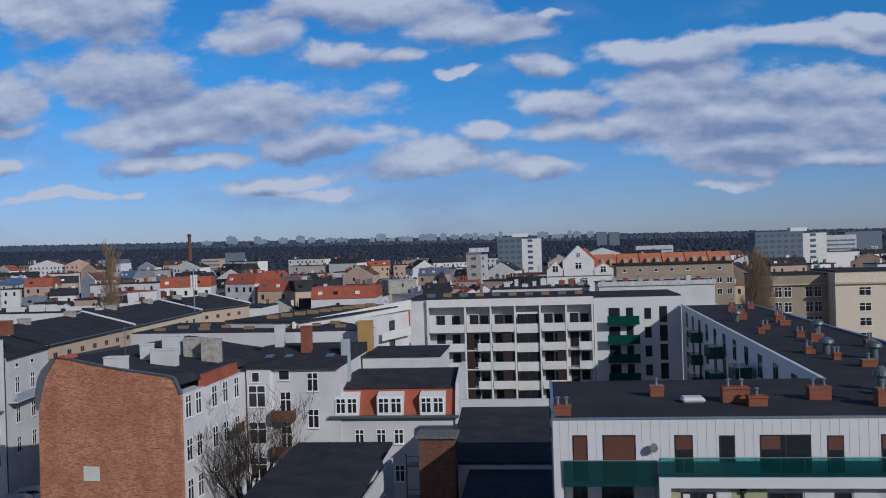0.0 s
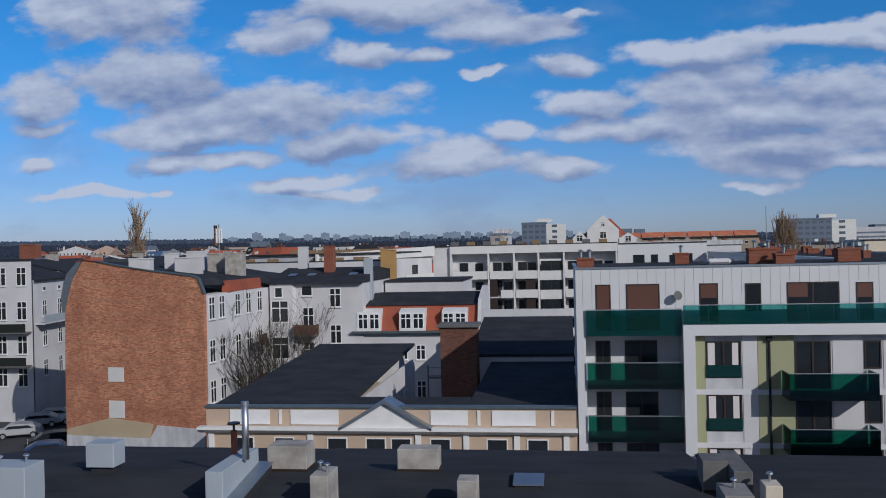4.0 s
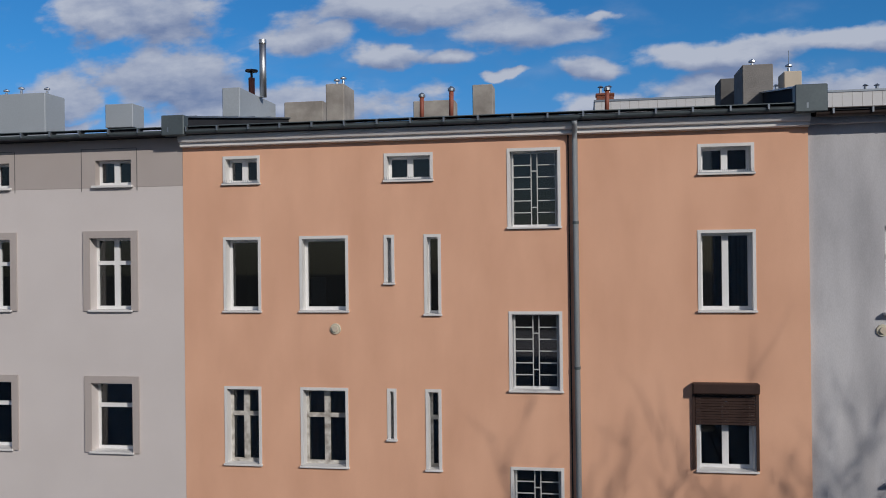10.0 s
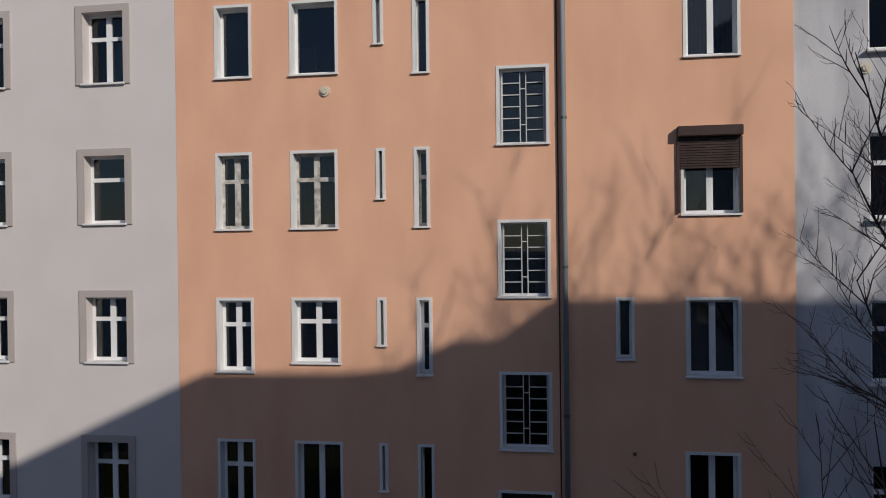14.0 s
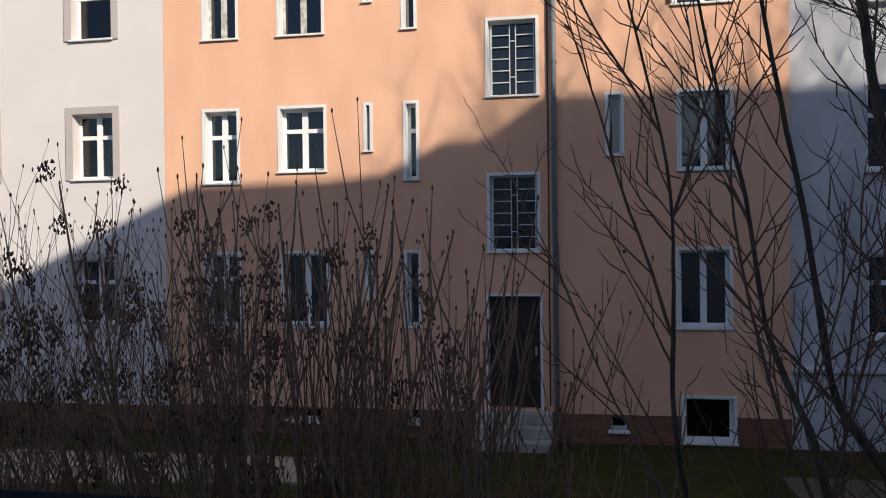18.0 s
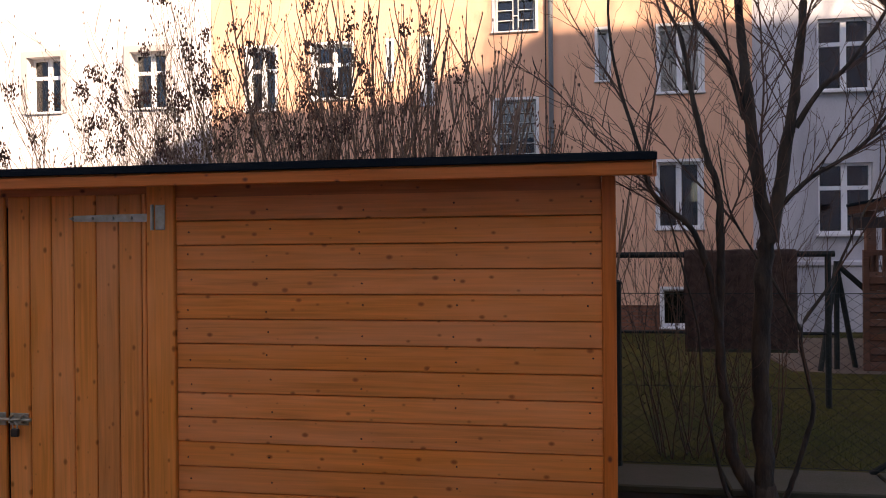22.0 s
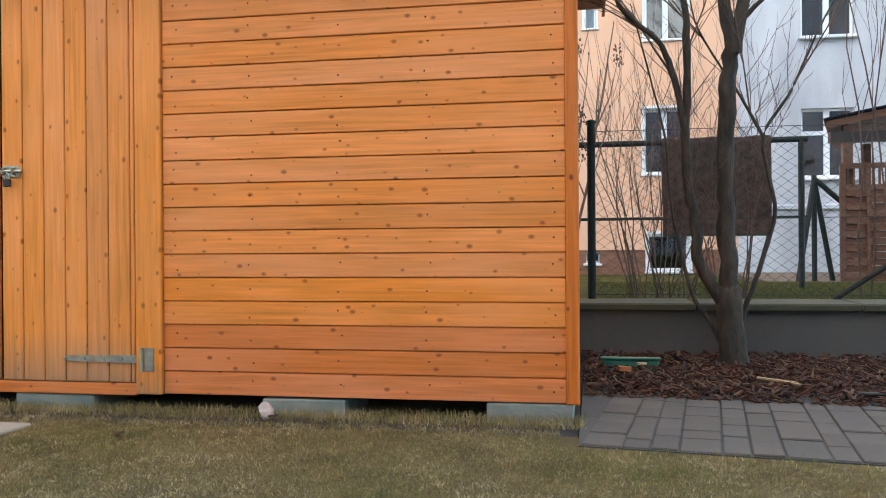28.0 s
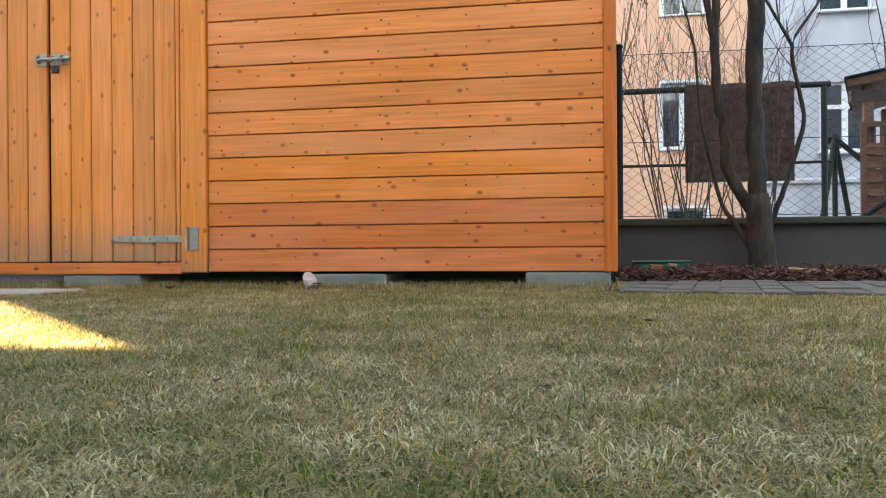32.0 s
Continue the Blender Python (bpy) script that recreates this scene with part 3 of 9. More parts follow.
hook = thing("wall_bolt", (2.42, -0.02, 3.55), "small rusty bolt head in the peach wall", "bolt")
part("head", bev(boxes((2.39, 2.45, -0.03, -0.001, 3.52, 3.58)), 0.01), M_brown, hook)

# cornice, gutter, downpipe
solid("cornice", prism([(-0.06, 13.80), (-0.12, 13.82), (-0.12, 13.88), (-0.18, 13.90), (-0.21, 13.96), (-0.21, 14.02), (0.38, 14.02), (0.38, 13.862), (0.0, 13.862), (0.0, 13.82)], XL, XR, "x"), M_trim, "white stepped cornice under the gutter", "cornice", "structure")


def gutter(x0, x1, z, material, label):
    g = thing("gutter", ((x0 + x1) / 2, -0.3, z), label, "gutter")
    n = 8
    outer = [(-0.285 + 0.075 * math.cos(math.pi + math.pi * i / n), z + 0.075 * math.sin(math.pi + math.pi * i / n)) for i in range(n + 1)]
    inner = [(-0.285 + 0.068 * math.cos(math.tau - math.pi * i / n), z + 0.004 + 0.068 * math.sin(math.tau - math.pi * i / n)) for i in range(n + 1)]
    part("trough", prism(outer + inner, x0, x1, "x"), material, g)
    part("drip_edge", boxes((x0, x1, -0.36, -0.1, z + 0.06, z + 0.075)), material, g)
    x = x0 + 0.25
    while x < x1:
        part("bracket", boxes((x, x + 0.03, -0.392, -0.2, z - 0.03, z + 0.058)), M_zinc, g)
        x += 0.62


gutter(XL, XR, 14.105, M_gutter, "grey-green half-round gutter along the roof edge")
gutter(-16.0, XL - 0.02, 14.105, M_gutter, "grey-green half-round gutter along the roof edge")
gutter(XR + 0.05, 14.0, 14.0, M_door, "rust-brown gutter along the roof edge")
dp = thing("downpipe", (1.22, -0.1, 0.3), "grey zinc rainwater downpipe on the peach wall", "downpipe")
part("pipe", tube(bmesh.new(), [(1.22, -0.09, 0.2), (1.22, -0.09, 13.7), (1.22, -0.14, 13.86), (1.22, -0.26, 13.97), (1.22, -0.3, 14.02)], 0.05, 12), M_pipe, dp, smooth=True)
for z in (1.6, 4.2, 6.9, 9.6, 12.2):
    part("pipe_clamp", tube(bmesh.new(), [(1.22, -0.09, z), (1.22, -0.09, z + 0.05)], 0.058, 12), M_gutter, dp)
solid("wall_cable", tube(bmesh.new(), [(1.10, -0.02, 0.8), (1.11, -0.02, 7.0), (1.10, -0.02, 13.8)], 0.014, 6), M_door, "dark cable beside the downpipe", "cable")

# pale grey house on the one side
GL = []
for cx in (-7.875, -10.51, -13.15):
    for z0, z1, style in ((10.64, 12.22, "cross"), (7.84, 9.35, "transom"), (5.07, 6.52, "cross"), (2.17, 3.62, "cross")):
        GL.append((cx - 0.585, cx + 0.585, z0, z1, style))
holes = [(a + 0.14, b - 0.14, c, d - 0.14) for a, b, c, d, _ in GL]
ATT = [(cx - 0.35, cx + 0.42, 13.07, 13.62) for cx in (-7.84, -10.5, -13.1)]
solid("wall_grey", wall_with_holes(-16.0, XL - 0.005, 0.62, 13.075, 0.004, 0.45, holes), M_greyl, "pale grey rendered house wall", "wall", "structure")
solid("wall_grey_attic", wall_with_holes(-16.0, XL - 0.005, 13.079, 14.02, 0.0, 0.45, ATT), M_taupe, "darker grey attic band of the house wall", "wall", "structure")
solid("plinth_grey", boxes((-16.0, XL - 0.005, -0.04, 0.45, -0.3, 0.618)), M_plinth, "dark brick plinth with a moulded top", "plinth", "structure")
for i, (a, b, c, d, s) in enumerate(GL):
    th, spec = window(a, b, c, d, s, "white window in a taupe surround on grey wall", "taupe")
    if i in (0, 4):
        curtain(th, spec, M_purple, "full")
    elif i % 3 == 2:
        curtain(th, spec, M_curtain, "left")
for a in ATT:
    th, _ = window(*a, "two", "small white attic window in the grey band", "plain")
    g = 0.012
    # the groove's shade is laid on as thin dark strips, not cut in
    part("surround", boxes((a[0] - 0.30, a[0] - 0.30 + g, -0.006, -0.001, a[2] - 0.06, a[3] + 0.22), (a[0] - 0.30, a[1] + 0.12, -0.006, -0.001, a[3] + 0.22, a[3] + 0.22 + g), (a[1] + 0.12, a[1] + 0.12 + g, -0.006, -0.001, a[2] - 0.06, a[3] + 0.22)), M_concd, th, "thin dark strip for the shaded incised line round the window")

# bare cement house on the other side
GR = []
for cx in (6.92, 9.3, 11.7):
    for z0, z1 in ((10.56, 12.08), (7.66, 9.19), (4.83, 6.3), (2.02, 3.46)):
        GR.append((cx - 0.5, cx + 0.5, z0, z1))
solid("wall_cement", wall_with_holes(XR + 0.005, 14.0, -0.3, 13.99, 0.05, 0.45, GR), M_cement, "bare grey cement-rendered house wall, patchy", "wall", "structure")
for a, b, c, d in GR:
    th, spec = window(a, b, c, d, "cross", "white cross window in grey cement wall", "plain")
solid("cement_ledge", prism([(-0.02, 1.46), (-0.02, 1.52), (0.049, 1.56), (0.049, 1.42)], XR + 0.01, 14.0, "x"), M_cement, "narrow cement ledge along the wall", "ledge", "structure")
solid("cornice_cement", boxes((XR + 0.005, 14.0, -0.12, 0.049, 13.84, 13.95)), M_cement, "weathered cement cornice", "cornice", "structure")

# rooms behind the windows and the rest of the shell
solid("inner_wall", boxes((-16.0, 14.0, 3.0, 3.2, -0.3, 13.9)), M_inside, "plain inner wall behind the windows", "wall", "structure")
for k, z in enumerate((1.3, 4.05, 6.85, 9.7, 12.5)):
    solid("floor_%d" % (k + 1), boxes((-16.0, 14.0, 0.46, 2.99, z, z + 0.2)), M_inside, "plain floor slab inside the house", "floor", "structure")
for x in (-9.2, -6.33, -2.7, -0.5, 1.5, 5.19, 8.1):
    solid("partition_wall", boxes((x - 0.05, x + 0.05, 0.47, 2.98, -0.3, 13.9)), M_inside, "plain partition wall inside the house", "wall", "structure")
solid("wall_back", boxes((-16.0, 14.0, 11.6, 12.0, -0.3, 13.99)), M_greyl, "plain rendered back wall of the houses", "wall", "structure")
for x in (-16.3, 14.01):
    solid("wall_end", boxes((x, x + 0.3, 0.06, 11.99, -0.3, 13.99)), M_greyl, "plain rendered end wall of the houses", "wall", "structure")


# roofs
def roof_z(y):
    return 14.13 + 0.15 * (y + 0.3) if y < 5.7 else 15.03 - 0.15 * (y - 5.7)


for x0, x1, dz, nm in ((XL + 0.05, XR - 0.15, 0.0, "black felt roof with lapped seams"), (-16.3, XL - 0.06, -0.02, "black felt roof of the grey house"), (XR + 0.15, 14.3, -0.06, "dark felt roof of the cement house")):
    r = solid("roof", prism([(-0.33, roof_z(-0.33) + dz), (5.7, 15.03 + dz), (12.2, roof_z(12.2) + dz), (12.2, 13.99), (-0.33, 14.03)], x0, x1, "x"), M_felt, nm, "roof", "structure")
    y = 0.6
    while y < 5.6:
        part("felt_seam", prism([(y, roof_z(y) + dz + 0.001), (y + 0.9, roof_z(y + 0.9) + dz + 0.001), (y + 0.9, roof_z(y + 0.9) + dz + 0.004), (y, roof_z(y) + dz + 0.008)], x0 + 0.02, x1 - 0.02, "x"), M_felt, r)
        y += 0.92


def sloped_cap(name, x0, x1, y0, y1, rise, label):
    th = thing(name, ((x0 + x1) / 2, y0, roof_z(y0)), label, "parapet")
    part("upstand", prism([(y0, roof_z(y0) - 0.1), (y1, roof_z(y1) - 0.1), (y1, roof_z(y1) + rise), (y0, roof_z(y0) + rise)], x0 + 0.05, x1 - 0.05, "x"), M_felt, th)
    part("capping", prism([(y0 - 0.03, roof_z(y0) + rise), (y1, roof_z(y1) + rise), (y1, roof_z(y1) + rise + 0.03), (y0 - 0.03, roof_z(y0) + rise + 0.03)], x0, x1, "x"), M_zinc, th, "zinc sheet capping")
    part("end_cladding", bev(boxes((x0 - 0.02, x1 + 0.02, y0 - 0.09, y0 + 0.12, roof_z(y0) - 0.12, roof_z(y0) + rise + 0.045)), 0.015), M_gutter, th, "grey-green sheet metal end box")
    n = int((y1 - y0) / 1.0)
    for k in range(n):
        y = y0 + 0.5 + k
        part("seam", boxes((x0 - 0.005, x1 + 0.005, y, y + 0.02, roof_z(y) + rise + 0.03, roof_z(y) + rise + 0.045)), M_zinc, th)
    return th


sloped_cap("parapet", -6.55, -6.13, -0.3, 5.65, 0.22, "zinc-capped firewall parapet between two roofs")
sloped_cap("parapet", 4.92, 5.40, -0.3, 2.95, 0.30, "zinc-capped firewall parapet between two roofs")


def chimney(x0, x1, y0, y1, top, material, label, cap=None, pipes=0, flash=True, bottom=None):
    zb = (roof_z(y0) - 0.15) if bottom is None else bottom
    th = thing("chimney", ((x0 + x1) / 2, (y0 + y1) / 2, zb), label, "chimney")
    part("shaft", bev(boxes((x0, x1, y0, y1, zb, top)), 0.015), material, th)
    if cap:
        part("cap", bev(boxes((x0 - 0.03, x1 + 0.03, y0 - 0.03, y1 + 0.03, top, top + 0.05)), 0.01), cap, th)
    if flash:
        part("flashing", prism([(y0 - 0.02, roof_z(y0) + 0.06), (y1 + 0.02, roof_z(min(y1, 5.7)) + 0.06), (y1 + 0.02, roof_z(min(y1, 5.7)) - 0.1), (y0 - 0.02, roof_z(y0) - 0.1)], x0 - 0.02, x1 + 0.02, "x"), M_door, th, "dark brown flashing")
    for k in range(pipes):
        px, py = x0 + (x1 - x0) * (k + 0.5) / pipes, (y0 + y1) / 2 + 0.1 * (-1) ** k
        p = part("vent_pipe", tube(bmesh.new(), [(px, py, top - 0.02), (px, py, top + 0.14)], 0.03, 8), M_steel, th, "short steel vent pipe")
        part("vent_cowl", tube(bmesh.new(), [(px, py, top + 0.17), (px, py, top + 0.2), (px, py, top + 0.23)], [0.075, 0.07, 0.01], 10), M_steel, p)
    return th


chimney(-6.95, -6.52, 3.25, 5.6, 15.62, M_bluegrey, "long blue-grey clad chimney block beside the parapet", None, 0, False)
chimney(-4.41, -3.98, 3.17, 4.05, 15.58, M_conc, "rendered concrete chimney with steel cowls", None, 2)
chimney(-1.07, -0.62, 3.40, 3.95, 15.46, M_conc, "plain square concrete chimney", None, 0)
chimney(-2.91, -1.85, 5.80, 6.35, 15.58, M_conc, "wide weathered concrete chimney on the ridge", None, 0)
chimney(-6.30, -5.25, 5.62, 6.4, 15.66, M_conc, "wide weathered concrete chimney beside the parapet", None, 0)
chimney(4.58, 5.18, 2.60, 3.6, 15.46, M_concm, "sooty dark concrete chimney with a steel cowl", None, 1)
chimney(4.48, 5.05, 4.8, 5.6, 15.62, M_concd, "sooty dark concrete chimney on the firewall", None, 0)
chimney(5.06, 5.48, 4.2, 6.2, 15.55, M_concd, "long sooty firewall chimney", None, 0, False)
chimney(5.56, 5.92, 3.40, 3.95, 15.45, M_cream, "cream-rendered chimney with rounded shoulders", None, 1)
chimney(-14.2, -11.41, 3.1, 3.9, 15.68, M_bluegrey, "long blue-grey clad chimney block with cowls", None, 5, False)
bx = chimney(-11.17, -10.38, 5.3, 5.9, 15.75, M_bluegrey, "blue-grey metal roof box on a dark base", None, 0, False, 15.12)
part("base", boxes((-11.08, -10.48, 5.4, 5.8, 14.8, 15.119)), M_felt, bx)
fl = thing("steel_flue", (-6.43, 4.5, 15.6), "tall bright stainless steel flue", "flue")
part("pipe", tube(bmesh.new(), [(-6.43, 4.5, 15.6), (-6.43, 4.5, 17.0)], 0.085, 16), M_steel, fl, smooth=True)
part("top_ring", tube(bmesh.new(), [(-6.43, 4.5, 16.93), (-6.43, 4.5, 17.02)], 0.095, 16), M_steel, fl)
fb = thing("brown_flue", (-6.93, 5.0, 15.0), "short brown flue pipe with a cowl", "flue")
part("pipe", tube(bmesh.new(), [(-6.93, 5.0, 14.85), (-6.93, 5.0, 16.2)], 0.08, 12), M_redpipe, fb)
part("cowl", tube(bmesh.new(), [(-6.93, 5.0, 16.36), (-6.93, 5.0, 16.4)], 0.16, 12), M_door, fb)
part("cowl_stay", tube(bmesh.new(), [(-6.93, 5.0, 16.2), (-6.93, 5.0, 16.36)], 0.03, 6), M_door, fb)
sk = thing("roof_hatch", (0.46, 5.1, 14.9), "low zinc roof hatch lying on the felt", "hatch")
part("curb", prism([(4.84, roof_z(4.84) - 0.02), (5.44, roof_z(5.44) - 0.02), (5.44, roof_z(5.44) + 0.08), (4.84, roof_z(4.84) + 0.08)], 0.13, 0.79, "x"), M_felt, sk)
part("lid", prism([(4.80, roof_z(4.8) + 0.081), (5.48, roof_z(5.48) + 0.081), (5.48, roof_z(5.48) + 0.11), (4.80, roof_z(4.8) + 0.11)], 0.09, 0.83, "x"), M_zinc, sk)
for x, y, h in ((-1.87, 1.51, 0.50), (-1.12, 0.60, 0.56), (1.83, 1.39, 0.47)):
    z = roof_z(y)
    th = thing("roof_vent_pipe", (x, y, z), "rust-red roof vent pipe with a grey cap", "vent pipe", "roof vent pipes")
    part("pipe", tube(bmesh.new(), [(x, y, z - 0.05), (x + 0.01, y, z + h)], 0.045, 10), M_redpipe, th, smooth=True)
    part("cap", tube(bmesh.new(), [(x + 0.01, y, z + h - 0.02), (x + 0.01, y, z + h + 0.03), (x + 0.01, y, z + h + 0.07)], [0.07, 0.07, 0.02], 10), M_zinc, th)

# ---- the garden ----
def wood_mat(name, base, dark, along, tint=0.35, rough=0.55, foot=False):
    """Stained softwood with grain along one axis, knots and fade."""
    m = bpy.data.materials.new(name)
    m.use_nodes = True
    N, L = m.node_tree.nodes, m.node_tree.links
    b = N["Principled BSDF"]
    b.inputs["Roughness"].default_value, b.inputs["Specular IOR Level"].default_value = rough, 0.35
    tc, info = N.new("ShaderNodeTexCoord"), N.new("ShaderNodeObjectInfo")
    off = N.new("ShaderNodeVectorMath")
    off.operation = "MULTIPLY_ADD"
    sc = N.new("ShaderNodeCombineXYZ")
    L.new(info.outputs["Random"], sc.inputs[0]), L.new(info.outputs["Random"], sc.inputs[1]), L.new(info.outputs["Random"], sc.inputs[2])
    L.new(sc.outputs[0], off.inputs[0])
    off.inputs[1].default_value = (37.0, 23.0, 51.0)
    L.new(tc.outputs["Object"], off.inputs[2])

    def mapped(s):
        mp = N.new("ShaderNodeMapping")
        mp.inputs["Scale"].default_value = s if along == "x" else (s[2], s[1], s[0])
        L.new(off.outputs[0], mp.inputs[0])
        return mp
    grain, broad, knot, warp = N.new("ShaderNodeTexNoise"), N.new("ShaderNodeTexNoise"), N.new("ShaderNodeTexVoronoi"), N.new("ShaderNodeTexNoise")
    grain.inputs["Scale"].default_value, grain.inputs["Detail"].default_value, grain.inputs["Distortion"].default_value = 1.0, 6, 0.6
    L.new(mapped((2.5, 40, 70)).outputs[0], grain.inputs[0])
    broad.inputs["Scale"].default_value, broad.inputs["Detail"].default_value = 1.0, 3
    L.new(mapped((1.3, 3, 5)).outputs[0], broad.inputs[0])
    knot.inputs["Scale"].default_value = 1.0
    knot.voronoi_dimensions = "2D"
    ks, kc = N.new("ShaderNodeSeparateXYZ"), N.new("ShaderNodeCombineXYZ")
    L.new(mapped((7.5, 1.0, 11.0)).outputs[0], ks.inputs[0]), L.new(ks.outputs[0], kc.inputs[0]), L.new(ks.outputs[2], kc.inputs[1]), L.new(kc.outputs[0], knot.inputs[0])
    kr = N.new("ShaderNodeMapRange")
    kr.inputs[1].default_value, kr.inputs[2].default_value, kr.inputs[3].default_value, kr.inputs[4].default_value = 0.015, 0.10, 0.92, 0.0
    ksep, kpick, kd = N.new("ShaderNodeSeparateColor"), N.new("ShaderNodeMapRange"), N.new("ShaderNodeMath")
    L.new(knot.outputs["Color"], ksep.inputs[0]), L.new(ksep.outputs[0], kpick.inputs[0])
    kpick.inputs[1].default_value, kpick.inputs[2].default_value, kpick.inputs[3].default_value, kpick.inputs[4].default_value = 0.0, 1.0, 0.085, -0.04
    L.new(knot.outputs["Distance"], kd.inputs[0]), L.new(kpick.outputs[0], kd.inputs[1]), L.new(kd.outputs[0], kr.inputs[0])
    ramp = N.new("ShaderNodeValToRGB")
    ramp.color_ramp.elements[0].position, ramp.color_ramp.elements[1].position = 0.3, 0.72
    ramp.color_ramp.elements[0].color, ramp.color_ramp.elements[1].color = (*[0.78 * c for c in base], 1), (*[min(1, 1.10 * c + 0.012) for c in base], 1)
    L.new(grain.outputs[0], ramp.inputs[0])
    mixb = N.new("ShaderNodeMix")
    mixb.data_type = "RGBA"
    br = N.new("ShaderNodeMapRange")
    br.inputs[1].default_value, br.inputs[2].default_value, br.inputs[3].default_value, br.inputs[4].default_value = 0.42, 0.72, 0.0, 0.6
    L.new(broad.outputs[0], br.inputs[0]), L.new(br.outputs[0], mixb.inputs[0]), L.new(ramp.outputs[0], mixb.inputs[6])
    mixb.inputs[7].default_value = (*[min(1, c * 1.02 + 0.075) for c in base], 1)
    mixk = N.new("ShaderNodeMix")
    mixk.data_type = "RGBA"
    L.new(kr.outputs[0], mixk.inputs[0]), L.new(mixb.outputs[2], mixk.inputs[6])
    mixk.inputs[7].default_value = (*dark, 1)
    hsv = N.new("ShaderNodeHueSaturation")
    ma = N.new("ShaderNodeMath")
    ma.operation = "MULTIPLY_ADD"
    ma.inputs[1].default_value, ma.inputs[2].default_value = tint, 1.0 - tint / 2
    L.new(info.outputs["Random"], ma.inputs[0]), L.new(ma.outputs[0], hsv.inputs["Value"])
    m7, fr, ms = N.new("ShaderNodeMath"), N.new("ShaderNodeMath"), N.new("ShaderNodeMath")
    m7.operation, fr.operation, ms.operation = "MULTIPLY", "FRACT", "MULTIPLY_ADD"
    m7.inputs[1].default_value, ms.inputs[1].default_value, ms.inputs[2].default_value = 7.3, 0.05, 0.975
    L.new(info.outputs["Random"], m7.inputs[0]), L.new(m7.outputs[0], fr.inputs[0]), L.new(fr.outputs[0], ms.inputs[0]), L.new(ms.outputs[0], hsv.inputs["Saturation"])
    L.new(mixk.outputs[2], hsv.inputs["Color"]), L.new(hsv.outputs[0], b.inputs["Base Color"])
    if foot:  # rain-washed grey at the lower ends
        sp, ad, mr, mf = N.new("ShaderNodeSeparateXYZ"), N.new("ShaderNodeMath"), N.new("ShaderNodeMapRange"), N.new("ShaderNodeMix")
        mf.data_type = "RGBA"
        ad.operation = "MULTIPLY_ADD"
        L.new(tc.outputs["Object"], sp.inputs[0]), L.new(grain.outputs[0], ad.inputs[0]), L.new(sp.outputs[2], ad.inputs[2])
        ad.inputs[1].default_value = 0.22
        mr.inputs[1].default_value, mr.inputs[2].default_value, mr.inputs[3].default_value, mr.inputs[4].default_value = 0.11, 0.36, 0.6, 0.0
        L.new(ad.outputs[0], mr.inputs[0]), L.new(mr.outputs[0], mf.inputs[0]), L.new(hsv.outputs[0], mf.inputs[6])
        mf.inputs[7].default_value = (0.17, 0.155, 0.11, 1)
        L.new(mf.outputs[2], b.inputs["Base Color"])
    bp = N.new("ShaderNodeBump")
    bp.inputs["Strength"].default_value, bp.inputs["Distance"].default_value = 0.25, 0.004
    L.new(grain.outputs[0], bp.inputs["Height"]), L.new(bp.outputs[0], b.inputs["Normal"])
    return m


def island_mat(name, colours, rough=0.9, bump=0.0, grain=25.0):
    """Each separate chip, blade or leaf takes its own colour out of a few."""
    m = bpy.data.materials.new(name)
    m.use_nodes = True
    N, L = m.node_tree.nodes, m.node_tree.links
    b = N["Principled BSDF"]
    b.inputs["Roughness"].default_value, b.inputs["Specular IOR Level"].default_value = rough, 0.25
    geo, ramp = N.new("ShaderNodeNewGeometry"), N.new("ShaderNodeValToRGB")
    el = ramp.color_ramp.elements
    while len(el) < len(colours):
        el.new(0.5)
    for i, c in enumerate(colours):
        el[i].position, el[i].color = i / max(1, len(colours) - 1), (*c, 1)
    L.new(geo.outputs["Random Per Island"], ramp.inputs[0])
    tc, nz = N.new("ShaderNodeTexCoord"), N.new("ShaderNodeTexNoise")
    nz.inputs["Scale"].default_value = grain
    L.new(tc.outputs["Object"], nz.inputs[0])
    hsv, ma = N.new("ShaderNodeHueSaturation"), N.new("ShaderNodeMath")
    ma.operation = "MULTIPLY_ADD"
    ma.inputs[1].default_value, ma.inputs[2].default_value = 0.6, 0.7
    L.new(nz.outputs[0], ma.inputs[0]), L.new(ma.outputs[0], hsv.inputs["Value"]), L.new(ramp.outputs[0], hsv.inputs["Color"])
    L.new(hsv.outputs[0], b.inputs["Base Color"])
    if bump:
        bp = N.new("ShaderNodeBump")
        bp.inputs["Strength"].default_value, bp.inputs["Distance"].default_value = bump, 0.01
        L.new(nz.outputs[0], bp.inputs["Height"]), L.new(bp.outputs[0], b.inputs["Normal"])
    return m


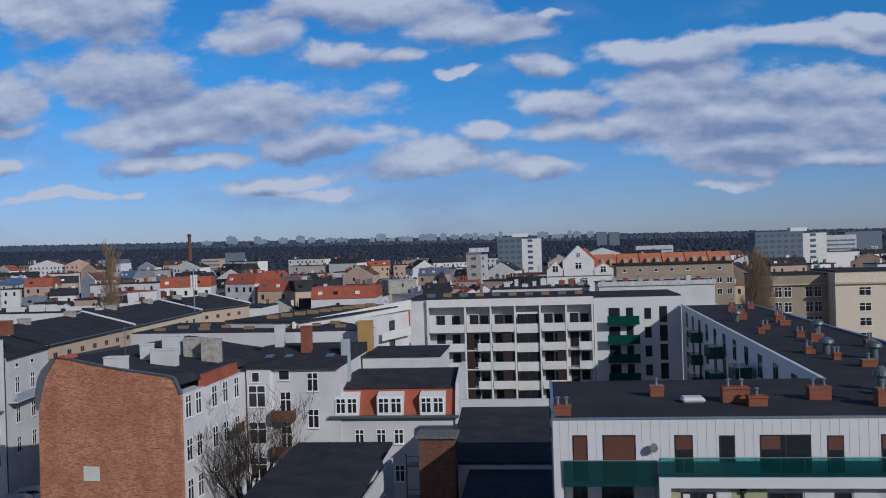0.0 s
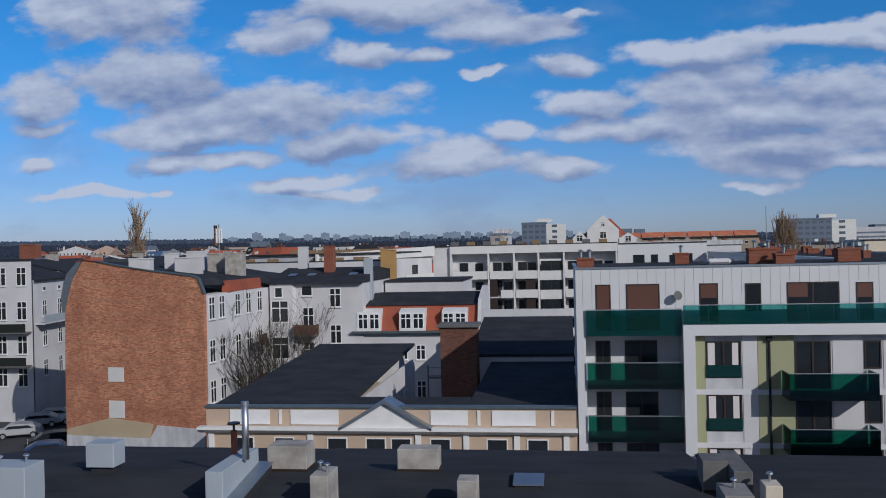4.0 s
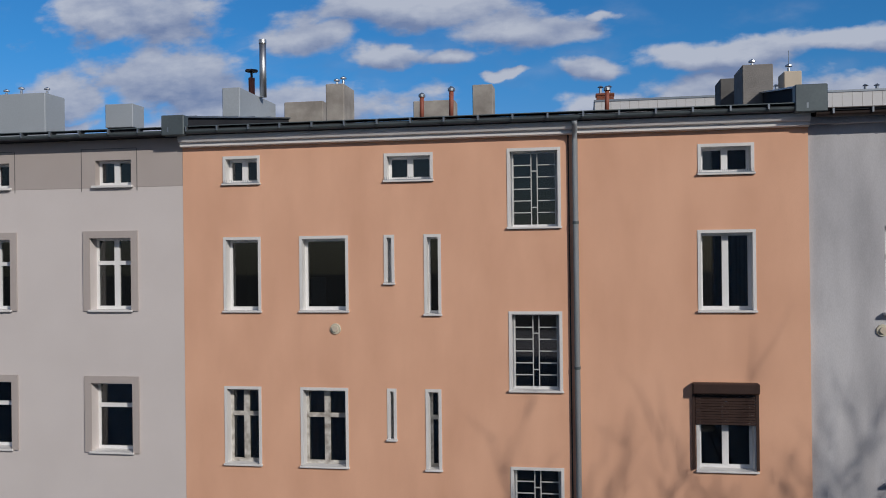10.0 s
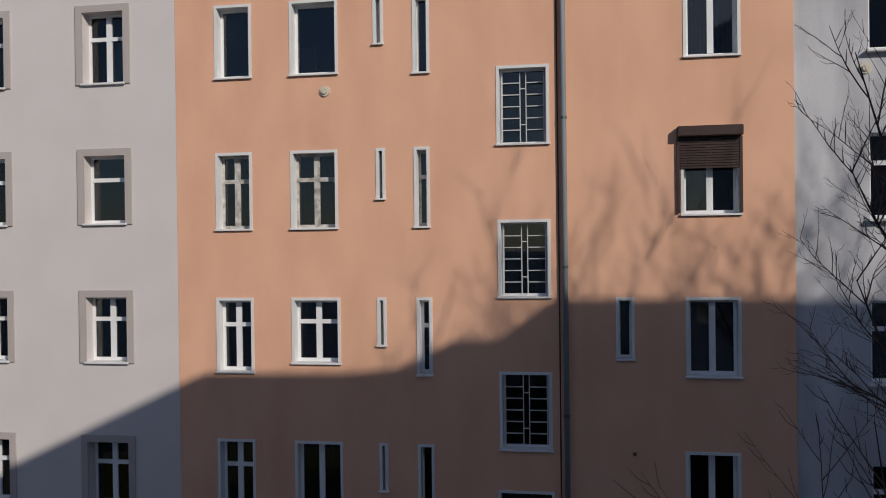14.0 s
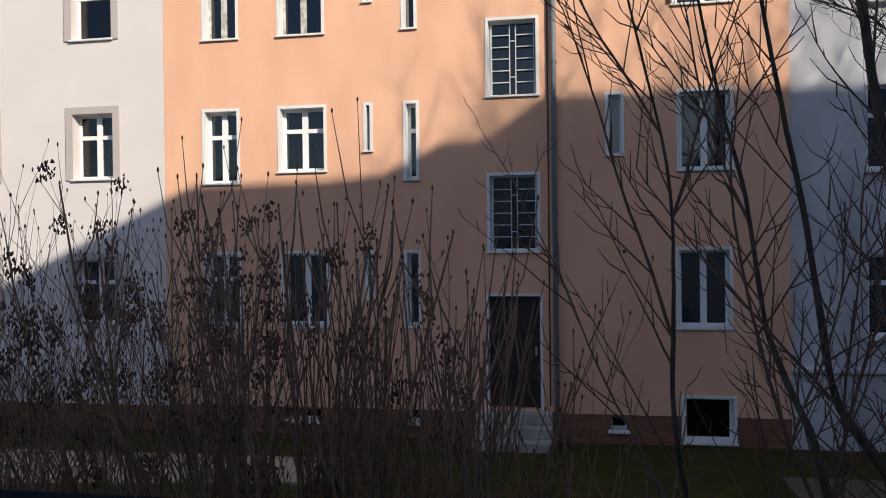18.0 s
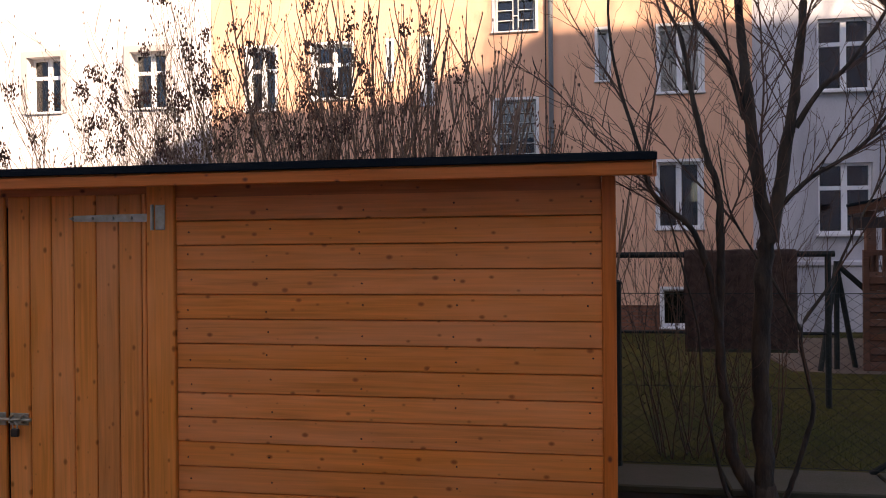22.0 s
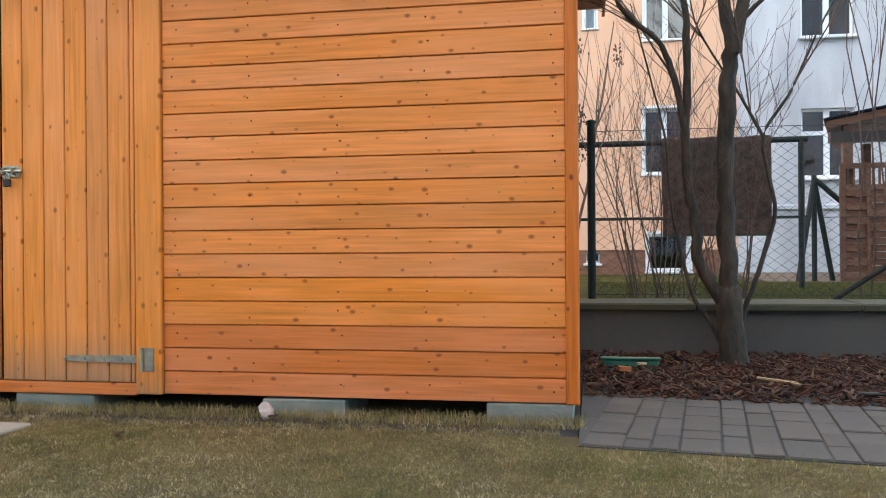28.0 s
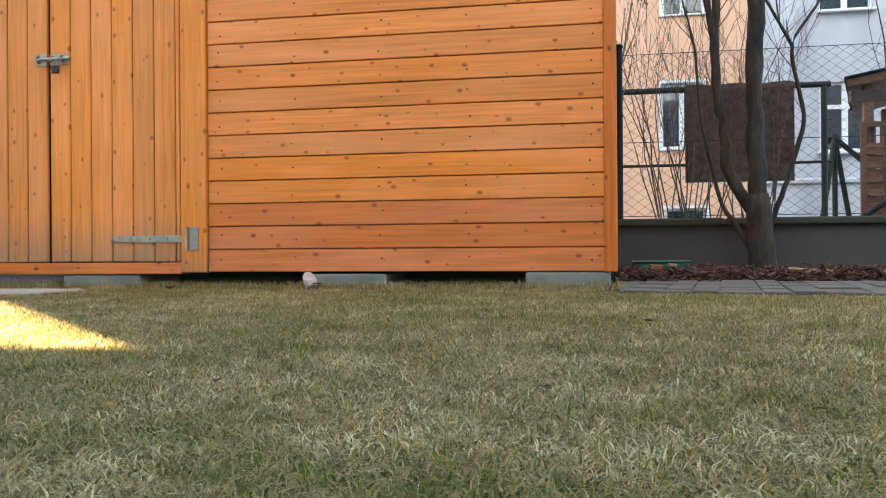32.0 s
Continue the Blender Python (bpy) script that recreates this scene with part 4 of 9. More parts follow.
def grass_mat(name, colours):
    """Blades in patches of straw and green, thin enough for light to come through."""
    m = bpy.data.materials.new(name)
    m.use_nodes = True
    N, L = m.node_tree.nodes, m.node_tree.links
    b, out = N["Principled BSDF"], N["Material Output"]
    b.inputs["Roughness"].default_value, b.inputs["Specular IOR Level"].default_value = 0.8, 0.2
    geo, ramp, tc = N.new("ShaderNodeNewGeometry"), N.new("ShaderNodeValToRGB"), N.new("ShaderNodeTexCoord")
    el = ramp.color_ramp.elements
    while len(el) < len(colours):
        el.new(0.5)
    for i, c in enumerate(colours):
        el[i].position, el[i].color = i / (len(colours) - 1), (*c, 1)
    total = None
    for scale, amount in ((1.7, 1.1), (6.0, 1.3), (26.0, 1.0)):
        nz, ma = N.new("ShaderNodeTexNoise"), N.new("ShaderNodeMath")
        nz.inputs["Scale"].default_value, nz.inputs["Detail"].default_value = scale, 3
        ma.operation = "MULTIPLY_ADD"
        ma.inputs[1].default_value, ma.inputs[2].default_value = amount, -amount / 2
        L.new(tc.outputs["Object"], nz.inputs[0]), L.new(nz.outputs[0], ma.inputs[0])
        if total:
            ad = N.new("ShaderNodeMath")
            L.new(total, ad.inputs[0]), L.new(ma.outputs[0], ad.inputs[1])
            total = ad.outputs[0]
        else:
            total = ma.outputs[0]
    pick = N.new("ShaderNodeMath")
    pick.operation, pick.use_clamp = "MULTIPLY_ADD", True
    pick.inputs[1].default_value = 0.85
    sh = N.new("ShaderNodeMath")
    sh.inputs[1].default_value = 0.10
    L.new(total, sh.inputs[0])
    L.new(geo.outputs["Random Per Island"], pick.inputs[0]), L.new(sh.outputs[0], pick.inputs[2]), L.new(pick.outputs[0], ramp.inputs[0])
    tr, mix = N.new("ShaderNodeBsdfTranslucent"), N.new("ShaderNodeMixShader")
    mix.inputs[0].default_value = 0.18
    L.new(ramp.outputs[0], b.inputs["Base Color"]), L.new(ramp.outputs[0], tr.inputs[0])
    L.new(b.outputs[0], mix.inputs[1]), L.new(tr.outputs[0], mix.inputs[2]), L.new(mix.outputs[0], out.inputs[0])
    return m


def patchy_ground(name, straw, green, soil):
    m = mat(name, straw, 0.97, soil, 3.5, 0.7, 140, 0.6, spec=0.1, dist=0.02)
    N, L = m.node_tree.nodes, m.node_tree.links
    mix = next(n for n in N if n.type == "MIX")
    tc, nz, mr, mx = N.new("ShaderNodeTexCoord"), N.new("ShaderNodeTexNoise"), N.new("ShaderNodeMapRange"), N.new("ShaderNodeMix")
    mx.data_type = "RGBA"
    nz.inputs["Scale"].default_value, nz.inputs["Detail"].default_value = 1.3, 5
    mr.inputs[1].default_value, mr.inputs[2].default_value, mr.inputs[4].default_value = 0.48, 0.68, 0.85
    L.new(tc.outputs["Object"], nz.inputs[0]), L.new(nz.outputs[0], mr.inputs[0]), L.new(mr.outputs[0], mx.inputs[0])
    mx.inputs[6].default_value, mx.inputs[7].default_value = (*straw, 1), (*green, 1)
    L.new(mx.outputs[2], mix.inputs[6])
    return m


M_board = wood_mat("orange_stained_board", (0.82, 0.242, 0.042), (0.34, 0.070, 0.008), "x", 0.17)
M_plank = wood_mat("orange_stained_plank", (0.82, 0.262, 0.047), (0.36, 0.085, 0.010), "z", 0.17, foot=True)
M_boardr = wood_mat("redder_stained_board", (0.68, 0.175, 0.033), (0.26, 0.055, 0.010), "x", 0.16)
M_redwood = wood_mat("reddish_trim_board", (0.62, 0.150, 0.02), (0.13, 0.03, 0.01), "z", 0.15)
M_redwoodx = wood_mat("reddish_fascia_board", (0.62, 0.155, 0.022), (0.13, 0.03, 0.01), "x", 0.15)
# near black puts the shade between boards into colour; nail heads share it
M_gap = mat("gap_shade_and_nail", (0.02, 0.012, 0.008), 0.9, None, 3, 0.3, 40, 0.0)
M_galv = mat("galvanised_hinge", (0.42, 0.42, 0.36), 0.4, (0.3, 0.27, 0.18), 30, 0.8, 90, 0.05, metal=0.8)
M_block = mat("foundation_block", (0.24, 0.25, 0.21), 0.95, (0.16, 0.175, 0.14), 9, 0.8, 60, 0.4)
M_retain = mat("grey_retaining_render", (0.092, 0.085, 0.076), 0.9, (0.068, 0.062, 0.056), 1.6, 0.7, 90, 0.2)
M_cap = mat("mossy_wall_cap", (0.060, 0.056, 0.036), 0.95, (0.045, 0.05, 0.024), 5, 0.9, 60, 0.4)
M_fence = mat("dark_green_fence_paint", (0.016, 0.021, 0.019), 0.7, (0.024, 0.022, 0.018), 5, 0.5, 50, 0.05, spec=0.25)
M_wire = mat("grey_green_wire", (0.03, 0.034, 0.03), 0.5, None, 5, 0.4, 50, 0.0, metal=0.3)
M_bark = mat("grey_brown_bark", (0.066, 0.050, 0.036), 0.95, (0.018, 0.016, 0.012), 18, 1.0, 70, 1.0, stretch=(1, 1, 0.35))
M_twig = mat("red_brown_twig", (0.12, 0.065, 0.045), 0.85, (0.06, 0.035, 0.025), 9, 0.8, 60, 0.2)
# two stem colours made lighter to stand in for sun on the lilacs
M_twigw = mat("sun_lightened_tan_stem", (0.27, 0.185, 0.115), 0.85, (0.14, 0.085, 0.055), 9, 0.8, 60, 0.2)
M_twigl = mat("sun_lightened_red_stem", (0.23, 0.14, 0.09), 0.85, (0.12, 0.07, 0.045), 9, 0.8, 60, 0.2)
M_seed = island_mat("dry_seed_heads", [(0.10, 0.055, 0.04), (0.16, 0.085, 0.06), (0.065, 0.038, 0.03)])
M_chip = island_mat("bark_mulch_chips", [(0.055, 0.016, 0.009), (0.09, 0.034, 0.019), (0.026, 0.010, 0.007), (0.14, 0.075, 0.042), (0.065, 0.02, 0.011)], 0.9, 0.4)
M_soil = mat("dark_soil", (0.05, 0.035, 0.028), 0.97, (0.03, 0.022, 0.018), 5, 0.8, 50, 0.7)
M_paver = mat("grey_concrete_paver", (0.092, 0.072, 0.055), 0.92, (0.060, 0.048, 0.038), 4, 0.8, 120, 0.35, random_tint=0.25)
M_sand = mat("trodden_pale_sand", (0.34, 0.29, 0.23), 0.97, (0.22, 0.18, 0.14), 1.4, 0.8, 60, 0.4)
M_joint = mat("sandy_joint", (0.07, 0.06, 0.05), 0.97, None, 6, 0.5, 60, 0.4)
M_blade = grass_mat("dry_and_green_grass", [(0.10, 0.105, 0.018), (0.19, 0.155, 0.04), (0.33, 0.23, 0.088), (0.19, 0.122, 0.05), (0.44, 0.32, 0.145), (0.29, 0.20, 0.08), (0.60, 0.46, 0.25)])
M_bladeg = grass_mat("green_grass", [(0.085, 0.14, 0.014), (0.12, 0.165, 0.02), (0.18, 0.18, 0.04), (0.26, 0.21, 0.06)])
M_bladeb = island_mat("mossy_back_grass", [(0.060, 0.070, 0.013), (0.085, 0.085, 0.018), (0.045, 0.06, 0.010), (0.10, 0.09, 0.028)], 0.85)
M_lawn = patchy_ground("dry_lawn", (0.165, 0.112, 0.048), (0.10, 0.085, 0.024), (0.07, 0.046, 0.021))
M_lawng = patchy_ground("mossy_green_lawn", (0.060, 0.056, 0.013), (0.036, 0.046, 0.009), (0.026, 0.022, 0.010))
M_green = mat("green_plastic_edging", (0.012, 0.13, 0.085), 0.5, (0.01, 0.09, 0.06), 8, 0.5, 60, 0.1)
M_carpet = mat("dark_patterned_carpet", (0.075, 0.042, 0.036), 0.97, (0.16, 0.11, 0.085), 14, 0.9, 45, 0.6)
M_pergola = wood_mat("dark_stained_pergola_wood", (0.13, 0.045, 0.018), (0.03, 0.02, 0.01), "x", 0.3)
M_pink = mat("pale_stone", (0.55, 0.42, 0.36), 0.9, (0.4, 0.3, 0.26), 20, 0.6, 60, 0.4)
M_leaf = island_mat("dead_leaf", [(0.10, 0.055, 0.035), (0.2, 0.11, 0.06)], 0.9)

# ground: one sheet to the horizon, and the raised lawn behind the wall
M_city = mat("city_ground", (0.085, 0.08, 0.075), 0.95, (0.05, 0.055, 0.04), 0.02, 0.8, 1.2, 0.1)
bm = bmesh.new()
XS = [-4500 + 450 * k for k in range(21)]
YS = [-420, -21.5, 30, 200, 260, 340, 450, 600, 800, 1100, 1500, 2100, 2900, 3900, 4950]
gv = [[bm.verts.new((x, y, gz(x, y) - 0.05)) for y in YS] for x in XS]
for i in range(len(XS) - 1):
    for j in range(len(YS) - 1):
        bm.faces.new((gv[i][j], gv[i + 1][j], gv[i + 1][j + 1], gv[i][j + 1]))
solid("ground", bm, M_city, "dull ground of streets, yards and far fields", "ground", "structure")
solid("lawn", boxes((-14, 18, -21.5, -14.55, -0.3, 0.0)), M_lawn, "patchy dry lawn, straw and green", "lawn", "structure")
solid("yard_strip", boxes((-14, 2.27, -14.549, -12.16, -0.3, -0.02)), M_soil, "bare soil under and beside the shed", "ground", "structure")
bm = bmesh.new()
NX, NY = 40, 14
vs = [[bm.verts.new((-14 + 32 * i / NX, -11.66 + 11.65 * j / NY, 0.35 - 0.20 * (j / NY) + 0.012 * math.sin(i * 1.3) * math.sin(j * 0.9))) for j in range(NY + 1)] for i in range(NX + 1)]
for i in range(NX):
    for j in range(NY):
        bm.faces.new((vs[i][j], vs[i + 1][j], vs[i + 1][j + 1], vs[i][j + 1]))
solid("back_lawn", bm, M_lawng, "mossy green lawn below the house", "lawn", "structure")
solid("back_path", prism([(-14, -5.2), (-2.2, -3.4), (-2.0, -2.0), (-14, -2.4)], 0.1, 0.245, "z"), M_sand, "pale sandy path across the back lawn", "path", "structure")
solid("house_path", boxes((4.6, 18.0, -6.4, -2.2, 0.12, 0.262)), M_paver, "sandy paved strip beside the pergola", "path", "structure")

# retaining wall with cap
solid("retaining_wall", boxes((-14, 18, -12.15, -11.68, -0.3, 0.315)), M_retain, "low grey rendered retaining wall", "wall", "structure")
wc = thing("wall_cap", (2, -11.9, 0.32), "mossy concrete slabs capping the low wall", "coping", kind="structure")
slab = mesh_of(bev(boxes((0, 0.985, -12.20, -11.66, 0.317, 0.368)), 0.01), "cap_slab", M_cap)
for k in range(32):
    piece("cap_slab", slab, wc, (-14 + k, 0, 0))

# the shed
sy = -14.24
shed = thing("garden_shed", (0.3, -13.2, 0.07), "orange-stained wooden garden shed with double doors", "shed")
part("body", boxes((-1.55, 2.20, sy + 0.03, -12.3, 0.075, 2.12)), M_gap, shed, "inner walls coloured near black for shade in the gaps")
board = mesh_of(prism([(-0.008, 0.0005), (-0.018, 0.001), (-0.022, 0.0035), (-0.0205, 0.1015), (-0.015, 0.1056), (-0.008, 0.1066), (0.012, 0.1075), (0.012, 0.0005)], 0, 1.845, "x"), "board", M_board)
PITCH = 0.108
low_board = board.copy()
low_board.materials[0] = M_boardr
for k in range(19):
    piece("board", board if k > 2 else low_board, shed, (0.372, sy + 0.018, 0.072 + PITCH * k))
side = mesh_of(prism([(0.008, 0.0005), (0.018, 0.001), (0.022, 0.0035), (0.0205, 0.1015), (0.015, 0.1056), (0.008, 0.1066), (-0.012, 0.1075), (-0.012, 0.0005)], 0, 1.93, "y"), "side_board", M_board)
for k in range(19):
    piece("side_board", side, shed, (2.215, sy + 0.03, 0.072 + PITCH * k))
part("corner_post", bev(boxes((2.219, 2.275, sy - 0.018, sy + 0.05, 0.07, 2.17)), 0.004), M_redwood, shed, "reddish corner board")
part("door_post", bev(boxes((0.238, 0.368, sy - 0.022, sy + 0.03, 0.07, 2.19)), 0.004), M_plank, shed)
part("door_post", bev(boxes((-1.33, -1.20, sy - 0.022, sy + 0.03, 0.07, 2.19)), 0.004), M_plank, shed)
part("sill_beam", bev(boxes((-1.55, 0.237, sy - 0.012, sy + 0.06, 0.062, 0.118)), 0.004), M_redwoodx, shed)
for k in range(2):
    part("left_board", bev(boxes((-1.55 + 0.11 * k, -1.445 + 0.11 * k, sy - 0.01, sy + 0.02, 0.12, 2.14)), 0.004), M_plank, shed)
plank = mesh_of(bev(boxes((0.0022, 0.1093, -0.022, 0.0, 0, 2.015)), 0.004), "plank", M_plank)
last = mesh_of(bev(boxes((0.002, 0.021, -0.02, 0.0, 0, 2.015)), 0.004), "edge_plank", M_plank)
doors = []
for x0, n, nm in ((-0.462, 6, "right leaf"), (-1.145, 6, "left leaf")):
    d = new("door")
    d.parent = shed
    d.location = Vector((x0, sy, 0.122)) - origin_of(shed)
    tagged(d, "plank shed door, weathered grey at the foot")
    doors.append(d)
    for k in range(n):
        piece("plank", plank, d, (x0 + 0.1115 * k, sy + 0.01, 0.122))
    if nm == "right leaf":
        piece("edge_plank", last, d, (x0 + 0.1115 * 6, sy + 0.008, 0.122))


def hinge(parent, z, x_tip=-0.145):
    bm = bmesh.new()
    bar = [(x_tip, z), (x_tip + 0.03, z - 0.013), (x_tip + 0.14, z - 0.015), (0.245, z - 0.018), (0.245, z + 0.018), (x_tip + 0.14, z + 0.015), (x_tip + 0.03, z + 0.013)]
    part("hinge_strap", prism(bar, sy - 0.020, sy - 0.0135, "y"), M_galv, parent, "galvanised strap hinge")
    part("hinge_plate", bev(boxes((0.283, 0.33, sy - 0.028, sy - 0.0225, z - 0.055, z + 0.055)), 0.002), M_galv, parent, "galvanised hinge plate")
    part("hinge_barrel", tube(bmesh.new(), [(0.27, sy - 0.03, z - 0.056), (0.27, sy - 0.03, z + 0.056)], 0.008, 8), M_galv, parent, "galvanised hinge pin")
    for x in (x_tip + 0.02, x_tip + 0.12, x_tip + 0.22, x_tip + 0.31):
        part("bolt", tube(bmesh.new(), [(x, sy - 0.02, z), (x, sy - 0.027, z)], [0.008, 0.005], 8), M_galv, parent)


hinge(shed, 2.032), hinge(shed, 0.232)
latch = part("latch", bev(boxes((-0.53, -0.475, sy - 0.018, sy - 0.0125, 1.09, 1.15), (-0.455, -0.36, sy - 0.018, sy - 0.0125, 1.092, 1.148)), 0.002), M_galv, shed, "galvanised bolt latch")
part("latch_bar", tube(bmesh.new(), [(-0.53, sy - 0.028, 1.12), (-0.34, sy - 0.028, 1.12)], 0.008, 8), M_galv, latch)
for x in (-0.515, -0.44, -0.385):
    part("staple", tube(bmesh.new(), [(x, sy - 0.015, 1.137), (x, sy - 0.04, 1.13), (x, sy - 0.04, 1.11), (x, sy - 0.015, 1.103)], 0.005, 6), M_galv, latch)
lock = thing("padlock", (-0.41, sy - 0.04, 1.05), "small brass padlock hanging on the shed latch", "padlock")
part("body", bev(boxes((-0.428, -0.39, sy - 0.052, sy - 0.034, 1.045, 1.082)), 0.004), M_door, lock)
part("shackle", tube(bmesh.new(), [(-0.42, sy - 0.043, 1.08), (-0.42, sy - 0.043, 1.1), (-0.409, sy - 0.043, 1.112), (-0.398, sy - 0.043, 1.1), (-0.398, sy - 0.043, 1.08)], 0.0035, 6), M_galv, lock)
part("wall_plate", bev(boxes((-1.55, 2.218, sy - 0.002, sy + 0.029, 2.09, 2.219)), 0.004), M_redwoodx, shed)
# roof
RB, RF = (-11.5, 2.50), (-14.42, 2.205)
part("roof_deck", prism([RF, RB, (RB[0], RB[1] + 0.025), (RF[0], RF[1] + 0.025)], -1.75, 2.40, "x"), M_redwoodx, shed)
part("fascia", bev(boxes((-1.76, 2.41, RF[0] - 0.02, RF[0] + 0.002, 2.156, 2.208)), 0.004), M_redwoodx, shed, "orange front fascia board")
part("barge_board", prism([(RF[0] + 0.003, 2.15), (RB[0], RB[1] - 0.06), (RB[0], RB[1] + 0.02), (RF[0] + 0.003, 2.222)], 2.402, 2.424, "x"), M_redwoodx, shed, "sloping side fascia board")
M_shingle = mat("black_roof_shingle", (0.0065, 0.0115, 0.016), 0.9, (0.011, 0.0165, 0.022), 3, 0.8, 160, 0.4, spec=0.1, random_tint=0.05)
sl = (RB[1] - RF[1]) / (RB[0] - RF[0])
part("roofing", prism([(RF[0] - 0.03, RF[1] + 0.027), (RB[0] + 0.01, RB[1] + 0.027), (RB[0] + 0.01, RB[1] + 0.036), (RF[0] - 0.03, RF[1] + 0.036)], -1.78, 2.425, "x"), M_shingle, shed, "black bitumen underlay")
part("drip_edge", bev(boxes((-1.78, 2.425, RF[0] - 0.034, RF[0] - 0.022, 2.211, 2.2405)), 0.003), M_shingle, shed, "black felt lapped over the eaves")
tile = mesh_of(prism([(0, 0.0), (0.15, 0.15 * sl), (0.15, 0.15 * sl + 0.001), (0, 0.0022)], 0.0006, 0.1994, "x"), "shingle", M_shingle)
for r in range(14):
    for c in range(21):
        y = RF[0] - 0.03 + 0.145 * r
        piece("shingle", tile, shed, (-1.78 + 0.2 * c, y, RF[1] + 0.037 + sl * (0.145 * r)))
far = bmesh.new()
for r in range(14, 20):
    for c in range(21):
        y = RF[0] - 0.03 + 0.145 * r
        z = RF[1] + 0.037 + sl * (0.145 * r)
        for v in box(far, -1.778 + 0.2 * c, -1.582 + 0.2 * c, y, y + 0.145, z, z + 0.0022):
            v.co.z += sl * (v.co.y - y)
part("far_shingles", far, M_shingle, shed, kind="stuff")
# nails in rows down the boards
nails = bmesh.new()
rng = random.Random(5)
for x in (0.43, 0.80, 1.22, 1.62, 2.17):
    for k in range(19):
        xx, zz = x + rng.uniform(-0.012, 0.012), 0.072 + PITCH * k + 0.05 + rng.uniform(-0.02, 0.02)
        tube(nails, [(xx, sy - 0.0035, zz), (xx, sy - 0.0052, zz)], [0.0042, 0.0032], 6)
part("nails", nails, M_gap, shed, kind="stuff")
for x0, x1, z1 in ((-0.40, 0.01, 0.058), (0.85, 1.24, 0.062), (1.875, 2.245, 0.068), (-1.5, -1.15, 0.058)):
    f = thing("foundation_block", ((x0 + x1) / 2, -14.0, -0.1), "pale concrete foundation block under the shed", "block", "shed foundation blocks")
    part("block", bev(boxes((x0, x1, sy - 0.005, sy + 0.4, -0.2, z1)), 0.006), M_block, f)

# fence on the wall
fen = thing("chain_link_fence", (4, -11.72, 0.37), "dark green chain-link fence on the low wall", "fence")
for x, h in ((2.32, 1.62), (5.05, 1.62), (7.6, 1.62)):
    p = part("post", tube(bmesh.new(), [(x, -11.72, 0.36), (x, -11.72, h)], 0.030, 10), M_fence, fen)
    part("post_cap", tube(bmesh.new(), [(x, -11.72, h), (x, -11.72, h + 0.02), (x, -11.72, h + 0.03)], [0.035, 0.035, 0.014], 10), M_fence, p)
part("brace", tube(bmesh.new(), [(3.95, -11.70, 0.365), (5.03, -11.72, 1.1)], 0.02, 8), M_fence, fen)
for z in (0.40, 0.93, 1.56):
    part("tension_wire", tube(bmesh.new(), [(2.32, -11.745, z), (8.0, -11.745, z)], 0.0028, 5), M_wire, fen)
wires = bmesh.new()
PX, PZ = 0.046, 0.034
n = int((8.0 - 2.33) / PX)
for i in range(n):
    x = 2.34 + PX * i
    pts = []
    for k in range(int((1.56 - 0.40) / PZ) + 1):
        pts.append((x + (PX / 2 if (k + i) % 2 else -PX / 2) * 1.04, -11.745 + (0.003 if k % 2 else -0.003), 0.40 + PZ * k))
    tube(wires, pts, 0.0026, 3, False)
part("wire_mesh", wires, M_wire, fen, kind="stuff")


# carpet rack and carpet
rack = thing("carpet_beating_rack", (3.2, -9.0, 0.3), "dark steel carpet-beating rack on the lawn", "rack")
part("top_bar", tube(bmesh.new(), [(1.4, -9.0, 1.79), (4.42, -9.0, 1.79)], 0.03, 10), M_fence, rack)
part("lower_bar", tube(bmesh.new(), [(1.4, -9.0, 1.02), (4.42, -9.0, 1.02)], 0.015, 8), M_fence, rack)
for x in (1.45, 4.36):
    part("upright", tube(bmesh.new(), [(x, -9.0, 0.2), (x, -9.0, 1.8)], 0.03, 10), M_fence, rack)
cp = bmesh.new()
prof = [(-9.05, 0.86), (-9.052, 1.3), (-9.045, 1.78), (-9.03, 1.825), (-9.0, 1.836), (-8.97, 1.825), (-8.955, 1.78), (-8.95, 1.2)]
NXC = 14
grid = [[cp.verts.new((3.02 + 1.05 * i / NXC, y + 0.008 * math.sin(i * 0.9 + z * 3), z + 0.006 * math.sin(i * 1.1))) for y, z in prof] for i in range(NXC + 1)]
for i in range(NXC):
    for j in range(len(prof) - 1):
        cp.faces.new((grid[i][j], grid[i + 1][j], grid[i + 1][j + 1], grid[i][j + 1]))
bmesh.ops.solidify(cp, geom=cp.faces[:], thickness=0.012)
ct = thing("carpet", (3.6, -9.0, 1.8), "dark brown patterned carpet hung over the rack", "carpet")
part("cloth", cp, M_carpet, ct)
part("fringe", boxes((3.02, 4.07, -9.062, -9.045, 0.835, 0.865)), M_cap, ct, "pale carpet fringe")

# trestle swing frame of steel tubes
tr = thing("steel_trestle", (5.15, -6.0, 0.3), "dark green steel trestle on the back lawn", "trestle")
for a, b in (((5.2, -6.0, 0.2), (5.2, -6.0, 1.66)), ((5.2, -6.0, 1.6), (4.95, -6.2, 0.25)), ((5.2, -6.0, 1.6), (5.48, -5.8, 0.25)), ((5.2, -6.0, 1.62), (5.75, -6.0, 1.1))):
    part("tube_leg", tube(bmesh.new(), [a, b], 0.035, 8), M_fence, tr)

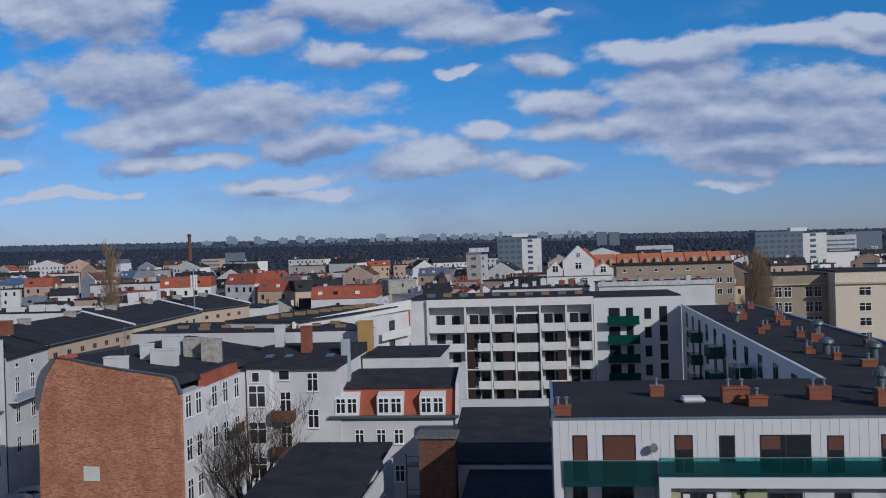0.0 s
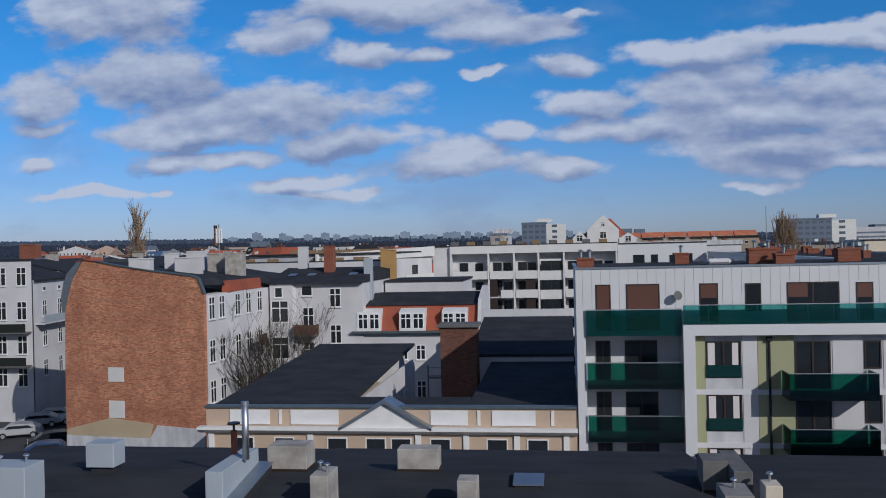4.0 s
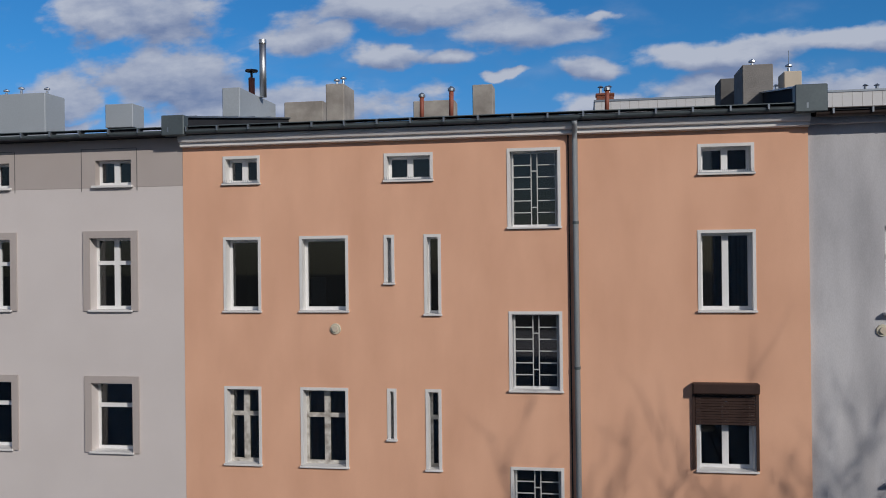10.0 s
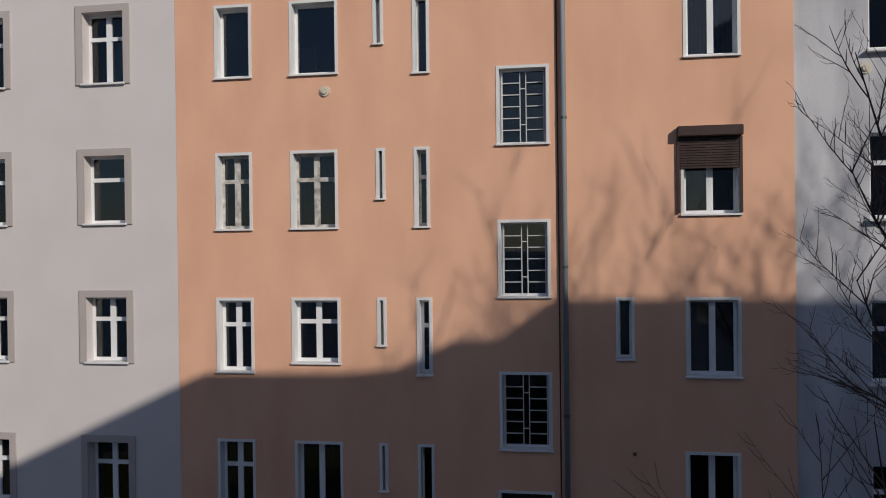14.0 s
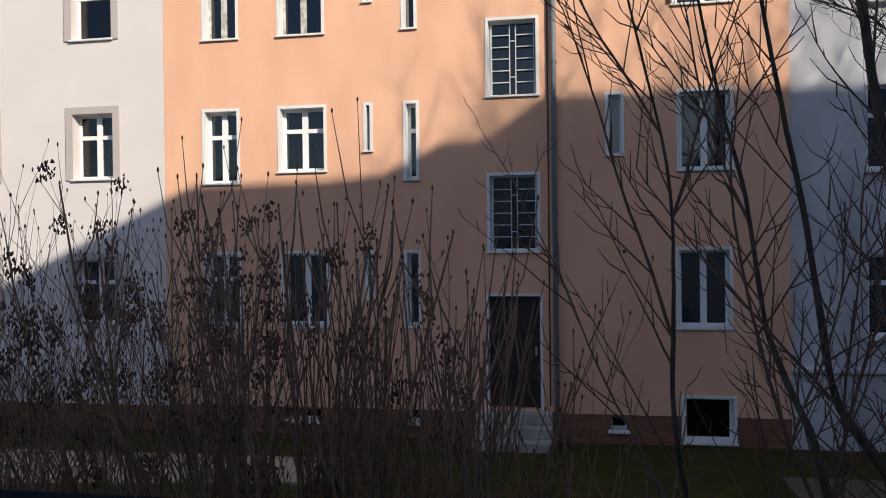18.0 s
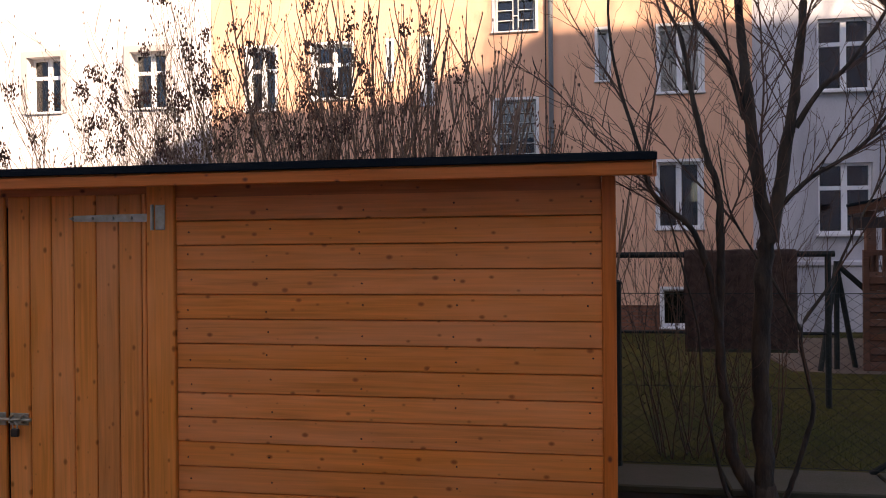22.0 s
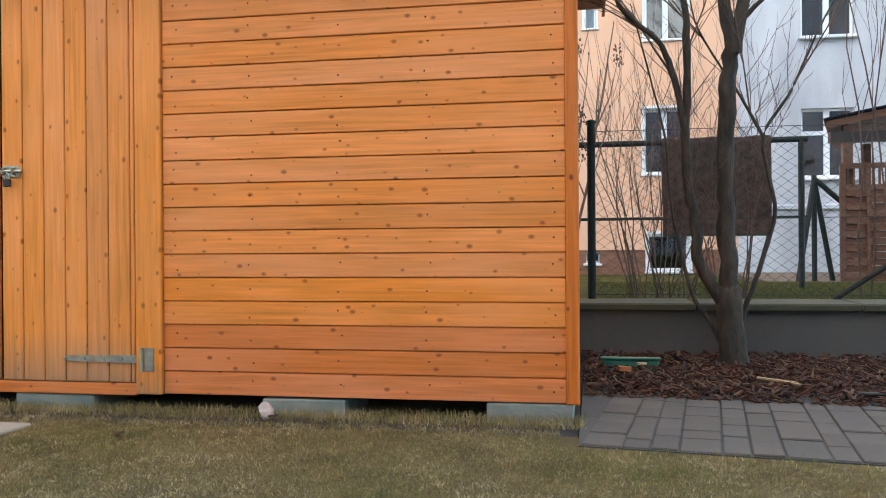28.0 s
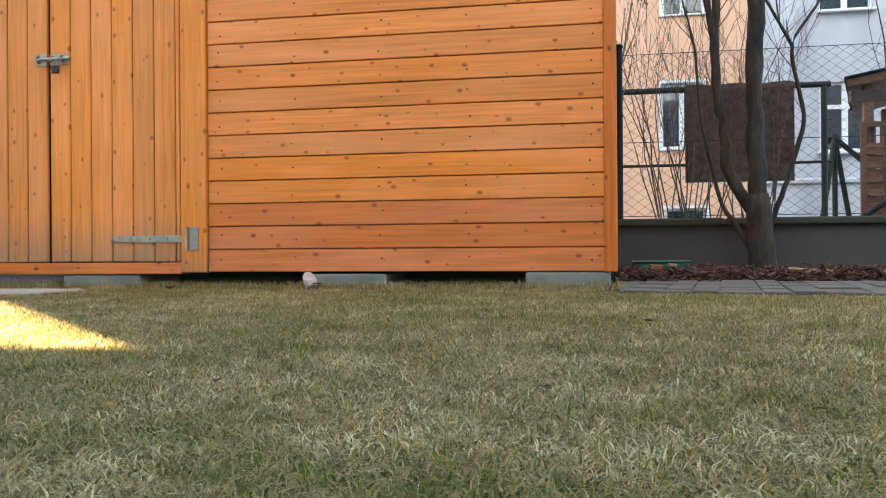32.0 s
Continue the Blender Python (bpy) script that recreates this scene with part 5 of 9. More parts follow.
# pergola
DX = 0.19
pg = thing("garden_pergola", (6.4 + DX, -4.9, 0.2), "brown wooden garden pergola with trellis sides", "pergola")
for nm, pts, y0, y1, m in (("roof", [(5.12 + DX, 2.25), (7.4 + DX, 2.72), (7.4 + DX, 2.80), (5.12 + DX, 2.35)], -6.16, -3.5, M_pergola), ("roof_cover", [(5.08 + DX, 2.355), (7.4 + DX, 2.812), (7.4 + DX, 2.84), (5.08 + DX, 2.38)], -6.2, -3.45, M_shingle)):
    bm = prism(pts, y0, y1, "y")
    for v in bm.verts:  # the eave runs askew to the trellis
        if v.co.x < 6 and v.co.y > -5:
            v.co.x += 0.8
    part(nm, bm, m, pg)
for x, y in ((5.42 + DX, -6.0), (6.3 + DX, -3.8), (7.5 + DX, -6.0)):
    part("post", bev(boxes((x - 0.06, x + 0.06, y - 0.06, y + 0.06, 0.15, 2.30)), 0.008), M_pergola, pg)
part("beam", boxes((5.2 + DX, 7.4 + DX, -6.07, -5.94, 2.08, 2.22)), M_door, pg)
part("trellis_frame", ring(5.30 + DX, 7.3 + DX, 0.22, 1.80, -6.13, -6.08, 0.07), M_pergola, pg)
part("trellis_rail", boxes((5.36 + DX, 7.24 + DX, -6.125, -6.085, 1.46, 1.52)), M_pergola, pg)
sl1 = mesh_of(bev(boxes((0, 0.27, -0.012, 0.012, 0, 0.088)), 0.006), "slat", M_pergola)
for r in range(13):
    for c in range(7):
        piece("slat", sl1, pg, (5.37 + DX + 0.268 * c, -6.1 + (0.014 if (r + c) % 2 else -0.014), 0.29 + 0.09 * r))
sl2 = mesh_of(bev(boxes((0, 0.03, -0.01, 0.01, 0, 0.21)), 0.004), "lattice_bar", M_pergola)
for c in range(24):
    piece("lattice_bar", sl2, pg, (5.38 + DX + 0.078 * c, -6.1, 1.521))
for x in (5.62, 6.15, 6.7):
    part("batten", bev(boxes((x + DX, x + DX + 0.045, -6.15, -6.131, 0.25, 1.78)), 0.004), M_pergola, pg)


# bare trees and shrubs
def grow(bm, p, d, length, r, depth, rng, spread=0.5, up=0.25, kids=(2, 4), sides=6, tips=None, thin=0.0034):
    """A limb with side limbs, bending upwards."""
    n = 5 if depth > 0 else 3
    pts, rad = [Vector(p)], [r]
    d = Vector(d).normalized()
    for i in range(n):
        d = (d + Vector((rng.uniform(-1, 1), rng.uniform(-1, 1), rng.uniform(-0.4, 0.8))) * 0.19 + Vector((0, 0, up * 0.2))).normalized()
        pts.append(pts[-1] + d * length / n)
        rad.append(r * (1 - 0.62 * (i + 1) / n))
    tube(bm, pts, rad, sides, False)
    if depth <= 0:
        if tips is not None:
            tips.append(pts[-1])
        return
    for k in range(rng.randint(*kids)):
        t = rng.uniform(0.25, 1.0)
        i = min(n - 1, int(t * n))
        q = pts[i].lerp(pts[i + 1], t * n - i)
        side_way = Vector((rng.uniform(-1, 1), rng.uniform(-1, 1), rng.uniform(-0.1, 0.5))).normalized()
        grow(bm, q, (d * (1 - spread) + side_way * spread).normalized(), length * rng.uniform(0.4, 0.68), max(thin, rad[i] * rng.uniform(0.4, 0.6)), depth - 1, rng, spread, up, kids, 4 if depth < 3 else 5, tips, thin)


rng = random.Random(11)
tree = thing("bare_tree", (3.12, -12.55, 0.0), "multi-stemmed bare young tree in bark mulch", "tree")
bm = bmesh.new()
tube(bm, [(3.165 - 0.004 * k + 0.006 * math.sin(k), -12.55, -0.06 + 0.07 * k) for k in range(9)], [0.125, 0.10, 0.086, 0.080, 0.082, 0.078, 0.078, 0.070, 0.058], 16)
for v in bm.verts:
    v.co += 0.012 * Vector((noise.noise(v.co * 14), noise.noise(v.co * 14 + Vector((5, 0, 0))), 0))
part("trunk", bm, M_bark, tree, smooth=True)
twigs = bmesh.new()


def stem(points, r0, r1, twiggy=4):
    """A stem through points (x, z, and how far it leans back), with knobs and twigs."""
    pts = [Vector((p[0], -12.55 + (p[2] if len(p) > 2 else 0.0), p[1])) for p in points]
    n = len(pts)
    fine, rad = [], []
    for i in range(n - 1):
        p0, p1, p2, p3 = (pts[min(max(k, 0), n - 1)] for k in (i - 1, i, i + 1, i + 2))
        for j in range(5):
            t = j / 5
            q = 0.5 * (2 * p1 + (p2 - p0) * t + (2 * p0 - 5 * p1 + 4 * p2 - p3) * t * t + (3 * p1 - p0 - 3 * p2 + p3) * t ** 3)
            rr0 = r1 + (r0 - r1) * (1 - (i + t) / (n - 1)) ** (1.4 if n > 6 else 1.0)
            fine.append(q + Vector((rng.uniform(-1, 1), rng.uniform(-1, 1), 0)) * 0.22 * rr0)
            rad.append(rr0 * rng.uniform(0.92, 1.12))
    bm = bmesh.new()
    tube(bm, fine + [pts[-1], 2 * pts[-1] - fine[-2]], rad + [r1, 0.002], 10, False)
    part("stem", bm, M_bark, tree, smooth=True)
    for i in range(3, len(fine) - 1):
        q, way = fine[i], (fine[i + 1] - fine[i - 1]).normalized()
        if q.z < 0.8 or rng.random() > 0.14 * twiggy * (1.0 if q.z > 1.9 else 0.7):
            continue
        ang = rng.uniform(0, math.tau)
        out = Vector((math.cos(ang), 0.8 * math.sin(ang), 0.15))
        ln = rng.uniform(0.22, 0.75) * (1.0 if q.z > 2.2 else 0.75)
        shoot(q, way * 0.8 + out * 0.6, ln, rng.uniform(0.0026, 0.0044))
        if rng.random() < 0.26 and 1.5 < q.z < 5.4:
            shoot(q, way + out * 0.42, rng.uniform(0.9, 1.7), rng.uniform(0.005, 0.0078), True)


def shoot(q, d, ln, r, long=False):
    """A slender shoot that bends up, with short twigs on alternate sides."""
    p, d = Vector(q), Vector(d).normalized()
    m = max(5, int(ln / 0.07))
    pts = [p]
    for j in range(m):
        d = (d + Vector((rng.uniform(-1, 1), rng.uniform(-1, 1), rng.uniform(-0.6, 1.1))) * 0.075).normalized()
        p = p + d * ln / m
        pts.append(p)
        if long and j > 1 and rng.random() < 0.7:
            a = rng.uniform(0, math.tau)
            shoot(p, d * 0.8 + Vector((math.cos(a), math.sin(a), 0.1)) * 0.7, rng.uniform(0.2, 0.55), r * 0.5)
        elif j and rng.random() < 0.6:
            side_way = d.cross(Vector((rng.uniform(-1, 1), rng.uniform(-1, 1), 0.3))).normalized() * (1 if j % 2 else -1)
            e = (d * 0.85 + side_way * 0.55).normalized()
            tl = rng.uniform(0.05, 0.22) * (1 - 0.5 * j / m)
            tube(twigs, [p, p + e * tl * 0.5, p + (e + Vector((0, 0, 0.25))).normalized() * tl], [r * 0.6, r * 0.5, 0.0011], 4, False)
    tube(twigs, pts, [r * (1 - 0.65 * j / m) for j in range(m + 1)], 4, False)


stem([(3.14, 0.40), (3.13, 0.86), (3.12, 1.37), (3.14, 1.76), (3.17, 2.02)], 0.053, 0.048, 2)
stem([(3.17, 1.90), (3.11, 2.27), (3.06, 2.7), (3.04, 3.1, 0.1), (3.02, 3.5, 0.15), (2.95, 4.3, 0.35), (2.92, 5.0, 0.5), (2.88, 5.6, 0.55), (2.82, 6.1, 0.6), (2.78, 6.5, 0.65)], 0.044, 0.003, 6)
stem([(3.04, 2.62), (2.97, 2.89), (2.85, 3.1), (2.77, 3.28, 0.15), (2.74, 3.8, 0.35), (2.66, 4.22, 0.35), (2.55, 5.0, 0.4), (2.5, 5.8, 0.4)], 0.022, 0.005)
stem([(3.18, 1.90), (3.26, 2.4), (3.32, 2.8), (3.36, 3.2), (3.40, 3.6, 0.15), (3.44, 4.5, 0.35), (3.40, 5.3, 0.5), (3.28, 5.9, 0.6), (3.2, 6.4, 0.7)], 0.040, 0.003, 6)
stem([(3.32, 2.56), (3.47, 2.79), (3.6, 2.9), (3.85, 3.3), (4.05, 4.0), (4.2, 5.2), (4.25, 6.0)], 0.018, 0.004, 6)
stem([(3.24, 2.12), (3.40, 2.27), (3.55, 2.36), (3.74, 2.52), (3.95, 2.9), (4.15, 3.6)], 0.016, 0.004)
stem([(3.10, 0.40), (2.97, 0.62), (2.94, 0.9), (2.89, 1.21), (2.90, 1.7), (2.89, 2.2), (2.82, 2.42), (2.75, 2.75), (2.69, 3.1), (2.6, 3.45, 0.3), (2.55, 3.9, 0.4), (2.45, 4.4, 0.5), (2.3, 5.3, 0.5), (2.25, 6.0, 0.5)], 0.038, 0.003, 4)
stem([(2.90, 1.22), (2.87, 1.56), (2.79, 1.87), (2.72, 2.01), (2.52, 2.19), (2.45, 2.44), (2.34, 2.8), (2.27, 3.2), (2.28, 3.6, 0.1), (2.27, 4.0, 0.2), (2.15, 4.6, 0.3), (2.0, 5.3, 0.3)], 0.024, 0.003, 4)
stem([(3.09, 0.16), (3.0, 0.32), (2.92, 0.45), (2.86, 0.69), (2.80, 1.0), (2.77, 1.39), (2.7, 1.7), (2.6, 2.1)], 0.017, 0.005, 3)
stem([(3.17, 0.16), (3.24, 0.4), (3.32, 0.62), (3.40, 0.93), (3.37, 1.15), (3.34, 1.4), (3.48, 1.63), (3.56, 1.8), (3.66, 2.03), (3.85, 2.4), (4.1, 3.0)], 0.018, 0.005, 3)
stem([(3.34, 1.39), (3.21, 1.64), (3.08, 1.85), (2.95, 2.1), (2.9, 2.4)], 0.010, 0.004, 3)
part("crown", twigs, M_twig, tree, kind="stuff")

# stems of young shrubs at the fence and right of the tree
for i, (x, y, h, cnt) in enumerate(((2.75, -11.3, 1.9, 12), (2.95, -11.25, 1.7, 10), (3.32, -11.2, 1.5, 9), (4.5, -10.8, 3.4, 4))):
    s = thing("bare_shrub", (x, y, 0.3), "thin bare shrub stems behind the fence", "shrub")
    for k in range(cnt):
        bm = bmesh.new()
        a = rng.uniform(0, math.tau)
        grow(bm, (x + 0.12 * math.cos(a), y + 0.1 * math.sin(a), 0.27), (0.22 * math.cos(a), 0.22 * math.sin(a), 1), h * rng.uniform(0.6, 1.0), 0.006 + 0.004 * (h > 3), 2, rng, 0.35, 0.4, (2, 3), 5, None, 0.002)
        part("stem", bm, M_twig, s)


bt = thing("slender_bare_tree", (6.45, -7.1, 0.2), "slender bare tree on the back lawn beside the pergola", "tree")
part("trunk", tube(bmesh.new(), [(6.45, -7.1, 0.15), (6.4, -7.1, 1.6), (6.3, -7.05, 3.2)], [0.10, 0.085, 0.07], 12), M_bark, bt, smooth=True)
twigs = bmesh.new()
for way in ([(6.3, 3.1), (5.9, 4.3), (5.4, 5.4), (4.95, 6.4), (4.5, 7.4), (4.2, 8.2), (3.95, 9.0)], [(6.2, 3.4), (5.6, 4.3), (5.15, 5.3), (4.8, 6.2), (4.5, 7.0), (4.15, 7.5), (3.9, 8.0)],
            [(6.3, 3.2), (6.15, 4.6), (5.9, 5.8), (5.6, 7.0), (5.35, 8.2), (5.2, 9.2)], [(6.0, 3.9), (5.5, 4.6), (4.95, 5.2), (4.5, 5.9), (4.2, 6.5), (4.0, 7.0)],
            [(6.3, 3.2), (6.6, 4.8), (6.7, 6.4), (6.6, 8.0), (6.5, 9.2)], [(5.3, 5.1), (4.85, 5.35), (4.5, 5.75), (4.15, 5.95)]):
    bm = bmesh.new()
    pts = [Vector((x, -7.1 + 0.10 * k * math.sin(3 * way[1][0]), z)) for k, (x, z) in enumerate(way)]
    n = len(pts)
    r0 = 0.045 if n > 5 else 0.022
    tube(bm, pts, [r0 * (1 - 0.9 * k / (n - 1)) for k in range(n)], 8, False)
    part("stem", bm, M_bark, bt, smooth=True)
    for k in range(n - 1):
        for j in range(4):
            q, d = pts[k].lerp(pts[k + 1], rng.random()), (pts[k + 1] - pts[k]).normalized()
            ang = rng.uniform(0, math.tau)
            shoot(q, d * 0.8 + Vector((math.cos(ang), 0.8 * math.sin(ang), 0.1)) * 0.7, rng.uniform(0.35, 1.0), rng.uniform(0.006, 0.009), True)
part("crown", twigs, M_twig, bt, kind="stuff")


def lilac(x, y, z, top, stems, spread, seeds, rng, label, m=None):
    s = thing("lilac_bush", (x, y, z), label, "shrub", "lilac bushes behind the shed")
    bm, sd = bmesh.new(), bmesh.new()
    for k in range(stems):
        a, rr = rng.uniform(0, math.tau), rng.random() ** 0.5
        base = Vector((x + 0.30 * rr * math.cos(a), y + 0.22 * rr * math.sin(a), z - 0.05))
        h = (top - z) * rng.uniform(0.66, 1.0)
        lean = Vector((math.cos(a) * spread * rr, math.sin(a) * spread * 0.6 * rr, 1.0))
        pts, p, d = [base], base, lean.normalized()
        nseg = 8
        for i in range(nseg):
            d = (d + Vector((rng.uniform(-1, 1), rng.uniform(-1, 1), 0.5)) * 0.09).normalized()
            p = p + d * h / nseg
            pts.append(p)
        r0 = rng.uniform(0.008, 0.021)
        tube(bm, pts, [r0 * (1 - 0.75 * i / nseg) for i in range(nseg + 1)], 5, False)
        ends = [pts[-1]]
        for i in range(3, nseg):
            for _ in range(rng.randint(0, 2)):
                b = rng.uniform(0, math.tau)
                q, e = pts[i], Vector((math.cos(b) * 0.5, math.sin(b) * 0.4, 1)).normalized()
                ln = h * rng.uniform(0.1, 0.26)
                tw = [q, q + e * ln * 0.5 + Vector((rng.uniform(-0.02, 0.02), 0, 0)), q + (e + Vector((0, 0, 0.4))).normalized() * ln]
                tube(bm, tw, [r0 * 0.4, r0 * 0.3, 0.002], 4, False)
                ends.append(tw[-1])
        for e in ends:
            tube(sd, [e, e + Vector((0, 0, 0.015)), e + Vector((0, 0, 0.028))], [0.004, 0.007, 0.002], 4)
            if rng.random() < seeds:
                for _ in range(30):
                    o = Vector((rng.uniform(-0.055, 0.055), rng.uniform(-0.055, 0.055), rng.uniform(-0.05, 0.15)))
                    o.x *= 1.1 - o.z * 5
                    tube(sd, [e + o, e + o + Vector((rng.uniform(-0.012, 0.012), 0, 0.02))], [0.0075, 0.004], 4)
    part("crown", bm, m or M_twigl, s, kind="stuff")
    part("seed_mass", sd, M_seed, s, kind="stuff")


def fan_shrub(x, y, z, top, stems, seeds, rng, label):
    """A lilac of a few stems that fork and arch outwards."""
    s = thing("lilac_bush", (x, y, z), label, "shrub", "lilac bushes behind the shed")
    sd, tips = bmesh.new(), []
    for k in range(stems):
        a = math.tau * (k + rng.random()) / stems
        bm, first = bmesh.new(), len(tips)
        grow(bm, (x + 0.14 * math.cos(a), y + 0.1 * math.sin(a), z - 0.05), (0.42 * math.cos(a), 0.3 * math.sin(a), 1), (top - z) * rng.uniform(0.55, 0.70), rng.uniform(0.016, 0.027), 3, rng, 0.36, 0.34, (3, 4), 6, tips, 0.0028)
        reach = max(v.co.z for v in bm.verts) - z
        f = min(1.0, (top - z) * rng.uniform(0.8, 1.0) / reach)
        for v in bm.verts:
            v.co.z = z + (v.co.z - z) * f
        for e in tips[first:]:
            e.z = z + (e.z - z) * f
        part("stem", bm, M_twigw, s)
    for e in tips:
        tube(sd, [e, e + Vector((0, 0, 0.012)), e + Vector((0, 0, 0.024))], [0.003, 0.006, 0.002], 4)
        if rng.random() < seeds and e.z > z + (top - z) * 0.45:
            for _ in range(34):
                o = Vector((rng.gauss(0, 0.032), rng.gauss(0, 0.032), rng.uniform(-0.07, 0.07)))
                tube(sd, [e + o, e + o + Vector((rng.uniform(-0.012, 0.012), 0, 0.022))], [0.009, 0.004], 4)
    part("seed_mass", sd, M_seed, s, kind="stuff")


rng = random.Random(23)
fan_shrub(-0.52, -10.5, 0.33, 4.5, 16, 0.085, rng, "bare spreading lilac with dark dry seed heads")
fan_shrub(-0.95, -10.7, 0.33, 4.2, 12, 0.085, rng, "bare lilac with dry seed heads")
fan_shrub(-1.5, -10.6, 0.33, 4.0, 12, 0.08, rng, "leaning bare lilac with dry seed heads")
lilac(0.0, -10.6, 0.33, 4.25, 30, 0.22, 0.03, rng, "upright bare lilac stems with fat buds")
lilac(0.45, -10.6, 0.33, 4.15, 32, 0.22, 0.03, rng, "upright bare lilac stems with fat buds")
lilac(0.9, -10.6, 0.33, 3.9, 32, 0.24, 0.03, rng, "upright bare lilac stems with fat buds")
lilac(1.35, -10.6, 0.33, 3.75, 28, 0.26, 0.05, rng, "bare lilac stems with hanging dry seed heads")
lilac(1.8, -10.5, 0.33, 3.3, 12, 0.32, 0.22, rng, "low bare lilac with hanging dry seed heads")
fan_shrub(-2.3, -10.7, 0.33, 3.6, 9, 0.06, rng, "bare lilac with dry seed heads")

# path of pavers, mulch bed
EDGE = -0.13  # the path runs at a slight angle to the shed
solid("path_bed", prism([(2.277, -14.71), (9.0, -14.71 + EDGE * 6.723), (9.0, -13.60 + EDGE * 6.723), (2.277, -13.60)], -0.3, 0.005, "z"), M_joint, "sandy bed under the pavers", "path", "structure")
pth = thing("paved_path", (4, -14.0, 0.0), "narrow path of grey concrete pavers", "path", kind="structure")
meshes = {}
rng = random.Random(3)
ROW_WIDTHS = (0.15, 0.10, 0.10, 0.15, 0.10, 0.11, 0.15, 0.09, 0.15)
turned = Matrix.Rotation(math.atan(EDGE), 3, "Z")
u, i = 0.008, 0
while u < 4.4:
    w = ROW_WIDTHS[i % 9]
    v = 0.0
    while v < 1.08:
        h = min(rng.choice((0.14, 0.21, 0.28, 0.21)), 1.10 - v)
        key = (w, round(h, 3))
        if key not in meshes:
            meshes[key] = mesh_of(bev(boxes((0.003, w - 0.003, 0.002, max(0.03, h) - 0.002, -0.06, 0.0)), 0.004), "paver", M_paver)
        at = turned @ Vector((u, v, 0))
        ob = piece("paver", meshes[key], pth, (2.277 + at.x, -14.705 + at.y, 0.012 + rng.uniform(-0.003, 0.004)))
        ob.rotation_euler = (rng.uniform(-0.012, 0.012), rng.uniform(-0.012, 0.012), math.atan(EDGE))
        v += h
    u, i = u + w, i + 1
solid("mulch_bed", prism([(2.275, -13.597), (9.0, -13.597 + EDGE * 6.725), (9.0, -12.152), (2.275, -12.152)], -0.3, 0.005, "z"), M_soil, "dark soil under the bark mulch", "bed", "structure")
rng = random.Random(9)
chips = bmesh.new()
for k in range(6800):
    x = rng.uniform(2.29, 6.2)
    front = -13.60 + EDGE * (x - 2.277)
    y = rng.uniform(front - 0.04, -12.17)
    if (x - 3.12) ** 2 + (y + 12.55) ** 2 < 0.01:
        continue
    l, w, t = rng.uniform(0.010, 0.048), rng.uniform(0.003, 0.009), rng.uniform(0.002, 0.006)
    v = box(chips, -l, l, -w, w, -t, t)
    m = pose(x, y, 0.012 + rng.uniform(0, 0.042) * (1 if y > front else 0.2), rng.uniform(-28, 28), rng.uniform(-28, 28), rng.uniform(0, 360))
    for q in v:
        q.co = m @ (q.co * Vector((1, 1 - 0.4 * (q.co.x > 0), 1)))
tagged(new("bark_mulch", mesh_of(chips, "bark_mulch", M_chip)), "reddish brown bark mulch chips", "mulch", kind="stuff")
for x0, x1, y, z, m, col in ((2.38, 2.70, -12.86, 0.085, M_green, "green"), (3.50, 3.95, -13.62, 0.035, M_fence, "dark green")):
    g = thing("lawn_edging", ((x0 + x1) / 2, y, 0), "%s plastic edging strip in the mulch" % col, "edging")
    part("strip", bev(boxes((x0, x1, y - 0.02, y + 0.02, -0.05, z)), 0.008), m, g)
    part("rim", bev(boxes((x0 - 0.01, x1 + 0.01, y - 0.03, y + 0.03, z + 0.001, z + 0.013)), 0.005), m, g)
M_newwood = mat("fresh_split_wood", (0.50, 0.34, 0.19), 0.85, (0.36, 0.22, 0.11), 30, 0.8, 90, 0.2)
M_rotwood = mat("orange_rotten_wood", (0.42, 0.14, 0.05), 0.9, (0.25, 0.08, 0.03), 30, 0.8, 90, 0.3)
for name, m, label, x, y, z, l, w, rz in (("wood_sliver", M_newwood, "pale split wood sliver on the bark mulch", 3.25, -13.35, 0.055, 0.10, 0.008, -20), ("wood_sliver", M_newwood, "pale split wood sliver on the bark mulch", 3.34, -13.45, 0.05, 0.08, 0.007, -35), ("wood_sliver", M_newwood, "pale split wood sliver on the bark mulch", 2.60, -12.95, 0.075, 0.03, 0.010, 30), ("wood_chunk", M_rotwood, "orange-brown rotten wood chunk on the mulch", 2.50, -13.10, 0.065, 0.035, 0.018, 10)):
    bm = bmesh.new()
    for q in box(bm, -l, l, -w, w, -w * 0.7, w * 0.7):
        q.co.y *= 1 - 0.5 * (q.co.x > 0)
    bmesh.ops.transform(bm, matrix=pose(x, y, z, 6, 4, rz), verts=bm.verts)
    solid(name, bev(bm, 0.002), m, label, "wood piece")
solid("ground_slab", bev(boxes((-0.7, -0.01, -14.99, -14.66, -0.05, 0.012)), 0.006), M_sand, "pale sandy concrete slab let into the lawn", "slab", "structure")

# grass
rs = np.random.RandomState(4)


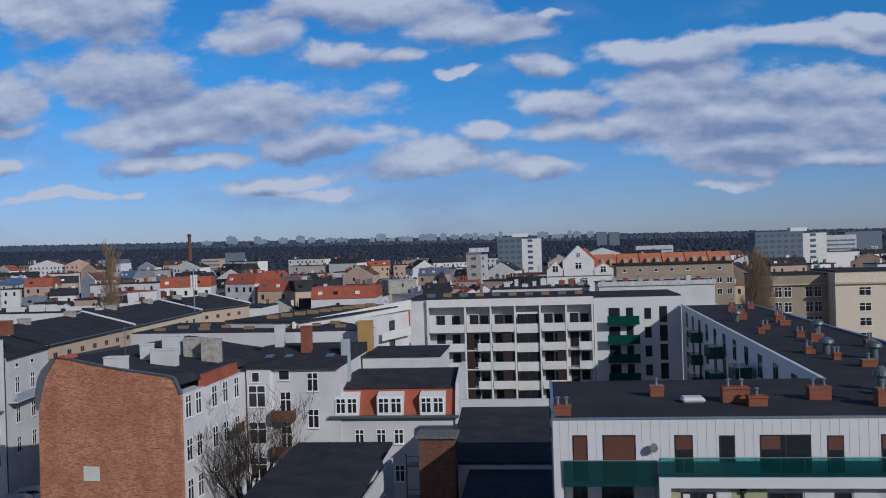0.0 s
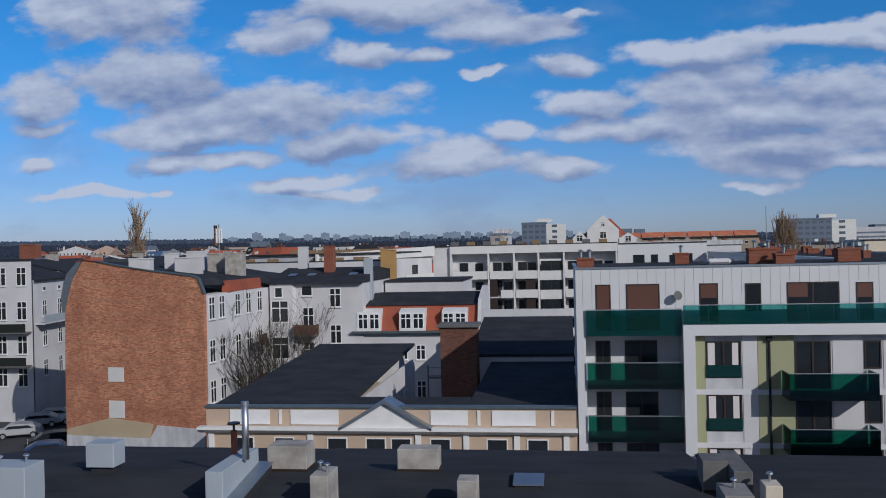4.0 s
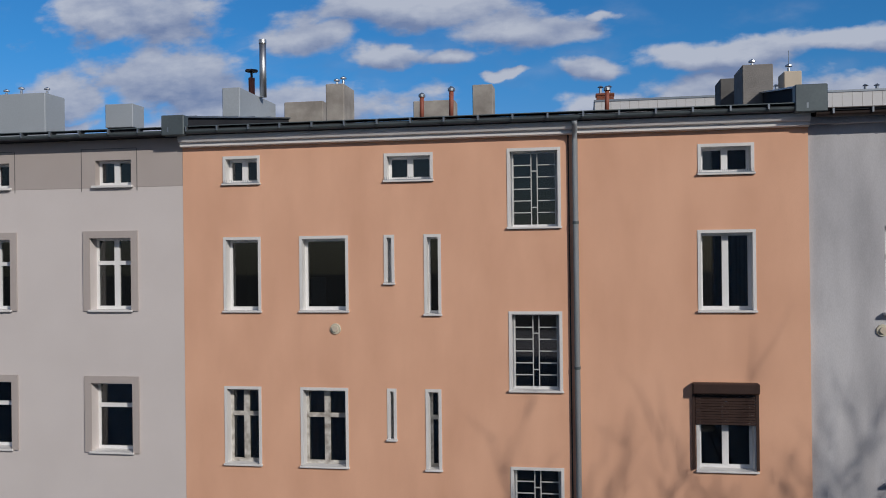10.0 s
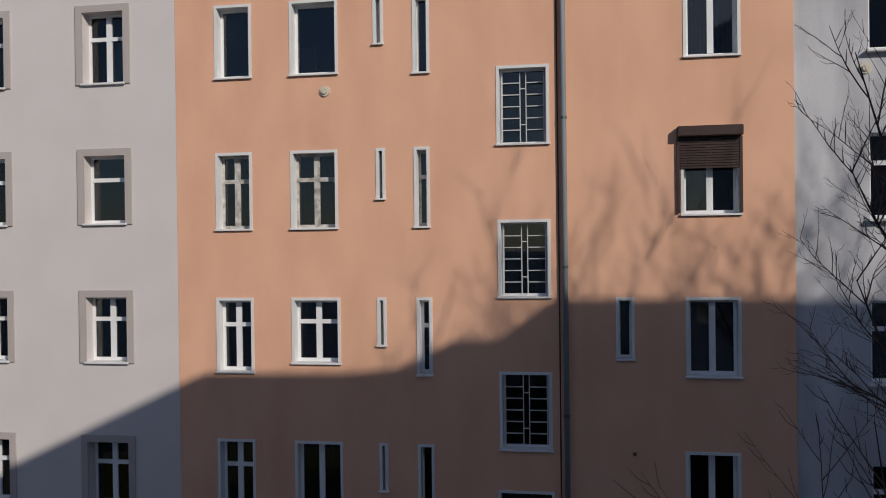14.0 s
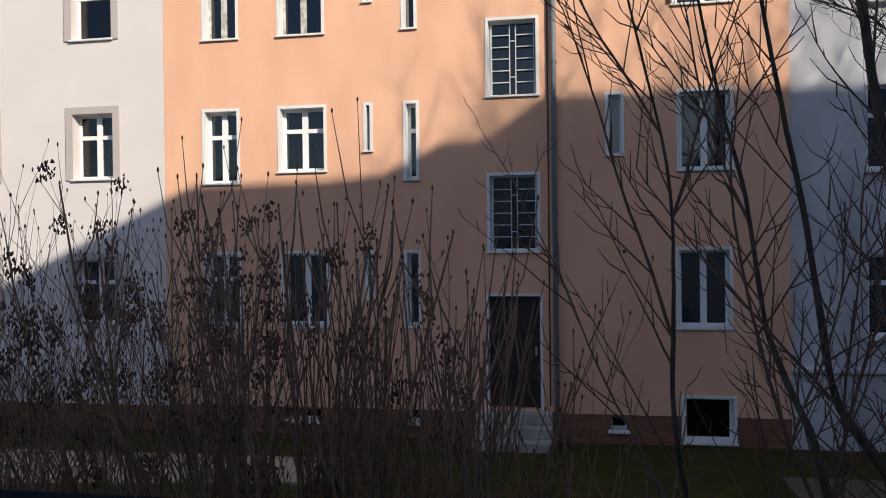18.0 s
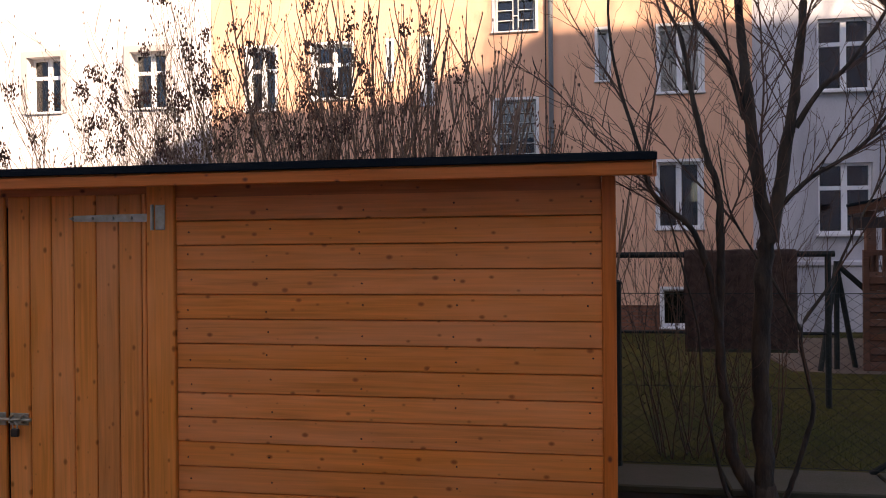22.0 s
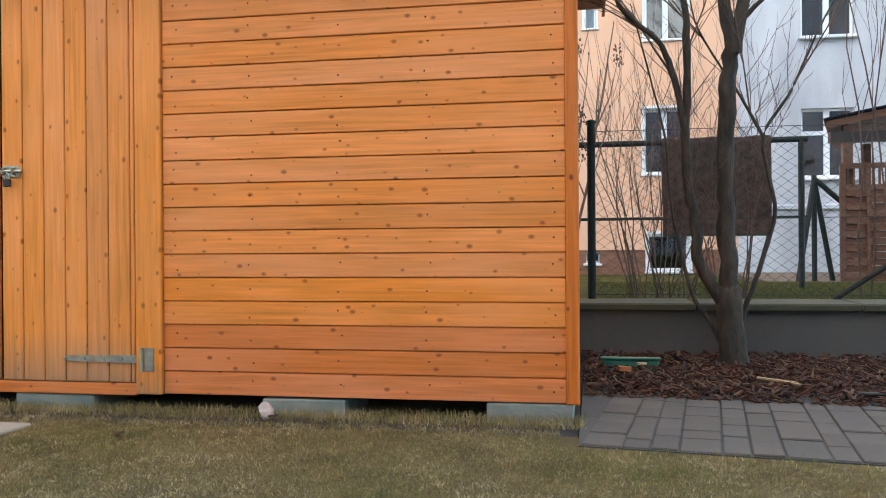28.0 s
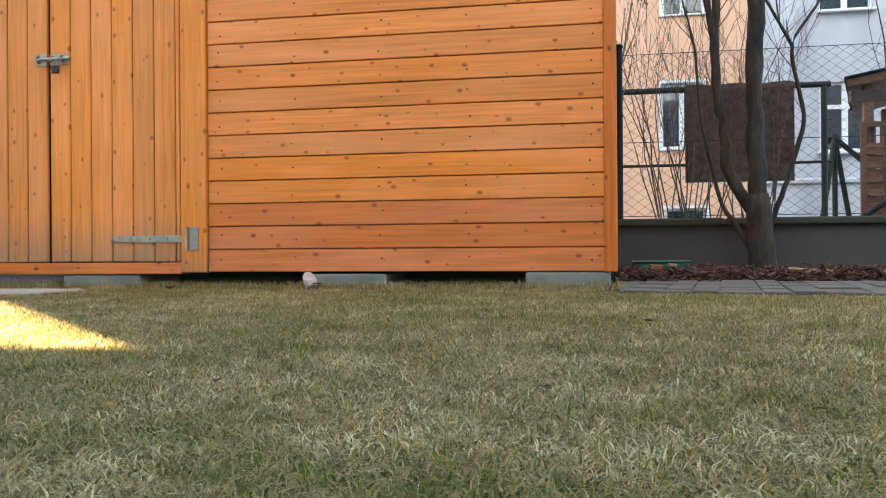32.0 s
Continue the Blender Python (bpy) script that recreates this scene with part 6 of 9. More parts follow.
def blades(name, n, x0, x1, y0, y1, zf, hmin, hmax, material, label, keep=None, lie=0.9, dense=False):
    if dense:  # thickest where the lawn is seen from close by
        d = 0.55 + 3.2 * rs.uniform(0, 1, n) ** 1.7
        x, y = 2.1 + rs.uniform(-1, 1, n) * (0.25 + 0.62 * d), -18.2 + d
    else:
        x, y = rs.uniform(x0, x1, n), rs.uniform(y0, y1, n)
    if keep is not None:
        k = keep(x, y)
        x, y = x[k], y[k]
        n = len(x)
    z = zf(x, y)
    h, a, w = rs.uniform(hmin, hmax, n), rs.uniform(0, math.tau, n), rs.uniform(0.0005, 0.0013, n)
    b, tilt = rs.uniform(0, math.tau, n), rs.uniform(min(0.1, lie - 0.9), lie, n) if lie < 1.4 else rs.uniform(0.75, lie, n)
    flatness = np.clip(1.05 - 0.6 * tilt, 0.14, 1)
    ux, uy = np.cos(a) * w, np.sin(a) * w
    mx, my, mz = x + np.cos(b) * h * 0.35 * tilt, y + np.sin(b) * h * 0.35 * tilt, z + h * (0.12 + 0.45 * flatness)
    tx, ty, tz = x + np.cos(b) * h * tilt, y + np.sin(b) * h * tilt, z + h * flatness
    v = np.stack([np.stack([x - ux, y - uy, z - 0.004], 1), np.stack([x + ux, y + uy, z - 0.004], 1), np.stack([mx + ux * 0.8, my + uy * 0.8, mz], 1), np.stack([mx - ux * 0.8, my - uy * 0.8, mz], 1), np.stack([tx, ty, tz], 1)], 1).reshape(-1, 3)
    i = np.arange(n)[:, None] * 5
    me = bpy.data.meshes.new(name)
    quads, tris = (i + np.array([0, 1, 2, 3])), (i + np.array([3, 2, 4]))
    loops = np.concatenate([quads, tris], 1).ravel()
    me.vertices.add(n * 5)
    me.vertices.foreach_set("co", v.ravel())
    me.loops.add(len(loops))
    me.loops.foreach_set("vertex_index", loops)
    me.polygons.add(n * 2)
    me.polygons.foreach_set("loop_start", np.stack([np.arange(n) * 7, np.arange(n) * 7 + 4], 1).ravel())
    me.update(calc_edges=True)
    me.materials.append(material)
    return tagged(new(name, me), label, "grass", kind="stuff")


flat = lambda x, y: np.zeros_like(x)


def lawn_side(x, y):
    """Clear of the paved path, the slab and the shed."""
    return ((y < -14.73 + EDGE * (x - 2.277)) | ((x < 2.2) & (y < -14.28))) & ~((x < -0.02) & (y > -14.98) & (y < -14.67))


blades("dry_grass", 330000, -1.6, 5.2, -17.75, -14.28, flat, 0.007, 0.026, M_blade, "short dry straw-coloured grass", lawn_side, 1.6, True)
blades("outer_dry_grass", 60000, -1.6, 5.2, -17.75, -14.28, flat, 0.009, 0.030, M_blade, "short dry straw-coloured grass", lawn_side, 1.5)
clump = [(rs.uniform(-1.2, 4.6), rs.uniform(-17.4, -14.6), rs.uniform(0.05, 0.28)) for _ in range(34)]
blades("green_grass_tufts", 150000, -1.6, 5.2, -17.75, -14.75, flat, 0.010, 0.030, M_bladeg, "greener tufts in the dry lawn", lambda x, y: np.max([np.exp(-((x - a) ** 2 + (y - b) ** 2) / (c * c)) for a, b, c in clump], 0) * 0.42 > rs.uniform(0, 1, len(x)), 1.0)
blades("shed_edge_grass", 9000, -1.3, 2.3, -14.42, -14.2, flat, 0.02, 0.055, M_blade, "longer dry grass along the shed foot", None, 1.2)
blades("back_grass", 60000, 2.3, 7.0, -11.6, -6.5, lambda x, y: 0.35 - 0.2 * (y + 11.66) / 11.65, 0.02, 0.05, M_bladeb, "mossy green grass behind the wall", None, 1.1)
bm = bmesh.new()
bmesh.ops.create_icosphere(bm, subdivisions=2, radius=0.033)
for v in bm.verts:
    v.co = Vector((v.co.x, v.co.y, v.co.z * 1.15)) * (1 + 0.55 * noise.noise(v.co * 30)) + Vector((0.93, -14.40, 0.04))
solid("small_stone", bm, M_pink, "small pale pinkish stone at the shed foot", "stone")
# curled leaves
rng = random.Random(6)
for x, y, sz in ((0.52, -14.88, 0.040), (2.31, -16.21, 0.012), (2.54, -16.56, 0.011), (1.79, -17.09, 0.009), (2.16, -17.07, 0.009), (2.42, -17.16, 0.006), (0.98, -14.44, 0.03)):
    bm = bmesh.new()
    turn, curl = rng.uniform(0, math.tau), rng.uniform(0.3, 0.7)
    grid = []
    for i in range(7):
        s = i / 6 * 2 - 1
        half = 0.55 * (1 - s * s) ** 0.8 + 0.02
        row = []
        for k in (-1, -0.5, 0, 0.5, 1):
            lx, ly = s, k * half
            lz = curl * (abs(k) * half) ** 1.2 + 0.35 * curl * s * s + rng.uniform(-0.05, 0.05)
            row.append(bm.verts.new((x + sz * (lx * math.cos(turn) - ly * math.sin(turn)), y + sz * (lx * math.sin(turn) + ly * math.cos(turn)), 0.022 + sz * lz)))
        grid.append(row)
    for a, b in zip(grid, grid[1:]):
        for k in range(4):
            bm.faces.new((a[k], a[k + 1], b[k + 1], b[k]))
    bmesh.ops.solidify(bm, geom=bm.faces[:], thickness=0.0008)
    solid("dead_leaf", bm, M_leaf, "curled brown dead leaf on the lawn", "leaf")

# ---- the town behind ----
M_pale = mat("off_white_render", (0.60, 0.59, 0.60), 0.92, (0.47, 0.455, 0.46), 0.35, 0.7, 30, 0.1, spec=0.2)
M_whitew = mat("white_clad_panel", (0.60, 0.60, 0.61), 0.6, (0.55, 0.55, 0.56), 0.4, 0.5, 30, 0.05)
M_whiteb = mat("white_balcony_panel", (0.66, 0.65, 0.63), 0.7, (0.56, 0.55, 0.53), 0.5, 0.6, 30, 0.05)
M_tanw = mat("tan_render", (0.50, 0.38, 0.28), 0.92, (0.43, 0.33, 0.25), 0.5, 0.6, 30, 0.15, spec=0.2)
M_creaml = mat("pale_cream_render", (0.60, 0.50, 0.38), 0.92, (0.52, 0.43, 0.33), 0.5, 0.6, 30, 0.15, spec=0.2)
M_beige = mat("beige_render", (0.46, 0.37, 0.25), 0.92, (0.36, 0.29, 0.2), 0.3, 0.7, 20, 0.1, spec=0.2)
M_olive = mat("olive_panel", (0.34, 0.34, 0.20), 0.8, (0.3, 0.3, 0.18), 0.5, 0.5, 30, 0.05)
M_gravel = mat("grey_roof_gravel", (0.030, 0.031, 0.035), 0.95, (0.048, 0.048, 0.052), 0.3, 0.8, 25, 0.3, spec=0.12)
M_tile_red = mat("red_clay_tile", (0.34, 0.085, 0.045), 0.85, (0.22, 0.06, 0.035), 0.6, 0.7, 12, 0.3)
M_tile_or = mat("orange_clay_tile", (0.48, 0.16, 0.08), 0.85, (0.32, 0.10, 0.06), 0.4, 0.7, 10, 0.3)
M_ochre = mat("ochre_chimney", (0.25, 0.165, 0.085), 0.9, (0.17, 0.115, 0.065), 1.0, 0.6, 30, 0.1)
M_ochre2 = mat("ochre_rendered_flue", (0.42, 0.25, 0.09), 0.9, (0.34, 0.20, 0.08), 0.8, 0.6, 30, 0.1)
M_roller = mat("brown_roller_blind", (0.105, 0.04, 0.025), 0.6, (0.085, 0.03, 0.02), 1.0, 0.5, 20, 0.05)
M_darkglass = mat("dark_far_glass", (0.015, 0.018, 0.022), 0.08, (0.03, 0.035, 0.04), 0.6, 0.8, 4, 0.0, spec=0.6)
M_greenglass = glass("green_balcony_glass", (0.42, 0.80, 0.79), 0.05)
gn, gl = M_greenglass.node_tree.nodes, M_greenglass.node_tree.links
gd, gm = gn.new("ShaderNodeBsdfDiffuse"), gn.new("ShaderNodeMixShader")
gd.inputs[0].default_value, gm.inputs[0].default_value = (0.02, 0.24, 0.19, 1), 0.10
gt = next(n for n in gn if n.type == "BSDF_TRANSPARENT")
gx = next(n for n in gn if n.type == "MIX_SHADER" and n != gm)
gl.new(gt.outputs[0], gm.inputs[1]), gl.new(gd.outputs[0], gm.inputs[2]), gl.new(gm.outputs[0], gx.inputs[1])
# same green glass, tinted darker for the shade behind the lower fronts
M_greenshade = glass("shade_darkened_green_glass", (0.10, 0.42, 0.34), 0.05)
M_greenpanel = mat("green_glass_panel", (0.006, 0.062, 0.046), 0.12, (0.004, 0.04, 0.03), 0.8, 0.7, 5, 0.0)
M_slabgrey = mat("blue_grey_block", (0.135, 0.17, 0.22), 0.9, (0.11, 0.14, 0.185), 0.1, 0.6, 2, 0.0)
M_slabwin = mat("dull_far_window", (0.075, 0.098, 0.135), 0.5, (0.06, 0.08, 0.11), 0.2, 0.6, 2, 0.0)
M_asph = mat("asphalt", (0.05, 0.05, 0.052), 0.9, (0.035, 0.035, 0.037), 0.4, 0.7, 30, 0.2)
M_brickwall = brick_mat("old_party_wall_brick", (0.60, 0.265, 0.15), (0.25, 0.095, 0.060), (0.44, 0.27, 0.18), 0.82, 0.3, 0.65, "XZ")
for nd in M_brickwall.node_tree.nodes:  # soot, repairs and salt show as blotches
    if nd.type == "TEX_NOISE" and nd.inputs["Scale"].default_value == 25.0:
        nd.inputs["Scale"].default_value, nd.inputs["Detail"].default_value, nd.inputs["Roughness"].default_value = 4.5, 9, 0.8
    if nd.type == "MATH" and nd.operation == "MULTIPLY_ADD":
        nd.inputs[1].default_value, nd.inputs[2].default_value = 1.9, 0.08
M_brickred = brick_mat("red_chimney_brick", (0.28, 0.085, 0.045), (0.20, 0.06, 0.035), (0.24, 0.2, 0.17))
M_brickold = brick_mat("sooty_stack_brick", (0.21, 0.082, 0.052), (0.085, 0.042, 0.033), (0.15, 0.12, 0.10))
M_car = [mat("car_paint_" + n, c, 0.25, None, 2, 0.1, 20, 0.0) for n, c in (("white", (0.6, 0.6, 0.6)), ("silver", (0.35, 0.36, 0.37)), ("black", (0.015, 0.015, 0.017)), ("blue", (0.03, 0.06, 0.14)))]
M_tyre = mat("tyre", (0.015, 0.015, 0.015), 0.9, None, 5, 0.2, 40, 0.0)


def slab(points, z0, z1):
    return prism(points, z0, z1, "z")


WIN = {}


def far_window(parent, p, q, s, z, w, h, frame_mat, glass_mat=None, bars="cross", sill=True, proud=0.03):
    """A window on a wall that runs from p to q (plan), s metres along it, sill at z."""
    d = Vector((q[0] - p[0], q[1] - p[1], 0)).normalized()
    key = (round(w, 2), round(h, 2), frame_mat.name, (glass_mat or M_darkglass).name, bars)
    if key not in WIN:
        f = 0.07
        cols = [(-w / 2 + f, -0.05), (0.05, w / 2 - f)] if bars in ("cross", "tee", "two") else [(-w / 2 + f, w / 2 - f)]
        tiers = [(f, h * 0.64), (h * 0.64 + 0.09, h - f)] if bars in ("cross", "tee") else [(f, h - f)]
        bm = wall_with_holes(-w / 2, w / 2, 0, h, -proud, 0.02, [(*c, *t) for c in cols for t in tiers])
        sl = boxes((-w / 2 - 0.06, w / 2 + 0.06, -proud - 0.09, 0.02, -0.08, -0.002))
        g = boxes((-w / 2 + f - 0.01, w / 2 - f + 0.01, -0.008, 0.012, f - 0.01, h - f + 0.01))
        WIN[key] = (mesh_of(bm, "window", frame_mat), mesh_of(g, "pane", glass_mat or M_darkglass), mesh_of(sl, "sill", frame_mat))
    fm, gm, sm = WIN[key]
    ob = new("window", fm)
    ob.parent = parent
    at = Vector((p[0], p[1], z)) + d * s
    ob.matrix_local = Matrix.Translation(at - origin_of(parent)) @ Matrix.Rotation(math.atan2(d.y, d.x), 4, "Z")
    pn = new("pane", gm)
    pn.parent = ob
    if sill:
        ws = new("sill", sm)
        ws.parent = ob
    return ob


def rows_of_windows(parent, p, q, ss, zs, w, h, frame_mat, glass_mat=None, bars="cross"):
    for z in zs:
        for s in ss:
            far_window(parent, p, q, s, z, w, h, frame_mat, glass_mat, bars)


def stack(parent, x, y, z0, z1, w, d, material, name="chimney", pots=0):
    c = part(name, bev(boxes((x - w / 2, x + w / 2, y - d / 2, y + d / 2, z0, z1), (x - w / 2 - 0.04, x + w / 2 + 0.04, y - d / 2 - 0.04, y + d / 2 + 0.04, z1 - 0.12, z1 - 0.02)), 0.01), material, parent)
    for k in range(pots):
        px = x + (k - (pots - 1) / 2) * w / max(1, pots)
        part("cowl", tube(bmesh.new(), [(px, y, z1 - 0.05), (px, y, z1 + 0.35), (px, y, z1 + 0.36), (px, y, z1 + 0.45)], [0.08, 0.08, 0.17, 0.05], 10), M_zinc, c)
    return c


# street and yards
STREET_Z = 3.0
solid("street", slab([(-80, 54), (-41.6, 52.3), (-42.2, 77.9), (-45.9, 72), (-55.6, 71.9), (-55.6, 68.6), (-80, 68.6)], -0.04, STREET_Z), M_asph, "asphalt street between the house rows", "road", "structure")
solid("yard", slab([(-80, 44), (-26, 44), (-28.0, 50.3), (-41.5, 52.0), (-80, 53.9)], -0.04, STREET_Z), M_asph, "asphalt parking yard below the brick wall", "yard", "structure")

# modern white block with green balconies
mb = thing("apartment_block", (15, 33, 0), "modern white apartment block with green glass balconies", "apartment block")
Y0 = 29.4
for dims in ((1.95, 7.349, Y0 + 1.6, 42, 0, 16.598), (7.35, 33, Y0, 42, 0, 16.598), (1.95, 33, Y0, 42, 16.6, 19.4)):
    part("wall", boxes(dims), M_cement if dims[0] == 7.35 else M_whitew, mb)
part("wall", boxes((2.43, 7.29, Y0 + 0.012, Y0 + 1.59, 16.142, 16.597)), M_whitew, mb)
part("roof", slab([(2.1, Y0 + 0.15), (33, Y0 + 0.15), (33, 41.9), (2.1, 41.9)], 19.401, 19.43), M_gravel, mb, "dark gravel roof")
part("roof_edge", boxes((1.90, 33, Y0 - 0.04, Y0 + 0.14, 19.4, 19.5), (1.90, 2.09, Y0 + 0.14, 42, 19.4, 19.5)), M_zinc, mb)
part("side_fin", boxes((1.95, 2.42, Y0, Y0 + 1.6, 0, 16.599)), M_whitew, mb)
part("frame_band", boxes((7.30, 33, Y0 - 0.5, Y0 - 0.002, 15.95, 16.5), (7.30, 7.88, Y0 - 0.5, Y0 - 0.002, 0, 15.949)), M_whitew, mb, "white projecting frame")
pm = mesh_of(boxes((0, 0.014, -0.006, 0, 0, 2.75)), "panel_joint", M_conc)
k = 0
while 2.3 + 0.47 * k < 33:
    piece("panel_joint", pm, mb, (2.3 + 0.47 * k, Y0 - 0.001, 16.62))
    k += 1
P, Q = (0, Y0), (40, Y0)
for x0, x1, z0, z1, g, bars in ((2.96, 3.74, 16.2, 18.6, M_roller, "none"), (4.52, 6.22, 16.2, 18.6, M_roller, "none"), (8.2, 9.13, 16.62, 18.58, None, "none"), (10.45, 11.24, 17.15, 18.55, None, "none"), (12.48, 15.0, 16.62, 18.57, None, "two"), (15.78, 16.6, 16.62, 18.52, None, "none"), (18.4, 20.9, 16.62, 18.57, None, "two"), (22, 22.8, 16.62, 18.57, None, "none")):
    wn = far_window(mb, P, Q, (x0 + x1) / 2, z0, x1 - x0, z1 - z0, M_door, g, bars, False, 0.02)
    if g is None and x0 != 10.45:
        part("roller_blind", boxes((x0 + 0.07, x1 - 0.07 if x0 < 12 or x0 > 15 else x0 + 1.0, Y0 - 0.016, Y0 - 0.009, z1 - 0.75, z1 - 0.07)), M_roller, mb, "half-drawn brown roller blind")
# left loggia column
for k in range(5):
    zt = 15.98 - 2.75 * k
    part("balcony_slab", boxes((2.43, 7.29, Y0 - 0.1, Y0 + 1.59, zt, zt + 0.16)), M_whitew, mb)
    part("balcony_glass", boxes((2.45, 7.28, Y0 - 0.14, Y0 - 0.105, zt - 0.06, zt + 1.28)), M_greenshade if k else M_greenglass, mb, "green glass balcony front")
    part("handrail", boxes((2.44, 7.29, Y0 - 0.15, Y0 - 0.095, zt + 1.285, zt + 1.33)), M_steel, mb)
    if k:
        for a, b in ((2.95, 3.75), (4.5, 6.2)):
            far_window(mb, (0, Y0 + 1.6), (40, Y0 + 1.6), (a + b) / 2, zt + 0.18, b - a, 2.1, M_door, None, "two", False)
# top terrace
part("terrace_glass", boxes((7.32, 33, Y0 - 0.47, Y0 - 0.44, 16.52, 17.48)), M_greenglass, mb, "green glass terrace railing")
part("terrace_rail", boxes((7.32, 33, Y0 - 0.48, Y0 - 0.43, 17.482, 17.52)), M_steel, mb)
for k in range(22):
    part("rail_post", boxes((7.35 + 1.2 * k, 7.39 + 1.2 * k, Y0 - 0.435, Y0 - 0.40, 16.5, 17.47)), M_steel, mb)
# lower storeys
for k in range(5):
    zb = 13.75 - 2.72 * k
    part("storey_band", boxes((7.89, 33, Y0 - 0.06, Y0 - 0.003, zb - 0.86, zb - 0.6)), M_whitew, mb)
    for x0, x1 in ((7.9, 8.42), (11.0, 12.75)):
        part("olive_panel", boxes((x0, x1, Y0 - 0.03, Y0 - 0.004, zb - 0.59, zb + 2.13)), M_olive, mb)
    for x0, x1 in ((10.25, 10.98), (14.6, 16.0), (17.0, 18.2)):
        part("grey_panel", boxes((x0, x1, Y0 - 0.025, Y0 - 0.004, zb - 0.59, zb + 2.13)), M_pale, mb)
    far_window(mb, P, Q, 9.32, zb, 1.74, 1.87, M_door, None, "two", False, 0.05)
    part("window_rail", boxes((8.45, 10.19, Y0 - 0.11, Y0 - 0.09, zb + 0.05, zb + 0.65)), M_greenglass, mb, "green glass window guard")
    part("curtain", boxes((8.55, 8.9, Y0 - 0.014, Y0 - 0.009, zb + 0.65, zb + 1.78), (9.75, 10.05, Y0 - 0.014, Y0 - 0.009, zb + 0.65, zb + 1.78)), M_greyl, mb)
    far_window(mb, P, Q, 13.65, zb - 0.55, 1.71, 2.4, M_door, None, "two", False, 0.05)
    far_window(mb, P, Q, 16.5, zb + 0.45, 0.8, 1.4, M_door, None, "none", False, 0.05)
    zt = zb - 0.9
    bal = part("balcony", boxes((12.15, 16.25, Y0 - 1.5, Y0 - 0.07, zt, zt + 0.15)), M_gravel, mb)
    part("balcony_glass", boxes((12.13, 16.27, Y0 - 1.54, Y0 - 1.51, zt, zt + 1.3), (12.13, 12.16, Y0 - 1.509, Y0 - 0.07, zt, zt + 1.3), (16.24, 16.27, Y0 - 1.509, Y0 - 0.07, zt, zt + 1.3)), M_greenshade, bal, "green glass balcony front")
    part("handrail", boxes((12.12, 16.28, Y0 - 1.55, Y0 - 1.50, zt + 1.301, zt + 1.34)), M_steel, bal)
part("drain_pipe", tube(bmesh.new(), [(11.55, Y0 - 0.1, 0), (11.55, Y0 - 0.1, 15.6)], 0.06, 8), M_gravel, mb)
part("pipe_head", bev(boxes((11.4, 11.7, Y0 - 0.22, Y0 - 0.06, 15.6, 15.85)), 0.03), M_gravel, mb)
dsh = part("satellite_dish", tube(bmesh.new(), [(7.0, Y0 - 0.1, 17.95), (7.05, Y0 - 0.25, 17.98), (7.1, Y0 - 0.35, 18.0)], [0.04, 0.14, 0.24], 16), M_concd, mb, "grey satellite dish")
for x, y, w, z1, pots in ((2.5, 30.6, 0.9, 20.0, 2), (8.2, 36, 0.8, 20.1, 1), (12.3, 34, 1.5, 20.3, 2), (13.2, 32.8, 1.0, 20.0, 1), (17.0, 34.5, 1.2, 20.2, 2), (20.0, 32.4, 1.4, 20.4, 2), (22.5, 35, 2.4, 20.4, 2), (26, 38, 1.2, 20.2, 1)):
    stack(mb, x, y, 19.43, z1, w, 0.7, M_brickred, "chimney", pots)
for x, y, z in ((19.9, 33.2, 20.4), (22.6, 36, 20.5)):
    part("roof_fan", tube(bmesh.new(), [(x, y, z), (x, y, z + 0.5), (x, y, z + 0.55), (x, y, z + 0.8), (x, y, z + 1.05)], [0.22, 0.22, 0.45, 0.42, 0.15], 14), M_gutter, mb, "zinc roof fan hood")
part("skylight", bev(boxes((9.3, 10.6, 33.5, 34.5, 19.43, 19.75)), 0.12), M_pale, mb)
part("aerial", tube(bmesh.new(), [(12.6, 34, 20.2), (12.6, 34, 22.6)], 0.02, 6), M_zinc, mb)
# its long wing
wg = thing("apartment_wing", (25, 76, 0), "long white wing of the apartment block", "apartment block")
part("wall", slab([(19.6, 42.1), (31, 42.1), (31, 110), (21.6, 110)], 0, 19.2), M_whitew, wg)
part("roof", slab([(19.8, 42.3), (30.8, 42.3), (30.8, 109.8), (21.8, 109.8)], 19.201, 19.25), M_gravel, wg)
part("roof_edge", slab([(19.5, 42.1), (19.79, 42.1), (21.79, 110), (21.5, 110)], 19.201, 19.42), M_whitew, wg)
part("roof_edge", boxes((30.81, 31.1, 42.1, 110, 19.2, 19.42)), M_zinc, wg)
rr = random.Random(2)
for k in range(17):
    x, y = rr.uniform(21.5, 30), 44 + 65 * k / 17
    stack(wg, x, y, 19.25, 19.75 + rr.random() * 0.3, rr.uniform(0.5, 1.2), 0.6, M_brickred, "chimney", rr.randint(0, 2))
for x, y in ((24, 55), (26.5, 52), (28, 70), (23.5, 84)):
    part("roof_fan", tube(bmesh.new(), [(x, y, 19.25), (x, y, 20.1), (x, y, 20.15), (x, y, 20.4), (x, y, 20.6)], [0.3, 0.3, 0.6, 0.55, 0.2], 14), M_gutter, wg, "zinc roof fan hood")
p, q = (21.6, 110), (19.6, 42.1)
for k in range(11):
    for j in range(5):
        far_window(wg, p, q, 5 + 5.6 * k, 16.6 - 2.75 * j, 1.6, 2.0, M_door, None, "two", False)
for k in (1, 3, 5, 7):
    for j in range(4):
        z = 16.2 - 2.75 * j
        x = 21.6 - 2.0 * (8 + 11 * k) / 68
        part("balcony", boxes((x - 1.4, x - 0.02, 110 - 8 - 7.5 * k - 3, 110 - 8 - 7.5 * k, z - 0.2, z + 1.05)), M_greenpanel, wg, "green glass balcony box")

